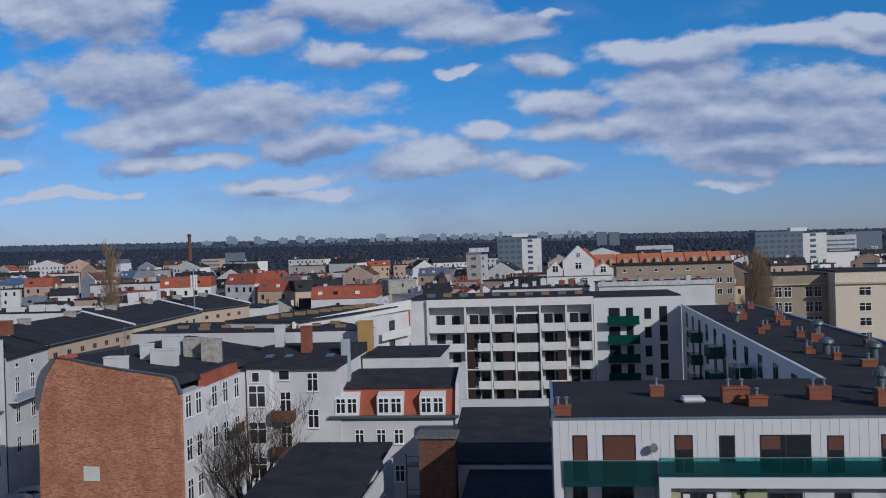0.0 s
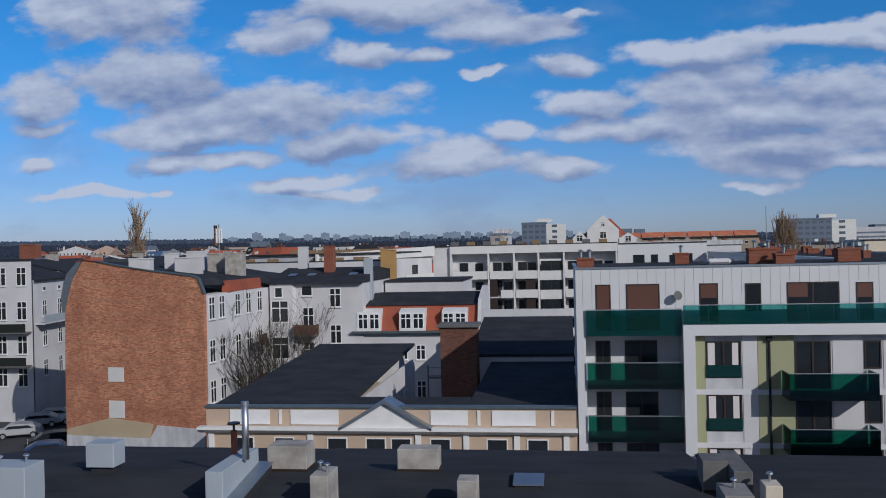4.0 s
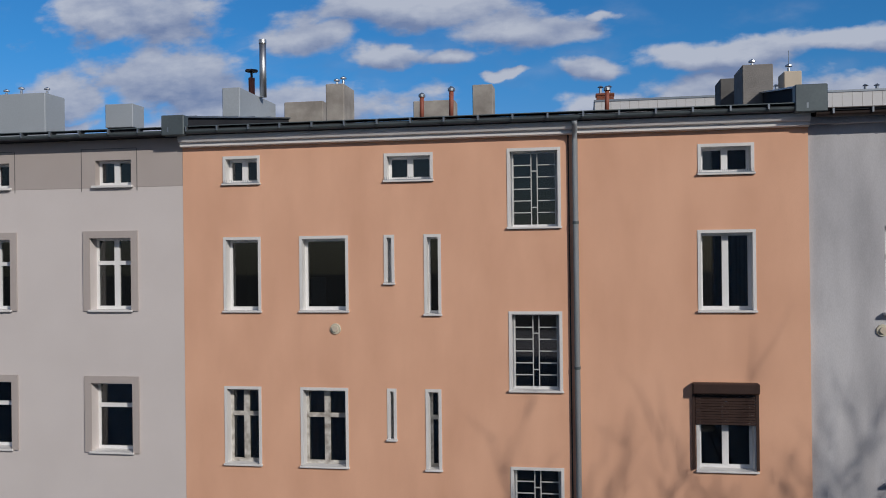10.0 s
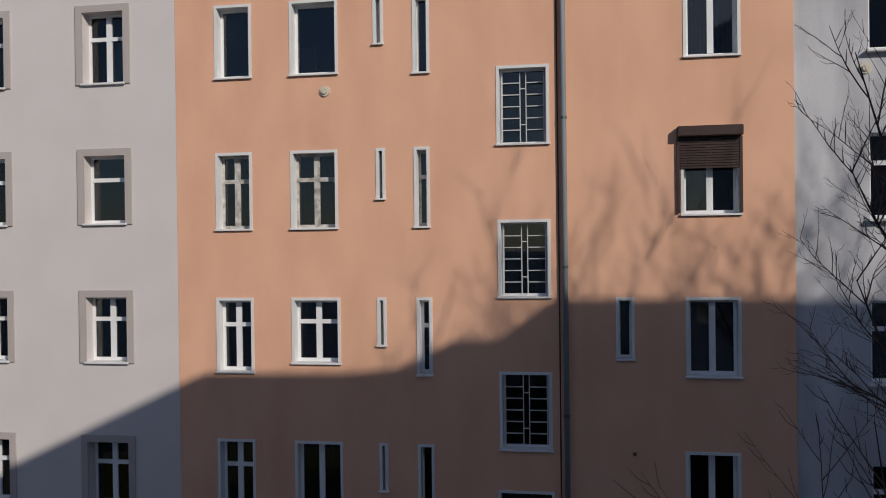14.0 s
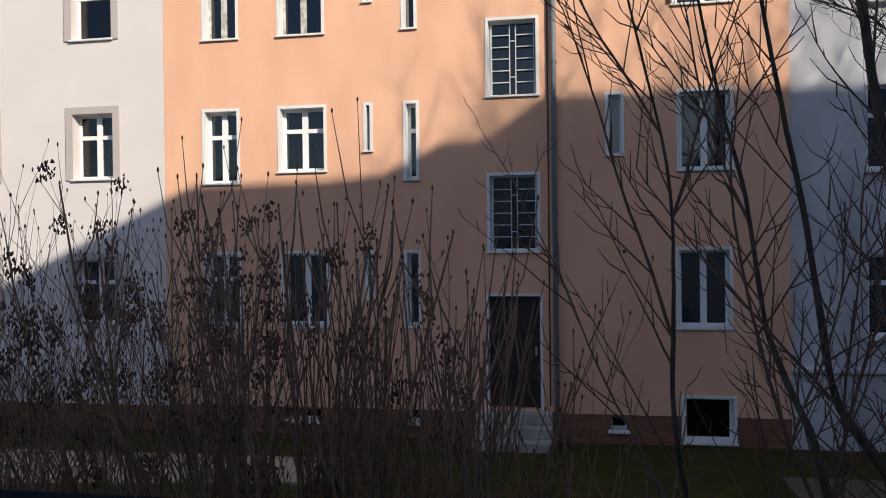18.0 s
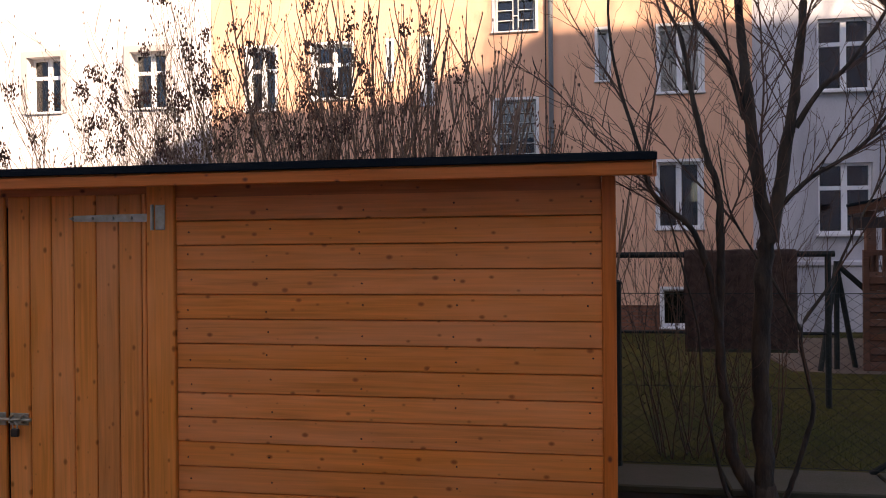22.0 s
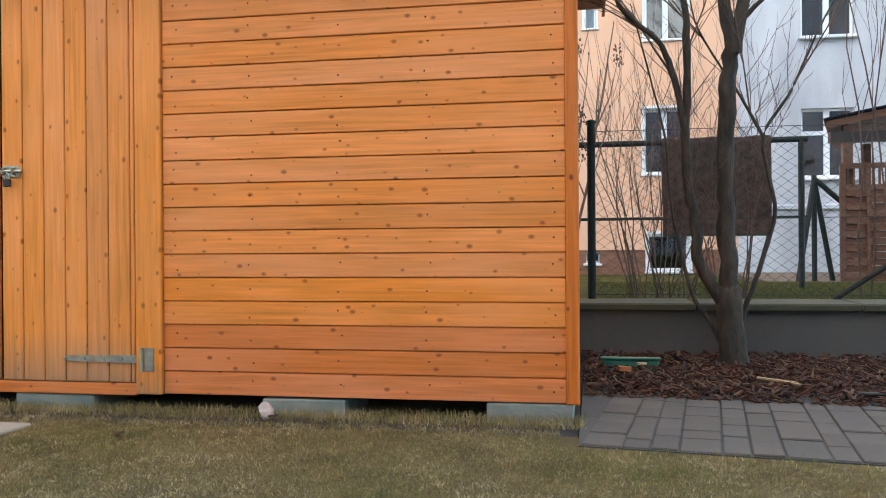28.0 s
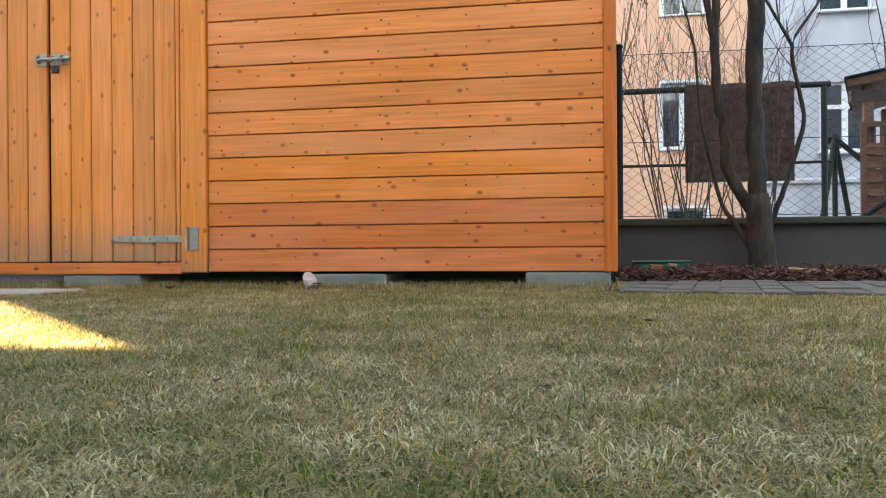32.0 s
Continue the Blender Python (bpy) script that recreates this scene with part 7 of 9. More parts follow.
# building with the pediment
pb = thing("pediment_house", (-8, 36, 0), "tan neoclassical house with a white pediment", "house")
part("wall", boxes((-18.6, 1.9, 29.5, 33.0, 0, 10.9)), M_tanw, pb)
part("side_wall", boxes((-18.6, -11.01, 33.001, 46, 0, 10.9)), M_tanw, pb)
part("side_wall", boxes((-4.08, 1.9, 33.001, 46, 0, 11.69)), M_pale, pb)
part("cornice", prism([(29.0, 10.95), (29.0, 11.1), (29.5, 11.1), (29.5, 10.7), (29.3, 10.75)], -18.95, 1.9, "x"), M_trim, pb)
part("attic_wall", boxes((-18.6, 1.9, 29.52, 30.0, 11.101, 12.1)), M_tanw, pb)
part("attic_cap", boxes((-18.7, 1.9, 29.4, 30.05, 12.101, 12.2)), M_gutter, pb)
for x0, x1 in ((-17.2, -14.9), (-13.7, -11.0), (-5.9, -3.9), (-2.6, -0.3)):
    part("attic_panel", boxes((x0, x1, 29.46, 29.519, 11.2, 12.0)), M_trim, pb, "white attic panel")
for x in (-14.3, -3.3, 0.6):
    part("attic_pier", boxes((x - 0.08, x + 0.08, 29.47, 29.519, 11.2, 12.0)), M_trim, pb)
part("pediment", prism([(-10.6, 11.101), (-6.1, 11.101), (-8.35, 12.42)], 29.2, 30.4, "y"), M_trim, pb, "white triangular pediment")
part("pediment_roof", prism([(-10.9, 11.12), (-8.35, 12.62), (-5.8, 11.12), (-5.8, 10.96), (-6.1, 11.1), (-8.35, 12.43), (-10.6, 11.1), (-10.9, 10.96)], 29.0, 30.6, "y"), M_zinc, pb)
for x in (-16.4, -14.1, -11.1, -8.95, -7.55, -5.4, -2.35, -0.2):
    far_window(pb, (0, 29.5), (40, 29.5), x, 8.5, 1.15, 2.0, M_trim, None, "none")
for x in (-18.3, -12.6, -6.6, -4.0, -1.3, 1.3):
    part("pilaster", boxes((x - 0.15, x + 0.15, 29.4, 29.499, 0, 10.69)), M_trim, pb)
part("wing_wall", slab([(-18.4, 46.01), (-11.2, 46.01), (-11.6, 52), (-17.5, 52)], 0, 12.6), M_pale, pb)
part("left_roof", prism([(30.06, 12.0), (52.2, 13.05), (52.2, 12.85), (30.06, 11.8)], -18.7, -10.8, "x"), M_felt, pb, "dark felt roof")
part("inner_wall", boxes((-11.0, -10.81, 31.0, 52.1, 0, 11.79)), M_pale, pb)
rows_of_windows(pb, (-10.8, 32), (-10.8, 52), (3, 6, 9.5, 13, 16), (8.6,), 0.9, 1.4, M_trim, None, "two")
part("mid_roof", prism([(30.06, 12.0), (33.0, 12.1), (33.0, 11.9), (30.06, 11.8)], -10.79, -4.1, "x"), M_felt, pb)
part("right_roof", prism([(30.06, 11.9), (46.5, 12.3), (46.5, 12.1), (30.06, 11.7)], -4.09, 1.9, "x"), M_felt, pb, "dark felt roof")
part("right_house_wall", boxes((-5.6, 1.9, 46.6, 58.5, 0, 12.7)), M_pale, pb)
part("right_house_roof", prism([(46.5, 12.85), (58.6, 14.6), (58.6, 14.4), (46.5, 12.65)], -5.7, 1.94, "x"), M_felt, pb, "sloping dark felt roof")
part("roof_step", boxes((-5.8, 1.9, 58.7, 59.2, 0, 15.2)), M_pale, pb)
stk = thing("brick_stack", (-6.2, 46, 0), "broad sooty brick chimney stack", "chimney stack")
part("shaft", boxes((-7.55, -4.95, 44.6, 46.4, 0, 15.0)), M_brickold, stk)
part("cap", bev(boxes((-7.75, -4.75, 44.4, 46.59, 15.001, 15.25)), 0.03), M_concd, stk)

# brick party wall house
A, B, C = Vector((-28.0, 50.4)), Vector((-41.4, 52.14)), Vector((-27.1, 63.5))
bh = thing("brick_gable_house", (-34, 58, 0), "tall tenement with a bare brick party wall", "house")
u = (B - A).normalized()
ang = math.atan2(u.y, u.x)
GABLE = Matrix.Translation(Vector((A.x, A.y, 0)) - Vector(bh.location)) @ Matrix.Rotation(ang, 4, "Z") @ Matrix.Diagonal((1, -1, 1, 1))


def on_gable(s, z, back=0.0):
    p = A + u * s + Vector((0, back))
    return Vector((p.x, p.y, z))


def gable_part(name, bm, material, label=""):
    """A part in the party wall's own plane: along it, behind it, up."""
    bmesh.ops.recalc_face_normals(bm, faces=bm.faces[:])
    for f in bm.faces:
        f.normal_flip()
    ob = new(name, mesh_of(bm, name, material))
    ob.parent = bh
    ob.matrix_local = GABLE
    return tagged(ob, label)


gable_part("brick_wall", prism([(0, 0), (-0.1, 17.4), (0.45, 18.65), (1.0, 18.85), (4.75, 19.3), (8, 19.8), (10.5, 20.25), (11.5, 20.35), (12.6, 18.7), (13.05, 17.2), (13.4, 15.9), (13.5, 10.6), (13.5, 0)], 0, 0.4, "y"), M_brickwall, "old orange-brown bare brick party wall")
gable_part("mansard_edge", prism([(11.55, 20.4), (12.1, 20.2), (13.05, 19.3), (13.45, 18.5), (13.75, 17.1), (13.65, 15.9), (13.41, 15.9), (13.06, 17.2), (12.61, 18.7)], -0.06, 9.0, "y"), M_zinc, "blue-grey sheet metal mansard edge")
gable_part("red_ridge", prism([(10.4, 20.27), (10.7, 20.62), (12.2, 20.25), (12.15, 20.18), (11.56, 20.42)], -0.1, 1.4, "y"), M_tile_red, "red clay ridge tiles")
gable_part("verge", prism([(-0.2, 17.4), (0.35, 18.75), (1.0, 18.97), (4.75, 19.42), (8, 19.92), (10.4, 20.36), (10.4, 20.27), (8, 19.81), (4.75, 19.31), (1.0, 18.86), (0.45, 18.66), (-0.1, 17.41)], -0.08, 0.3, "y"), M_gutter, "dark metal verge trim")
for z0, z1 in ((10.06, 11.27), (7.0, 8.45)):
    gable_part("blocked_window", boxes((7.65, 9.16, -0.05, 0.0, z0, z1)), M_whiteb, "white bricked-up window")
gable_part("render_patch", prism([(0.05, 0.0), (0.05, 6.3), (4.5, 6.5), (5.2, 5.4), (13.45, 5.4), (13.45, 0.0)], -0.06, 0.0, "y"), M_cement, "grey cement rendered foot of the wall")
gable_part("tan_patch", prism([(5.2, 5.41), (4.9, 6.6), (9.0, 7.0), (13.4, 5.9), (13.4, 5.41)], -0.05, 0.0, "y"), M_beige, "old beige plaster trace of a roof")
part("wall", slab([(-28.05, 50.81), (-27.1, 63.5), (-27.1, 76), (-42, 78), (-41.3, 52.55)], 0, 17.3), M_pale, bh, "pale rendered side walls")
rf = bmesh.new()
edge = [(0.2, 18.1), (0.5, 18.6), (1.0, 18.8), (4.75, 19.25), (8, 19.75), (10.5, 20.2), (11.5, 20.3)]
fr = [rf.verts.new(on_gable(s, z, 0.41)) for s, z in edge]
bk = [rf.verts.new(on_gable(s, z - 0.7, 25) + Vector((0.9, 0, 0))) for s, z in edge]
for k in range(len(edge) - 1):
    rf.faces.new((fr[k], fr[k + 1], bk[k + 1], bk[k]))
bmesh.ops.recalc_face_normals(rf, faces=rf.faces[:])
bmesh.ops.solidify(rf, geom=rf.faces[:], thickness=0.25)
part("roof", rf, M_felt, bh, "dark felt roof")
part("red_mansard", prism([(55.0, 17.32), (55.2, 18.3), (62.6, 18.3), (62.9, 17.32)], -28.3, -27.6, "x"), M_tile_red, bh, "strip of red clay tiles")
rows_of_windows(bh, (A.x - 0.02, A.y + 0.4), (C.x, C.y), (1.2, 3.0, 6.0, 8.2, 10.6), (15.2, 11.6, 8.2, 4.8), 1.0, 1.9, M_trim, None, "cross")
for x, y, w, z0, z1 in ((-34.0, 51.75, 1.8, 18.8, 20.45), (-34.3, 58.0, 1.0, 18.8, 20.8), (-32.0, 56.6, 2.3, 18.3, 20.45), (-34.3, 63.5, 1.9, 18.4, 21.0)):
    stack(bh, x, y, z0, z1, w, 0.9, M_pale)
for x, y, w in ((-31.8, 63.0, 2.1), (-29.6, 61.5, 1.7)):
    stack(bh, x, y, 17.6, 20.75, w, 1.0, M_conc)
part("aerial", tube(bmesh.new(), [(-33.2, 51.8, 20.4), (-33.2, 51.8, 23.0)], 0.025, 6), M_gutter, bh)
for k in range(4):
    part("aerial_rod", tube(bmesh.new(), [(-33.6 + 0.06 * k, 51.8, 21.7 + 0.3 * k), (-32.8 - 0.06 * k, 51.8, 21.7 + 0.3 * k)], 0.014, 5), M_gutter, bh)

# bay house and mansard house round the courtyard
yh = thing("courtyard_house", (-22, 68, 0), "pale tenement with a bay and iron balconies", "house")
part("wall", slab([(-27.05, 63.6), (-17.8, 63.6), (-17.8, 76), (-27.05, 76)], 0, 17.6), M_pale, yh)
part("bay", slab([(-26.9, 63.2), (-24.6, 63.2), (-24.4, 63.59), (-27.04, 63.59)], 0, 17.6), M_pale, yh)
part("roof", prism([(63.0, 17.65), (70, 19.0), (76.2, 18.6), (76.2, 17.6), (63.0, 17.6)], -27.3, -17.7, "x"), M_felt, yh, "dark felt roof")
P, Q = (-30, 63.59), (0, 63.59)
for x, z, w, h, b in ((-26.0, 16.3, 0.8, 1.0, "none"), (-25.9, 13.9, 1.7, 2.1, "cross"), (-25.9, 10.4, 1.7, 2.1, "cross"), (-25.9, 7.0, 1.7, 2.1, "cross"), (-23.3, 16.4, 1.1, 1.0, "none"), (-23.2, 13.0, 1.1, 2.3, "cross"), (-23.2, 9.7, 1.1, 2.3, "cross"), (-20.5, 15.3, 1.1, 1.8, "cross"), (-20.5, 11.8, 1.1, 1.8, "cross"), (-20.5, 8.2, 1.1, 1.8, "cross")):
    far_window(yh, P if x > -24.5 else (-30, 63.19), Q if x > -24.5 else (0, 63.19), x + 30, z, w, h, M_trim, None, b)
for z in (12.6, 9.2):
    bb = part("balcony", boxes((-24.3, -22.2, 62.4, 63.58, z, z + 0.15)), M_concd, yh)
    part("railing", boxes((-24.3, -22.2, 62.38, 62.42, z + 0.15, z + 1.1), (-24.3, -24.26, 62.42, 63.58, z + 0.15, z + 1.1), (-22.24, -22.2, 62.42, 63.58, z + 0.15, z + 1.1)), M_brickold, bb, "rusty iron railing")
for z in (12.2, 8.6):
    bb = part("balcony", boxes((-27.1, -26.2, 58.2, 60.4, z, z + 0.15)), M_concd, yh)
    part("railing", boxes((-26.24, -26.2, 58.2, 60.4, z + 0.15, z + 1.0)), M_brickold, bb, "rusty iron railing")
stack(yh, -22.2, 68, 18.2, 21.2, 1.0, 0.9, M_brickred)
stack(yh, -25.6, 70, 18.4, 21.2, 0.9, 0.9, M_pale)
for x in (-26, -24, -19.8):
    part("roof_window", prism([(66.0, 18.30), (66.9, 18.47), (66.9, 18.50), (66.0, 18.33)], x, x + 0.8, "x"), M_zinc, yh)

mh = thing("mansard_house", (-12.5, 68, 0), "pale house with red tiled mansard and white dormers", "house")
part("wall", boxes((-18.6, -6.55, 63.75, 72, 0, 12.75)), M_pale, mh)
part("eave", boxes((-18.9, -6.5, 63.2, 63.9, 12.751, 12.95)), M_gutter, mh)
part("mansard", prism([(63.85, 12.951), (64.9, 15.3), (72, 15.3), (72, 12.951)], -18.6, -6.9, "x"), M_tile_red, mh, "red clay tile mansard slope")
part("roof", prism([(64.7, 15.301), (69, 16.3), (72.2, 16.2), (72.2, 15.301)], -18.7, -6.85, "x"), M_felt, mh, "dark felt roof")
part("side_wall", prism([(63.5, 0), (63.5, 13.3), (64.7, 15.8), (69, 16.9), (72.2, 16.8), (72.2, 0)], -6.84, -6.5, "x"), M_pale, mh)
for x0, x1 in ((-18.4, -16.1), (-14.3, -11.8), (-10.2, -7.8)):
    d = part("dormer", prism([(63.55, 12.96), (63.55, 14.75), (65.5, 15.2), (65.5, 12.96)], x0, x1, "x"), M_trim, mh, "white dormer")
    w2 = (x1 - x0) / 2
    for s in (x0 + w2 * 0.52, x0 + w2 * 1.48):
        far_window(mh, (-30, 63.54), (0, 63.54), s + 30, 13.15, w2 * 0.82, 1.45, M_pvc, None, "tee", False)
for x, w in ((-18.3, 0.65), (-16.1, 0.9), (-14.0, 0.9), (-12.3, 0.9)):
    far_window(mh, (-30, 63.74), (0, 63.74), x + 30, 10.2, w, 1.4, M_pvc, None, "cross")
    far_window(mh, (-30, 63.74), (0, 63.74), x + 30, 6.6, w, 1.6, M_pvc, None, "cross")
part("gable_flue", bev(boxes((-18.35, -17.55, 66.5, 67.3, 14, 19.9)), 0.03), M_bluegrey, mh, "zinc-clad flue")
fe = thing("fire_stair", (-9.4, 60.5, 0), "steel fire stair in the courtyard", "stair")
for z in (3.0, 6.0, 9.0):
    part("landing", boxes((-11.0, -8.0, 59.8, 61.2, z, z + 0.12)), M_gutter, fe)
    part("handrail", boxes((-11.0, -8.0, 59.78, 59.82, z + 0.95, z + 1.0)), M_gutter, fe)
for x in (-11.0, -8.0):
    part("post", boxes((x - 0.06, x + 0.06, 59.75, 59.87, 0, 10.2)), M_gutter, fe)

fb2 = thing("flat_roofed_house", (-13, 76, 0), "plain grey flat-roofed house", "house")
part("wall", boxes((-17.6, -9.3, 73, 82, 0, 17.2)), M_pale, fb2)
part("roof", boxes((-17.7, -9.2, 72.9, 82.1, 17.201, 17.4)), M_felt, fb2)
stack(fb2, -18.35, 78.6, 14, 20.7, 1.6, 1.2, M_ochre2)

# long pale slab with ochre vents
ls = thing("long_flat_house", (-35, 88, 0), "long pale flat-roofed house with ochre roof vents", "house")
part("wall", slab([(-27, 80), (-18.4, 80.4), (-18.2, 84), (-27, 96), (-48, 96), (-48, 82)], 0, 19.4), M_pale, ls)
part("roof", slab([(-27, 80.1), (-18.6, 80.6), (-18.4, 83.8), (-27, 95.8), (-47.9, 95.8), (-47.9, 82.1)], 19.401, 19.5), M_felt, ls)
for k in range(14):
    part("roof_vent", boxes((-46 + 1.9 * k, -44.8 + 1.9 * k, 84 + (k % 3) * 2.5, 84.7 + (k % 3) * 2.5, 19.5, 19.85)), M_ochre, ls)

# white balcony complex
cx = thing("balcony_complex", (-4, 116, 0), "white long-balconied apartment slab", "apartment block")
part("wall", boxes((-15.6, 9.0, 111.6, 124, 0, 20.9)), M_pale, cx)
part("roof", boxes((-18.5, 9.0, 110.2, 124.2, 20.901, 21.05)), M_gravel, cx)
part("end_wall", boxes((-18.2, -15.601, 110.4, 124, 0, 20.9)), M_pale, cx)
for x in (-15.6, -10.0, -6.2, -2.6, 1.1, 4.9, 8.7):
    part("fin", boxes((x, x + 0.25, 109.9, 111.59, 0, 20.7)), M_whiteb, cx)
part("parapet", boxes((-15.6, 9.0, 109.85, 111.59, 19.75, 20.899)), M_whiteb, cx)
for j in range(7):
    z = 16.2 - 2.82 * j
    for i, (x0, x1) in enumerate(((-15.3, -10.05), (-9.7, -6.25), (-5.9, -2.65), (-2.3, 1.05), (1.4, 4.85), (5.2, 8.65))):
        lo = x0 + (1.6 if (i + 1) % 2 == 0 and j > 0 else 0)
        if i == 3:
            part("infill_wall", boxes((x0, x1, 110.2, 110.4, z - 0.2, z + 0.85), (x0, x1, 110.2, 110.4, z + 2.3, z + 2.6)), M_whiteb, cx)
            far_window(cx, (-40, 110.39), (40, 110.39), (x0 + x1) / 2 + 40, z + 0.85, x1 - x0 - 0.3, 1.45, M_door, None, "two", False)
            continue
        part("balcony_front", boxes((lo, x1, 109.8, 109.95, z - 0.25, z + 0.95)), M_whiteb, cx)
        part("balcony_floor", boxes((x0, x1, 109.96, 111.59, z - 0.25, z - 0.05)), M_pale, cx)
        far_window(cx, (-40, 111.59), (40, 111.59), x0 + (x1 - x0) * 0.3 + 40, z, 1.3, 2.2, M_door, None, "two", False)
        far_window(cx, (-40, 111.59), (40, 111.59), x0 + (x1 - x0) * 0.74 + 40, z + 0.5, 1.2, 1.6, M_door, None, "none", False)
for x in (-10.0, -4.4, 3.6):
    part("dark_strip", boxes((x, x + 1.4, 110.0, 110.2, 0, 15.9)), M_door, cx, "dark timber strip")
for k in range(10):
    part("roof_vent", boxes((-16 + 2.5 * k, -14.8 + 2.5 * k, 114, 114.8, 21.05, 21.6)), M_ochre if k % 2 else M_concd, cx)
# angled wing of it
p, q = Vector((-18.4, 110.0)), Vector((-27.6, 84.0))
aw = thing("balcony_wing", (-26, 97, 0), "white long-balconied wing standing askew", "apartment block")
part("wall", slab([(-18.4, 110.1), (-27.6, 84.0), (-38, 87), (-30, 112)], 0, 20.2), M_pale, aw)
part("roof", slab([(-18.0, 110.1), (-27.3, 83.7), (-38, 86.7), (-30, 112)], 20.201, 20.4), M_gravel, aw)
bm = slab([(-17.9, 110.0), (-28.2, 83.6), (-28.4, 83.6), (-18.1, 110.0)], 19.3, 20.3)
for v in bm.verts:  # the parapet steps up towards the corner
    if v.co.y > 100:
        v.co.z += 0.75 if v.co.z > 20 else 0.3
part("parapet", bm, M_whiteb, aw)
for j in range(5):
    for s in (2.5, 8.5, 14.5, 20.5):
        far_window(aw, (q.x, q.y), (p.x, p.y), s + 2, 16.6 - 2.82 * j, 1.6, 1.8, M_door, None, "two", False)
    part("balcony_front", slab([(-17.9 - 0.0, 109.0), (-20.6, 101.0), (-20.8, 101.0), (-18.1, 109.0)], 15.9 - 2.82 * j, 17.1 - 2.82 * j), M_whiteb, aw)
for k in range(9):
    part("roof_vent", boxes((-33 + 1.1 * k, -31.6 + 1.1 * k, 88 + 2.3 * k, 88.8 + 2.3 * k, 20.4, 20.85)), M_ochre, aw)
# second white block with green balconies
wb = thing("white_corner_block", (15, 116, 0), "white apartment block with green glass balconies", "apartment block")
part("wall", boxes((9.05, 21.55, 110.3, 124, 0, 20.7)), M_whitew, wb)
part("roof", boxes((9.05, 21.6, 110.2, 124.1, 20.701, 20.85)), M_gravel, wb)
for j in range(6):
    z = 16.9 - 2.75 * j
    bb = part("balcony", boxes((10.9, 15.4, 108.9, 110.29, z - 0.2, z - 0.05)), M_gravel, wb)
    part("balcony_glass", boxes((10.88, 15.42, 108.85, 108.89, z - 0.2, z + 1.1)), M_greenpanel, bb, "green glass balcony front")
    for x, w, h in ((12.0, 1.6, 2.2), (14.2, 1.0, 2.2), (16.8, 0.95, 1.6), (19.0, 1.1, 2.3)):
        far_window(wb, (0, 110.29), (40, 110.29), x, z + (0.5 if h < 2 else 0), w, h, M_door, None, "none", False)

# house row along the street: one eaves line, dark felt roofs, low attic windows under the eaves
row = [(-57.4, 79.75), (-58.7, 103.8), (-60.4, 133.0), (-56.5, 148.0)]
for k, (m, nm, z1) in enumerate(((M_tanw, "tan", 18.5), (M_creaml, "pale cream", 18.5), (M_tanw, "tan", 18.6))):
    (xa, ya), (xb, yb) = row[k], row[k + 1]
    h = thing("street_house", ((xa + xb) / 2, (ya + yb) / 2, 0), "%s tenement with a dark felt roof" % nm, "house", "houses along the street")
    part("wall", slab([(xa, ya + 0.02), (xb, yb), (xb - 13, yb + 3), (xa - 13, ya + 3)], 0, z1), m, h)
    rf = bmesh.new()
    lo = [rf.verts.new(p) for p in ((xa + 0.35, ya, z1 + 0.02), (xb + 0.35, yb, z1 + 0.02))]
    hi = [rf.verts.new(p) for p in ((xa - 9, ya + 2, z1 + 2.0), (xb - 9, yb + 2, z1 + 2.0))]
    bk = [rf.verts.new(p) for p in ((xa - 13.3, ya + 3, z1 + 0.4), (xb - 13.3, yb + 3, z1 + 0.4))]
    rf.faces.new((lo[0], lo[1], hi[1], hi[0])), rf.faces.new((hi[0], hi[1], bk[1], bk[0]))
    bmesh.ops.recalc_face_normals(rf, faces=rf.faces[:])
    bmesh.ops.solidify(rf, geom=rf.faces[:], thickness=0.18)
    part("roof", rf, M_felt, h, "dark felt roof")
    fw = bmesh.new()  # firewall between two roofs
    tube(fw, [(xb + 0.3, yb, z1 + 0.2), (xb - 9, yb + 2, z1 + 2.2), (xb - 13, yb + 3, z1 + 0.6)], 0.22, 4)
    part("firewall", fw, M_pale, h, "pale firewall capping")
    part("gutter", tube(bmesh.new(), [(xa + 0.4, ya, z1 - 0.02), (xb + 0.4, yb, z1 - 0.02)], 0.11, 6), M_gutter, h)
    ln = math.hypot(xb - xa, yb - ya)
    for j in range(int(ln / 3.4)):
        far_window(h, (xa + 0.01, ya), (xb + 0.01, yb), 1.7 + 3.4 * j, z1 - 1.75, 0.95, 0.65, M_concd, None, "two", False)
        far_window(h, (xa + 0.01, ya), (xb + 0.01, yb), 1.7 + 3.4 * j, z1 - 5.2, 1.1, 1.8, M_trim, None, "cross")
    for j in range(2):
        f = (j + 0.6) / 2
        stack(h, xa + (xb - xa) * f - 8.5, ya + (yb - ya) * f + 2, z1 + 1.3, z1 + 2.6, 1.5, 0.8, M_conc)
cor = thing("corner_tenement", (-66, 72, 0), "white corner tenement with iron balconies", "house", "houses along the street")
part("wall", slab([(-82, 68.7), (-55.6, 68.7), (-57.2, 70.6), (-69, 77), (-82, 84)], 0, 20.45), M_pale, cor)
part("roof", slab([(-82.2, 68.5), (-55.4, 68.5), (-57.2, 70.8), (-69, 77.2), (-82.2, 84.1)], 20.451, 20.6), M_felt, cor)
rows_of_windows(cor, (-82, 68.7), (-55.6, 68.7), (14.4, 17.0, 20.0, 22.8, 25.2), (17.7, 14.0, 10.3, 6.8), 1.15, 2.0, M_trim)
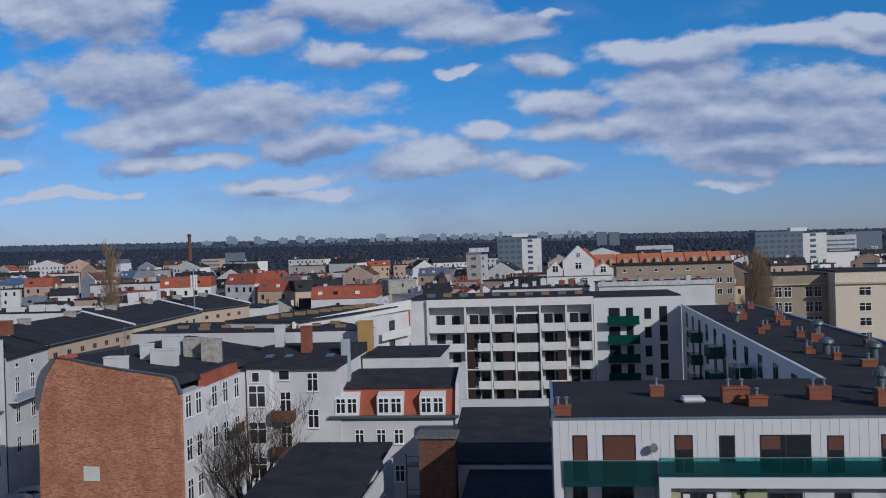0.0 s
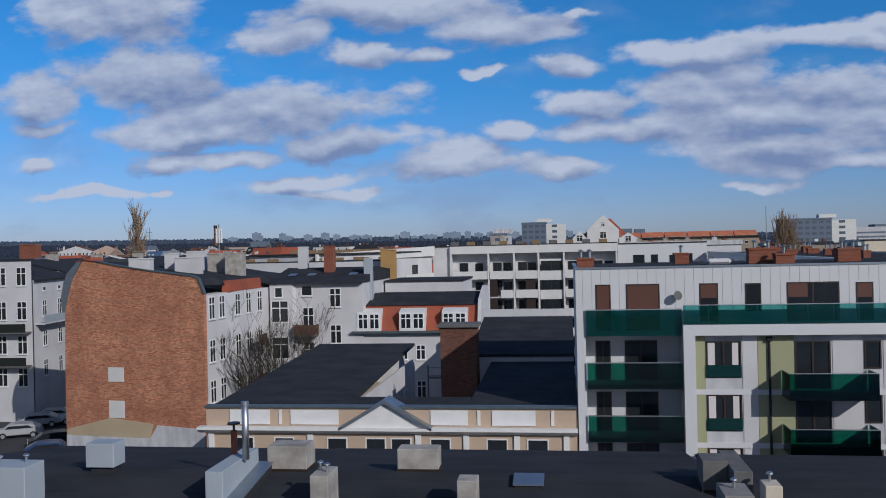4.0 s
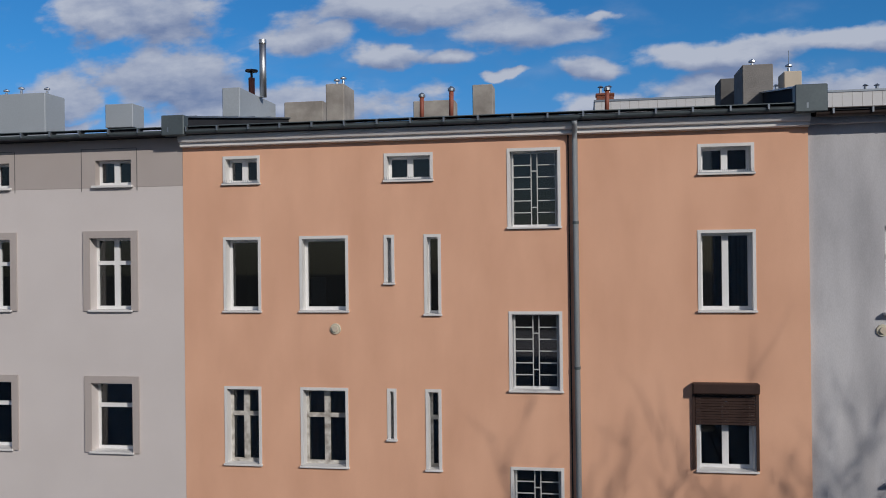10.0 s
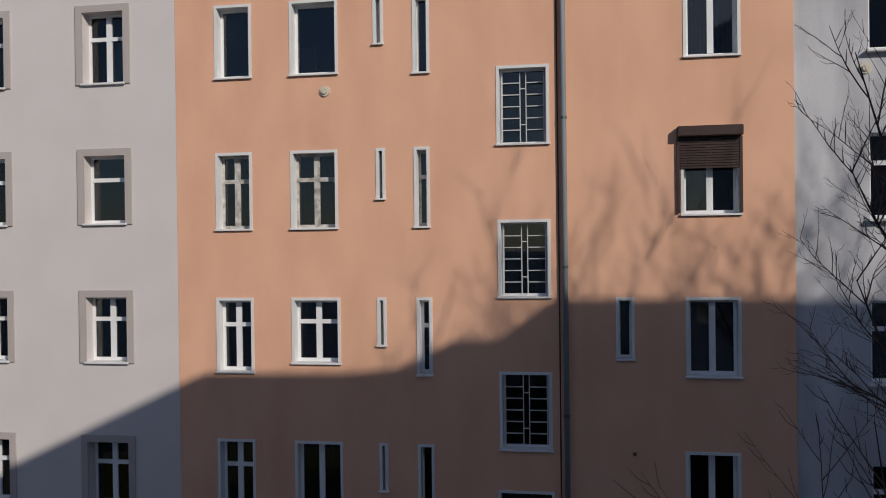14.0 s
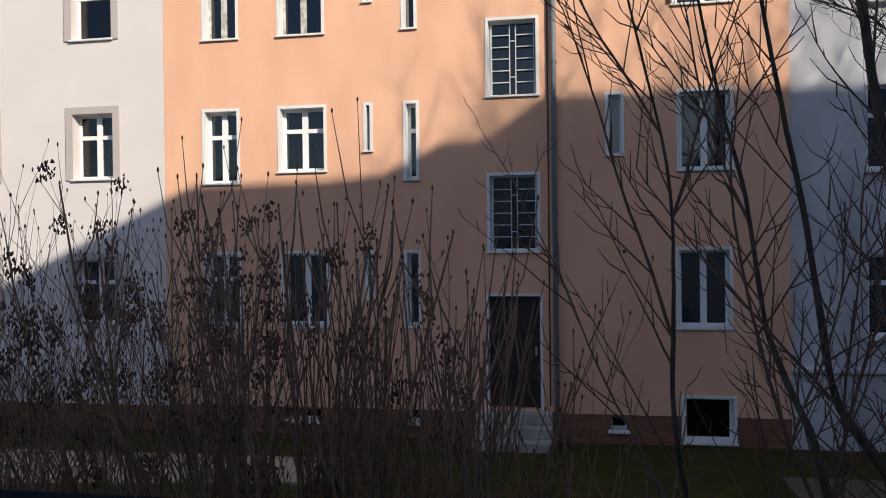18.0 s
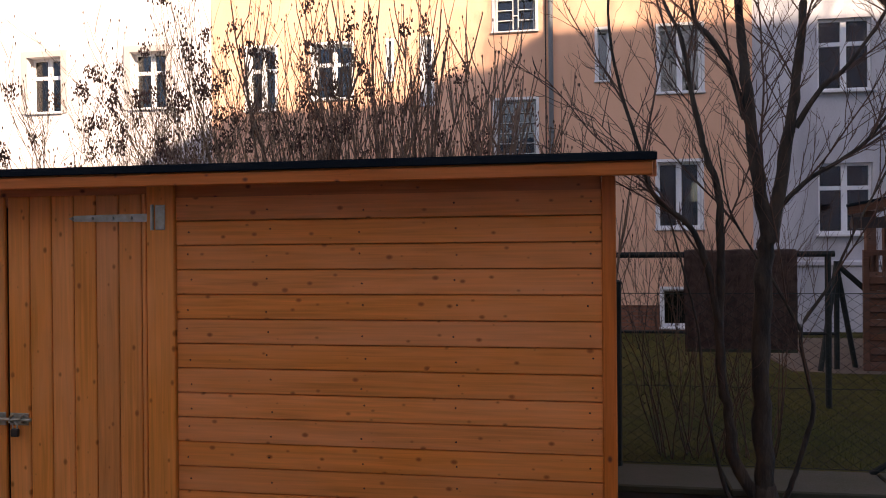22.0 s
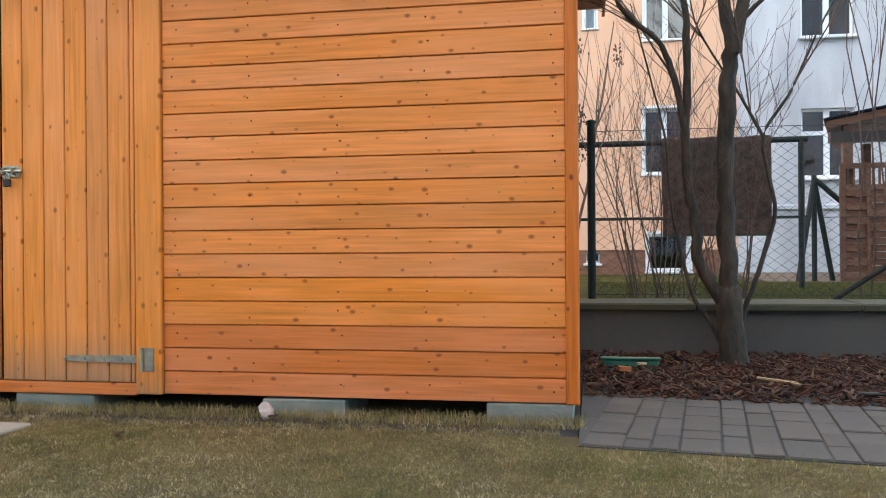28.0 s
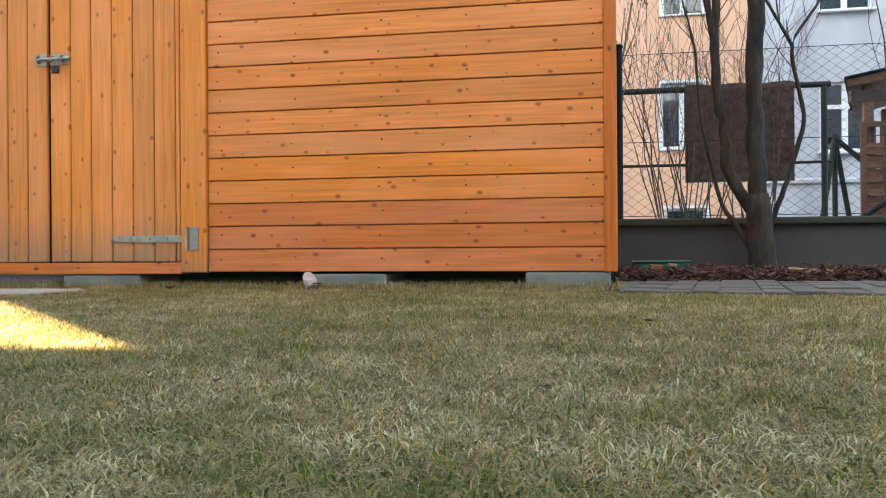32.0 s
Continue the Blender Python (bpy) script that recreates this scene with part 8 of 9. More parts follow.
for z in (12.6, 9.0):
    bb = part("balcony", boxes((-62.5, -55.7, 67.6, 68.69, z, z + 0.15)), M_concd, cor)
    part("railing", boxes((-62.5, -55.7, 67.58, 67.62, z + 0.15, z + 1.05)), M_fence, bb, "dark iron railing")
stack(cor, -57.2, 71.0, 20.6, 22.2, 2.0, 1.0, M_brickred)
stack(cor, -63.0, 72.0, 20.6, 22.0, 1.6, 1.0, M_brickred)
nb = thing("eaved_tenement", (-60, 74, 0), "white tenement with a dark pitched roof", "house", "houses along the street")
part("wall", slab([(-55.66, 69.0), (-57.38, 79.7), (-69, 81), (-69, 77.3), (-57.3, 70.9)], 0, 18.3), M_pale, nb)
rf = bmesh.new()
rf.faces.new([rf.verts.new(p) for p in ((-55.3, 69.0, 18.32), (-57.05, 79.72, 18.32), (-66, 81, 20.3), (-64.5, 74.8, 20.3))])
bmesh.ops.recalc_face_normals(rf, faces=rf.faces[:])
bmesh.ops.solidify(rf, geom=rf.faces[:], thickness=0.2)
part("roof", rf, M_felt, nb, "dark felt roof")
for z, w, h, b in ((17.0, 0.8, 0.5, "none"), (14.2, 1.0, 1.8, "cross"), (10.9, 1.0, 1.8, "cross"), (7.6, 1.0, 1.8, "cross")):
    rows_of_windows(nb, (-55.65, 68.9), (-57.37, 79.7), (2.8, 6.6), (z,), w, h, M_trim, None, b)
bb = part("balcony", slab([(-55.7, 69.4), (-57.2, 78.8), (-56.2, 78.9), (-54.7, 69.5)], 13.4, 13.55), M_pale, nb)
part("railing", slab([(-54.75, 69.5), (-56.25, 78.9), (-56.2, 78.9), (-54.7, 69.5)], 13.551, 14.4), M_bluegrey, bb, "grey iron railing")


# parked cars
def car(x, y, rot, paint, label, van=False):
    c = thing("van" if van else "car", (x, y, STREET_Z), label, "van" if van else "car", "parked cars")
    h = 1.95 if van else 1.45
    prof = [(-2.1, 0.35), (-2.15, 0.8), (-1.5, 0.95), (-0.9, h - 0.05), (0.2, h), (1.7 if van else 1.1, h - 0.05), (2.1 if van else 1.9, 1.0), (2.15, 0.4)]
    part("body", bev(prism(prof, -0.86, 0.86, "y"), 0.05), paint, c, local=True)
    part("windscreen", prism([(-1.45, 0.98), (-0.95, h - 0.14), (-0.9, h - 0.14), (-1.4, 0.98)], -0.72, 0.72, "y"), M_darkglass, c, local=True)
    for s in (-0.868, 0.862):
        part("side_window", prism([(-1.2, 1.0), (-0.8, h - 0.17), (0.9, h - 0.17), (1.4, 1.0)], s, s + 0.006, "y"), M_darkglass, c, local=True)
    for wx in (-1.35, 1.35):
        for wy in (-0.8, 0.8):
            w = part("wheel", tube(bmesh.new(), [(wx, wy - 0.1, 0.33), (wx, wy + 0.1, 0.33)], 0.33, 16), M_tyre, c, local=True)
            part("rim", tube(bmesh.new(), [(wx, wy - 0.11, 0.33), (wx, wy + 0.11, 0.33)], 0.19, 12), M_steel, w, local=True)
    for s in (-0.6, 0.6):
        part("headlight", bev(boxes((-2.17, -2.1, s - 0.2, s + 0.2, 0.62, 0.78)), 0.02), M_pvc, c, local=True)
    c.rotation_euler = (0, 0, radians(rot))
    return c


car(-52.3, 61.4, 25, M_car[1], "silver hatchback parked in the street")
car(-53.5, 66.3, 25, M_car[1], "silver estate car parked in the street")
car(-53.6, 69.0, 25, M_car[1], "grey estate car parked in the street")
car(-50.2, 68.6, 25, M_car[0], "white delivery van parked in the street", True)
car(-46.4, 57.8, 35, M_car[2], "black car standing in the street")
car(-44.2, 53.8, 205, M_car[3], "dark blue car parked by the wall")
car(-42.7, 48.7, 205, M_car[3], "dark blue car parked by the wall")
car(-34.3, 49.0, 165, M_car[2], "black car parked below the brick wall")
car(-28.4, 47.7, 165, M_car[0], "white car parked below the brick wall")


# courtyard tree
rng = random.Random(41)
ctree = thing("courtyard_tree", (-24.5, 56, 0), "bare broad courtyard tree", "tree")
bm = bmesh.new()
tube(bm, [(-24.5, 56, 0), (-24.4, 56, 3), (-24.5, 56, 6)], [0.28, 0.22, 0.18], 8)
part("trunk", bm, M_bark, ctree)
bm = bmesh.new()
for k in range(15):
    a = k * 2.4
    grow(bm, (-24.5, 56, 4.2 + 0.22 * k), (math.cos(a) * 0.8, math.sin(a) * 0.8, 1.0), 6.9 - 0.1 * k, 0.11, 3, rng, 0.45, 0.3, (4, 5), 5, None, 0.016)
part("crown", bm, M_bark, ctree, kind="stuff")
for i, (x, y, h) in enumerate(((-87.6, 151.8, 30.7), (47.0, 172, 25.8), (48.7, 174, 23.8))):
    pop = thing("bare_poplar", (x, y, 0), "tall narrow bare poplar", "tree")
    part("trunk", tube(bmesh.new(), [(x, y, 0), (x, y, h * 0.6), (x, y, h)], [0.4, 0.2, 0.03], 6), M_bark, pop)
    bm = bmesh.new()
    for k in range(100):
        z = 3 + (h - 6) * k / 100
        a = k * 2.4
        grow(bm, (x, y, z), (math.cos(a) * 0.5, math.sin(a) * 0.5, 1), 6.5 * (1 - 0.5 * k / 100), 0.07, 2, rng, 0.25, 0.5, (4, 5), 4, None, 0.03)
    part("crown", bm, M_twigw, pop, kind="stuff")

# ---- the far town ----
rr = random.Random(77)
M_rosy = mat("faded_rosy_render", (0.44, 0.32, 0.26), 0.92, (0.34, 0.25, 0.20), 0.3, 0.7, 20, 0.1, spec=0.2)
HOUSE_WALLS = [M_pale, M_whiteb, M_rosy, M_tanw, M_whiteb, M_conc, M_pale, M_rosy, M_pale]
HOUSE_ROOFS = [M_tile_red, M_brickold, M_gravel, M_felt, M_felt, M_gravel, M_felt, M_zinc]
TAKEN = [(-19, 34, 108, 128), (0, 24, 192, 214), (18, 60, 224, 245), (48, 110, 180, 205), (-30, -18, 325, 340), (-24, 6, 415, 436), (100, 146, 415, 440), (18, 70, 272, 292), (-10, 12, 164, 180), (12, 35, 150, 166), (-150, -40, 186, 216), (-82, -42, 60, 200)]


def far_house(x, y, w, d, h, wall, roof, kind, label="", gable=True):
    z = gz(x, y)
    ob = thing("town_house", (x, y, z), label or "far tenement house with %s roof" % ("red tiled" if roof in (M_tile_red, M_tile_or) else "dark felt"), "house", "far town houses")
    part("wall", boxes((x - w / 2, x + w / 2, y, y + d, z - 1, z + h)), wall, ob)
    if kind == "gable":
        r = d * 0.26
        part("roof", prism([(y - 0.4, z + h - 0.1), (y + d / 2, z + h + r), (y + d + 0.4, z + h - 0.1)], x - w / 2 - 0.3, x + w / 2 + 0.3, "x"), roof, ob)
    elif kind == "front":
        r = min(4.0, w * 0.3)
        part("gable", prism([(x - w / 2, z + h + 0.01), (x, z + h + r), (x + w / 2, z + h + 0.01)], y, y + 0.5, "y"), wall, ob)
        part("roof", prism([(x - w / 2 - 0.4, z + h + 0.02), (x, z + h + r + 0.2), (x + w / 2 + 0.4, z + h + 0.02)], y + 0.51, y + d, "y"), roof, ob)
    elif kind == "mansard":
        part("roof", prism([(y - 0.2, z + h), (y + 1.8, z + h + 3.2), (y + d - 1.8, z + h + 3.2), (y + d + 0.2, z + h)], x - w / 2, x + w / 2, "x"), roof, ob)
        for k in range(int(w / 5)):
            xx = x - w / 2 + 2.0 + 5 * k + rr.uniform(-0.8, 0.8)
            part("dormer", boxes((xx - 0.6, xx + 0.6, y + 0.5, y + 2, z + h + 0.6, z + h + 2.0)), rr.choice((M_trim, M_concd, M_darkglass)), ob)
    else:
        part("roof", boxes((x - w / 2 - 0.2, x + w / 2 + 0.2, y - 0.2, y + d + 0.2, z + h + 0.01, z + h + 0.35)), roof, ob)
    bm = bmesh.new()
    n, m = max(2, int(w / 2.9)), max(1, int(h / 3.3))
    blank = rr.random() < 0.35  # a bare party wall
    for j in range(m):
        for i in range(n):
            if rr.random() < (0.9 if blank else 0.22):
                continue
            cx, cz = x - w / 2 + (i + 0.5) * w / n + rr.uniform(-0.3, 0.3), z + h - 2.6 - 3.3 * j
            box(bm, cx - 0.45, cx + 0.45, y - 0.06, y + 0.02, cz, cz + 1.5)
    if not bm.faces:
        box(bm, x - 0.4, x + 0.4, y - 0.06, y + 0.02, z + h - 2.4, z + h - 1.2)
    part("window_openings", bm, M_darkglass, ob, kind="stuff")
    for k in range(rr.randint(2, 5)):
        cx = x + rr.uniform(-0.45, 0.45) * w
        part("chimney", boxes((cx - 0.5, cx + rr.uniform(0.2, 1.2), y + d * 0.5 - 0.4, y + d * 0.5 + 0.4, z + h, z + h + rr.uniform(2.5, 4.5) * (1 if kind != "flat" else 0.5))), rr.choice((M_pale, M_brickred, M_brickold, M_concd)), ob)
    for k in range(rr.randint(0, 3)):
        cx, cy = x + rr.uniform(-0.45, 0.45) * w, y + d * rr.uniform(0.2, 0.8)
        part("vent_pipe", tube(bmesh.new(), [(cx, cy, z + h), (cx, cy, z + h + rr.uniform(1.5, 3.2))], 0.16, 5), M_zinc, ob)
    ob.rotation_euler = (0, 0, rr.uniform(-0.7, 0.5))
    return ob


for y0, step, hmin, hmax in ((132, 17, 11, 15), (158, 18, 11, 15), (188, 19, 11, 15), (222, 19, 12, 16), (258, 21, 12, 16), (300, 23, 12, 16), (350, 26, 12, 16), (410, 30, 12, 16), (480, 36, 12, 16), (570, 44, 12, 16)):
    x = -0.72 * y0
    while x < 0.45 * y0:
        w = rr.uniform(0.3, 0.66) * step
        xc, yc = x + w / 2, y0 + rr.uniform(-5, 9)
        hit = any(a - w / 2 < xc < b + w / 2 and c - 14 < yc < d for a, b, c, d in TAKEN)
        if not hit and not (y0 < 180 and xc > 5) and not (y0 < 215 and xc < -56 and xc > -92) and rr.random() < 0.86:
            far_house(xc, yc, w, rr.uniform(9, 13), rr.uniform(hmin - 1.5, hmax), rr.choice(HOUSE_WALLS), rr.choice(HOUSE_ROOFS), rr.choice(("gable", "flat", "front", "mansard", "flat")))
        x += w + rr.uniform(0, 3)

# long white-roofed sheds behind the street
for k, (x0, x1, y, z) in enumerate(((-150, -86, 196, 15.2), (-128, -62, 172, 16.2))):
    h = thing("long_white_house", ((x0 + x1) / 2, y, 0), "long low house with white parapets and vents", "house")
    part("wall", boxes((x0, x1, y, y + 12, 0, z)), M_whiteb, h)
    part("roof", boxes((x0, x1, y - 0.1, y + 12, z + 0.01, z + 0.3)), M_felt, h)
    xx = x0 + 2
    while xx < x1 - 3:
        part("parapet", boxes((xx, xx + rr.uniform(1.5, 5), y + 2, y + 3, z + 0.3, z + rr.uniform(0.8, 1.8))), M_whiteb, h)
        xx += rr.uniform(4, 8)

# red-roofed tenements
for x, y, w, h, wall, roof in ((-112, 245, 16, 17.5, M_whiteb, M_tile_red), (-95, 248, 12, 18, M_pale, M_tile_red), (-80, 240, 14, 16, M_tanw, M_tile_red), (-52, 210, 18, 15.5, M_pale, M_tile_red), (-66, 236, 14, 16, M_tanw, M_gravel)):
    far_house(x, y, w, 12, h, wall, roof, "mansard")

# long flat house before the gabled one
fh = thing("long_flat_roofed_house", (24, 158, 0), "long pale flat-roofed house with roof vents", "house")
part("wall", boxes((12.6, 34.4, 151, 164, 0, 20.6)), M_pale, fh)
part("roof", boxes((12.4, 34.6, 150.8, 164.2, 20.601, 20.75)), M_gravel, fh)
part("parapet", boxes((12.4, 34.6, 150.7, 150.95, 20.2, 21.05)), M_cement, fh)
for k in range(9):
    stack(fh, 13.6 + 2.4 * k, 154 + (k % 3) * 2.5, 20.75, 21.4 + 0.3 * (k % 2), 0.9, 0.7, rr.choice((M_brickred, M_pale, M_conc)), "chimney", k % 2)

nr = thing("roof_cluttered_house", (1, 172, 0), "low pale house with a cluttered felt roof", "house")
part("wall", boxes((-9, 11.6, 166, 178, 0, 19.4)), M_pale, nr)
part("roof", boxes((-9.2, 11.8, 165.8, 178.2, 19.401, 19.6)), M_felt, nr)
for k in range(10):
    stack(nr, -8 + 2.0 * k, 168 + (k * 3 % 8), 19.6, 20.3 + 0.4 * (k % 3), 0.8 + 0.5 * (k % 2), 0.8, rr.choice((M_brickred, M_pale, M_pale, M_conc)), "chimney", k % 2)

# white gabled house
gh = thing("gabled_house", (11, 205, 0), "white house with three pointed gables", "house")
z = gz(11, 205)
part("wall", boxes((3, 19.5, 200, 214, 0, 20.6)), M_whiteb, gh)
for x0, x1, zt in ((3.0, 7.2, 24.4), (7.0, 14.8, 28.2), (14.6, 19.5, 23.6)):
    part("gable", prism([(x0, 20.601), (x0, 22.0 if zt < 28 else 24.4), ((x0 + x1) / 2, zt), (x1, 22.0 if zt < 28 else 24.4), (x1, 20.601)], 199.6, 206, "y"), M_whiteb, gh)
part("roof", prism([(3.0, 20.7), (9, 25.6), (13, 27.5), (19.6, 20.7)], 206.1, 214, "y"), M_tile_red, gh)
for x, zz, w in ((5.1, 21.6, 1.5), (10.9, 22.3, 1.6), (9.4, 18.5, 1.4), (12.4, 18.5, 1.4), (17, 21.2, 1.4), (10.9, 25.3, 0.9)):
    far_window(gh, (0, 199.58), (40, 199.58), x, zz, w, 1.6 if w > 1 else 1.0, M_trim, None, "cross")

# long tan house, orange roofs, school
M_drab = mat("drab_tan_render", (0.33, 0.27, 0.205), 0.92, (0.25, 0.21, 0.165), 0.3, 0.7, 20, 0.1, spec=0.2)
lg = thing("long_tan_house", (39, 235, 0), "long tan house with an attic storey", "house")
part("wall", boxes((22.8, 55.4, 230, 243, 0, 19.0)), M_drab, lg)
part("attic", boxes((23.0, 55.0, 231.5, 242, 19.01, 22.0)), M_drab, lg)
part("roof", boxes((22.6, 55.6, 231, 243, 22.01, 22.4)), M_gravel, lg)
rows_of_windows(lg, (22.8, 230), (55.4, 230), [1.5 + 2.7 * k for k in range(12)], (16.4, 13.2), 1.4, 1.6, M_trim, None, "two")
rows_of_windows(lg, (22.8, 231.5), (55.4, 231.5), [2.5 + 4.4 * k for k in range(7)], (20.0,), 1.0, 0.9, M_trim, None, "none")
orr = thing("orange_roofed_row", (43, 285, 0), "row of houses under bright orange tiles", "house")
part("wall", boxes((20, 66, 280, 292, 0, 20.5)), M_beige, orr)
for k in range(6):
    part("roof", prism([(279.5, 20.51), (286, 24.6), (292.5, 20.51)], 20 + 7.7 * k, 27.4 + 7.7 * k, "x"), M_tile_or, orr, "bright orange tiles")
    for j in range(2):
        part("dormer", prism([(279.8, 21.0), (279.8, 22.6), (283, 23.0), (283, 21.0)], 22 + 7.7 * k + 3 * j, 23.3 + 7.7 * k + 3 * j, "x"), M_beige, orr)
sc = thing("school", (70, 195, 0), "beige school with big gridded windows", "school")
part("wall", boxes((53, 68.4, 193, 208, 0, 19.6)), M_drab, sc)
part("front_block", boxes((68.5, 95, 188, 206, 0, 20.2)), M_cream, sc)
part("cornice", boxes((53, 68.4, 192.4, 193, 17.2, 17.6), (68.3, 95, 187.5, 187.99, 17.4, 17.8)), M_beige, sc)
part("roof", boxes((52.8, 68.45, 192.8, 208, 19.61, 19.9), (68.46, 95.2, 187.8, 206, 20.21, 20.5)), M_gravel, sc)
rows_of_windows(sc, (53, 193), (68.4, 193), (2.0, 4.2, 6.4, 11.2, 13.2), (14.4, 10.8, 7.4, 4.0), 1.7, 2.4, M_trim, None, "cross")
rows_of_windows(sc, (68.5, 188), (95, 188), (6.5, 13, 18), (14.8, 11.2, 7.8, 4.4), 2.6, 1.9, M_trim, None, "cross")


# slab towers
def tower(name, x0, x1, y, d, z1, wall, endw, storeys, label, split):
    z0 = gz((x0 + x1) / 2, y)
    t = thing(name, ((x0 + x1) / 2, y, z0), label, "tower block")
    part("wall", boxes((x0, split, y, y + d, z0 - 1, z1)), wall, t)
    part("end_wall", boxes((split + 0.01, x1, y + 0.3, y + d, z0 - 1, z1 - 0.3)), endw, t, "pale end wall")
    part("roof", boxes((x0 - 0.2, split + 0.2, y - 0.2, y + d, z1 + 0.01, z1 + 0.8)), M_slabgrey, t)
    part("lift_house", boxes((split - 5, split + 3, y + 3, y + 8, z1 + 0.81, z1 + 2.6)), endw, t)
    h = (z1 - z0) / storeys
    for j in range(storeys):
        n = int((split - x0) / 3)
        for i in range(n):
            cx = x0 + (i + 0.5) * (split - x0) / n
            part("window", boxes((cx - 1.0, cx + 1.0, y - 0.08, y + 0.02, z0 + j * h + 0.9, z0 + j * h + 2.2)), M_slabwin, t)
        part("end_window", boxes((split + (x1 - split) * 0.3, split + (x1 - split) * 0.55, y + 0.22, y + 0.32, z0 + j * h + 0.9, z0 + j * h + 2.2)), M_slabwin, t)
    return t


tower("tower_block", -20.4, 2.0, 420, 14, 32.2, M_slabgrey, M_whiteb, 10, "blue-grey slab tower with a white end", -7.9)
tower("tower_block", 107.5, 141.5, 420, 14, 30.6, M_slabgrey, M_whiteb, 10, "blue-grey slab tower with a white end", 130.2)
tower("tower_block", -28.9, -20.7, 332, 10, 25.6, M_conc, M_cement, 7, "small grey block of flats", -23)
for x, y, w, z1 in ((109, 1500, 18, 48), (131, 1500, 18, 47), (215, 620, 22, 29), (238, 640, 26, 31), (-70, 600, 46, 21), (-262, 640, 16, 25.5), (-248, 650, 12, 30), (95, 700, 30, 25)):
    z0 = gz(x, y)
    t = thing("far_block", (x, y, z0), "far pale block of flats", "tower block", "far blocks of flats")
    part("wall", boxes((x - w / 2, x + w / 2, y, y + 14, z0 - 2, z1)), rr.choice((M_cement, M_slabgrey, M_tanw)), t)
    for j in range(int((z1 - z0) / 3)):
        part("window_band", boxes((x - w / 2 + 1, x + w / 2 - 1, y - 0.1, y + 0.02, z0 + 3 * j + 1, z0 + 3 * j + 2.2)), M_slabgrey, t)
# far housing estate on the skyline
# distance haze is put into the base colour, pale and blue
M_haze = mat("haze_tinted_block", (0.27, 0.33, 0.42), 1.0, (0.20, 0.25, 0.33), 0.004, 0.9, 0.03, 0.0, spec=0.0)
x = -1250.0
while x < 190:
    w = rr.uniform(12, 40)
    z1 = gz(x, 3000) + rr.uniform(13, 31)
    if rr.random() < 0.94:
        t = thing("estate_block", (x, 3000, 0), "far tower block of a housing estate, coloured for haze", "tower block", "far housing estate")
        y = 3000 + rr.uniform(-150, 150)
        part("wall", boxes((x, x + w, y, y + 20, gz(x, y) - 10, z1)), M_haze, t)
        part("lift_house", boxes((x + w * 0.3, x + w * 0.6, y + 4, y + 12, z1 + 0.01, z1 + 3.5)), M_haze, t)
    x += w + rr.uniform(1, 16) * (1.7 if x < -800 else 1)
# works chimney and mast
wc2 = thing("works_chimney", (-391, 900, gz(-391, 900)), "tall banded factory chimney", "chimney")
part("shaft", tube(bmesh.new(), [(-391, 900, 5), (-391, 900, 52.5)], [2.6, 1.8], 14), M_brickold, wc2)
part("rim", tube(bmesh.new(), [(-391, 900, 50), (-391, 900, 52.8)], [2.1, 2.1], 14), M_door, wc2)
mast = thing("phone_mast", (-60.6, 130.8, 0), "white phone mast with panel aerials", "mast")
part("pole", tube(bmesh.new(), [(-60.6, 130.8, 10), (-60.6, 130.8, 26.0)], 0.13, 8), M_zinc, mast)
for k in range(6):
    a = k * 1.05
    part("aerial", boxes((-60.6 + 0.5 * math.cos(a) - 0.12, -60.6 + 0.5 * math.cos(a) + 0.12, 130.8 + 0.5 * math.sin(a) - 0.1, 130.8 + 0.5 * math.sin(a) + 0.1, 22.6, 25.2)), M_pvc, mast)


# far woods: many rough clumps
def woods(name, n, ylo, yhi, ulo, uhi, size, material, label):
    verts, faces = [], []
    for _ in range(n):
        y = rr.uniform(ylo, yhi)
        x = rr.uniform(ulo, uhi) * y
        s = size * rr.uniform(0.5, 1.3)
        z, k = gz(x, y), len(verts)
        m = 7
        for i in range(m):
            a = math.tau * i / m
            verts.append((x + s * 1.2 * math.cos(a) * rr.uniform(0.7, 1.2), y + s * math.sin(a), z - 2))
        for i in range(m):
            a = math.tau * i / m
            verts.append((x + s * 0.8 * math.cos(a) * rr.uniform(0.7, 1.3), y + s * 0.7 * math.sin(a), z + s * rr.uniform(0.7, 1.1)))
        verts.append((x, y, z + s * rr.uniform(1.1, 1.5)))
        for i in range(m):
            j = (i + 1) % m
            faces += [(k + i, k + j, k + m + j, k + m + i), (k + m + i, k + m + j, k + 2 * m)]
    me = bpy.data.meshes.new(name)
    me.from_pydata(verts, [], faces)
    me.materials.append(material)
    tagged(new(name, me), label, "woods", kind="stuff")


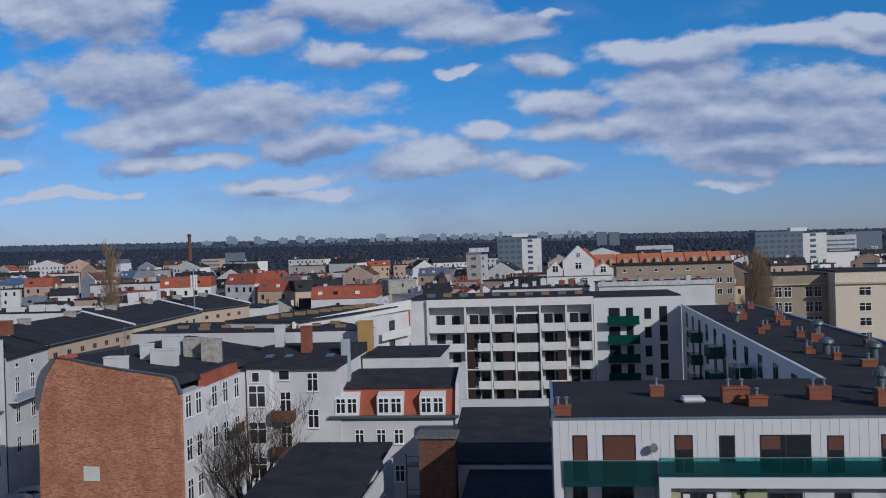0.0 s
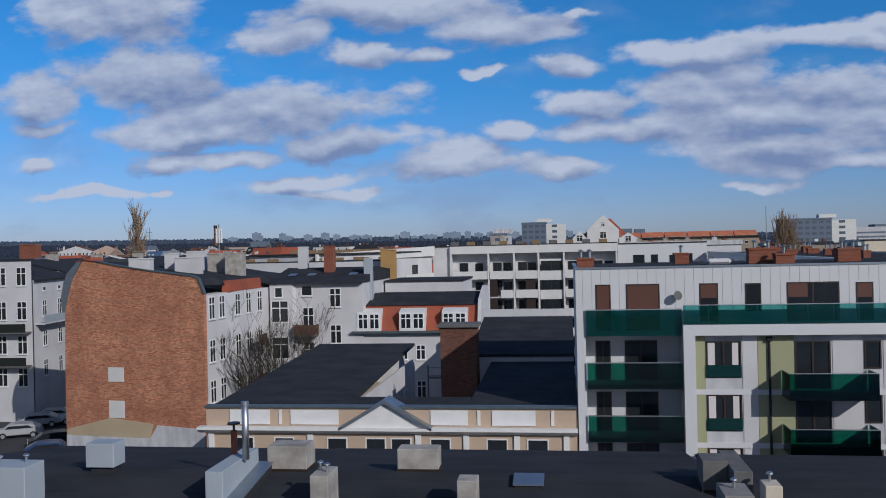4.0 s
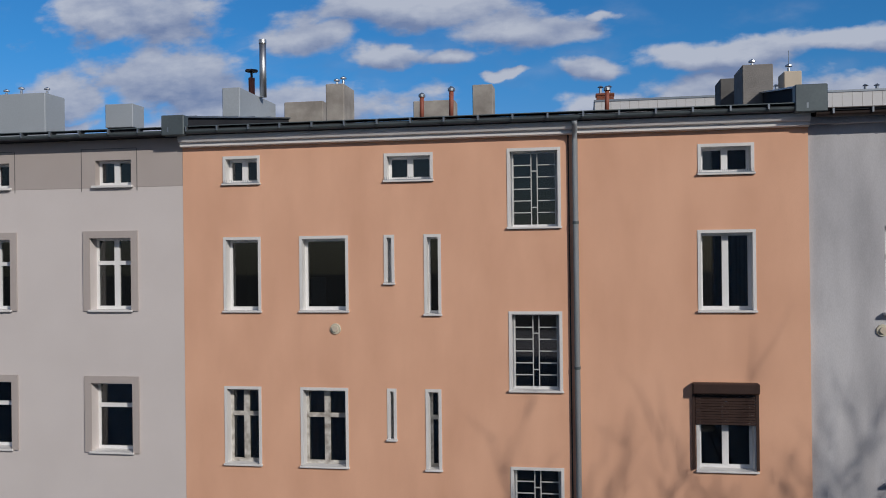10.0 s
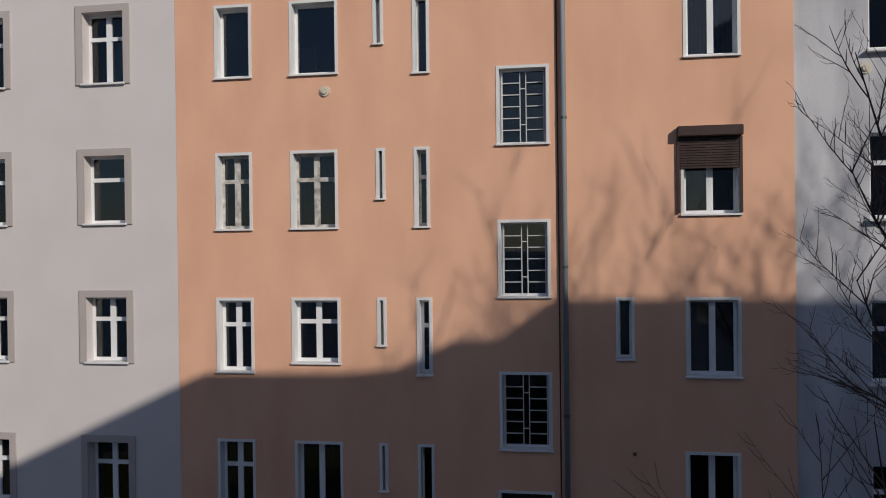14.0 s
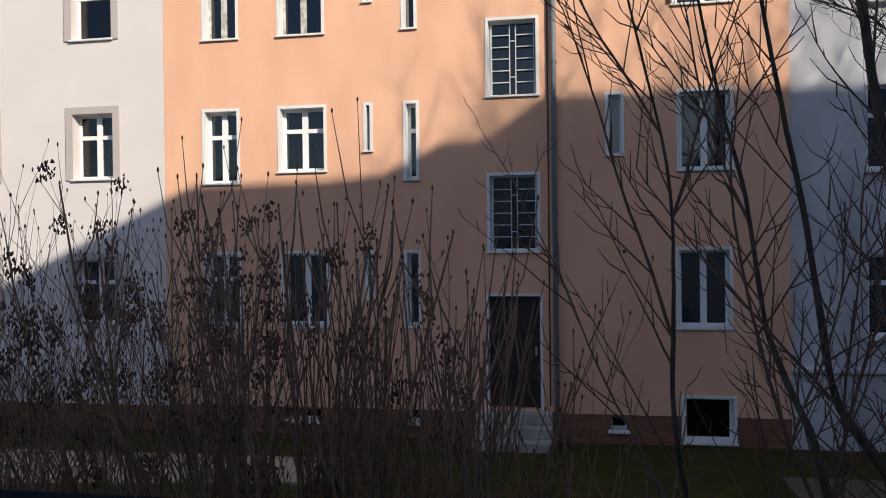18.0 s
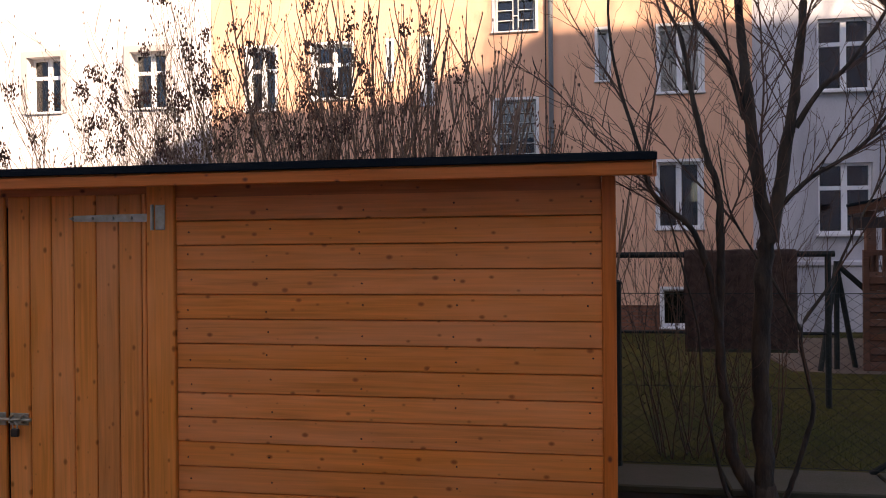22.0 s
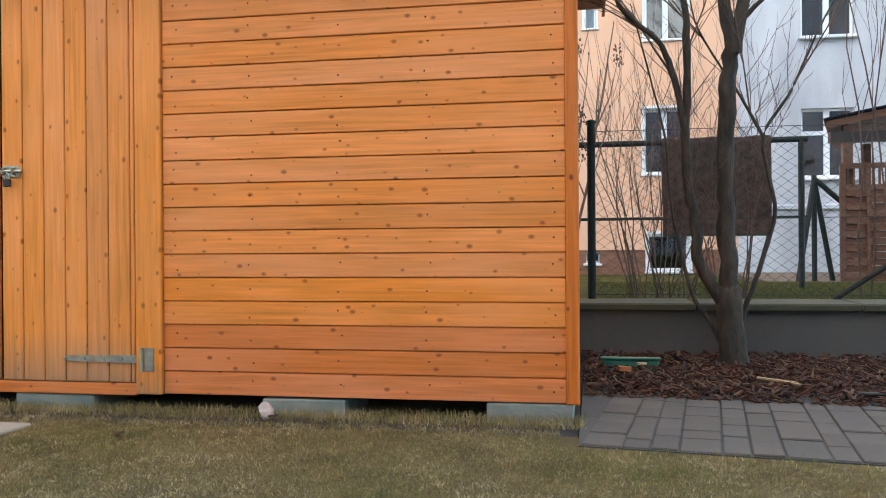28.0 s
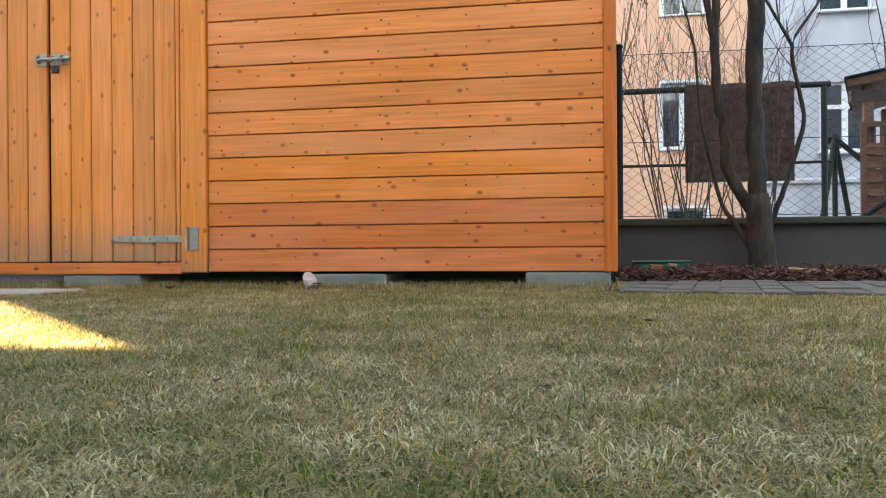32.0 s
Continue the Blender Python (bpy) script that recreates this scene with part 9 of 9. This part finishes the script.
# both woods colours carry the blue of the air, more so far off
M_woods = island_mat("haze_blued_winter_woods", [(0.022, 0.031, 0.054), (0.032, 0.040, 0.062), (0.027, 0.036, 0.058), (0.024, 0.034, 0.056)], 1.0)
M_woodsf = island_mat("haze_tinted_far_woods", [(0.055, 0.078, 0.120), (0.045, 0.066, 0.105), (0.066, 0.088, 0.13)], 1.0)
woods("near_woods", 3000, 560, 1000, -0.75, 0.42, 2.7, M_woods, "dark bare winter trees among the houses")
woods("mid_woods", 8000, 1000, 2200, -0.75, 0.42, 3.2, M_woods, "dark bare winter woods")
woods("far_woods", 3000, 2200, 4700, -0.75, 0.42, 5, M_woodsf, "dark woods on the horizon, coloured for haze")
woods("street_trees", 420, 230, 600, -0.7, 0.38, 4.2, M_woods, "bare tree tops between the roofs")

# ---- behind the camera: the house that shades the garden ----
front = [(6.76, -0.3), (60, -0.3), (60, 22.2), (23.0, 22.2), (23.0, 21.45), (21.2, 21.45), (20.1, 20.9), (19.2, 20.8), (16.2, 20.75), (6.76, 16.4)]
bm = prism(front, -34, -22, "y")
for v in bm.verts:  # back corner moved along the sun's direction, so the slot beside it stays open
    if v.co.x < 7 and v.co.y < -30:
        v.co.x += 12.0
solid("rear_house", bm, M_greyl, "plain rendered house across the garden", "house", "structure")

# tall bare trees beside it, whose shadows fall on the houses
rng = random.Random(8)
for x, y, h, n in ((20.3, -17.0, 20.6, 22), (17.2, -17.0, 19.2, 15)):
    t = thing("tall_bare_tree", (x, y, 0), "tall bare tree across the garden", "tree")
    part("trunk", tube(bmesh.new(), [(x, y, -0.1), (x + 0.1, y, h * 0.35), (x, y, h * 0.62)], [0.22, 0.15, 0.08], 10), M_bark, t)
    bm = bmesh.new()
    for k in range(n):
        a = k * 2.4
        grow(bm, (x + 0.05, y, h * (0.44 + 0.2 * k / n)), (math.cos(a) * 0.9, math.sin(a) * 0.6, 1.0), h * 0.26, 0.042, 3, rng, 0.40, 0.3, (4, 5), 4, None, 0.010)
    part("crown", bm, M_bark, t, kind="stuff")

# unseen block with a slot, added so that only one sun patch reaches the lawn
solid("sun_patch_screen", boxes((-40, 6.27, -34, -22, -0.3, 7.0), (6.271, 6.759, -22.4, -22, -0.3, 3.85), (6.271, 6.759, -22.4, -22, 4.75, 7.0)), M_greyl, "unseen slotted block added to shape the sun patch on the lawn", "house", "structure")
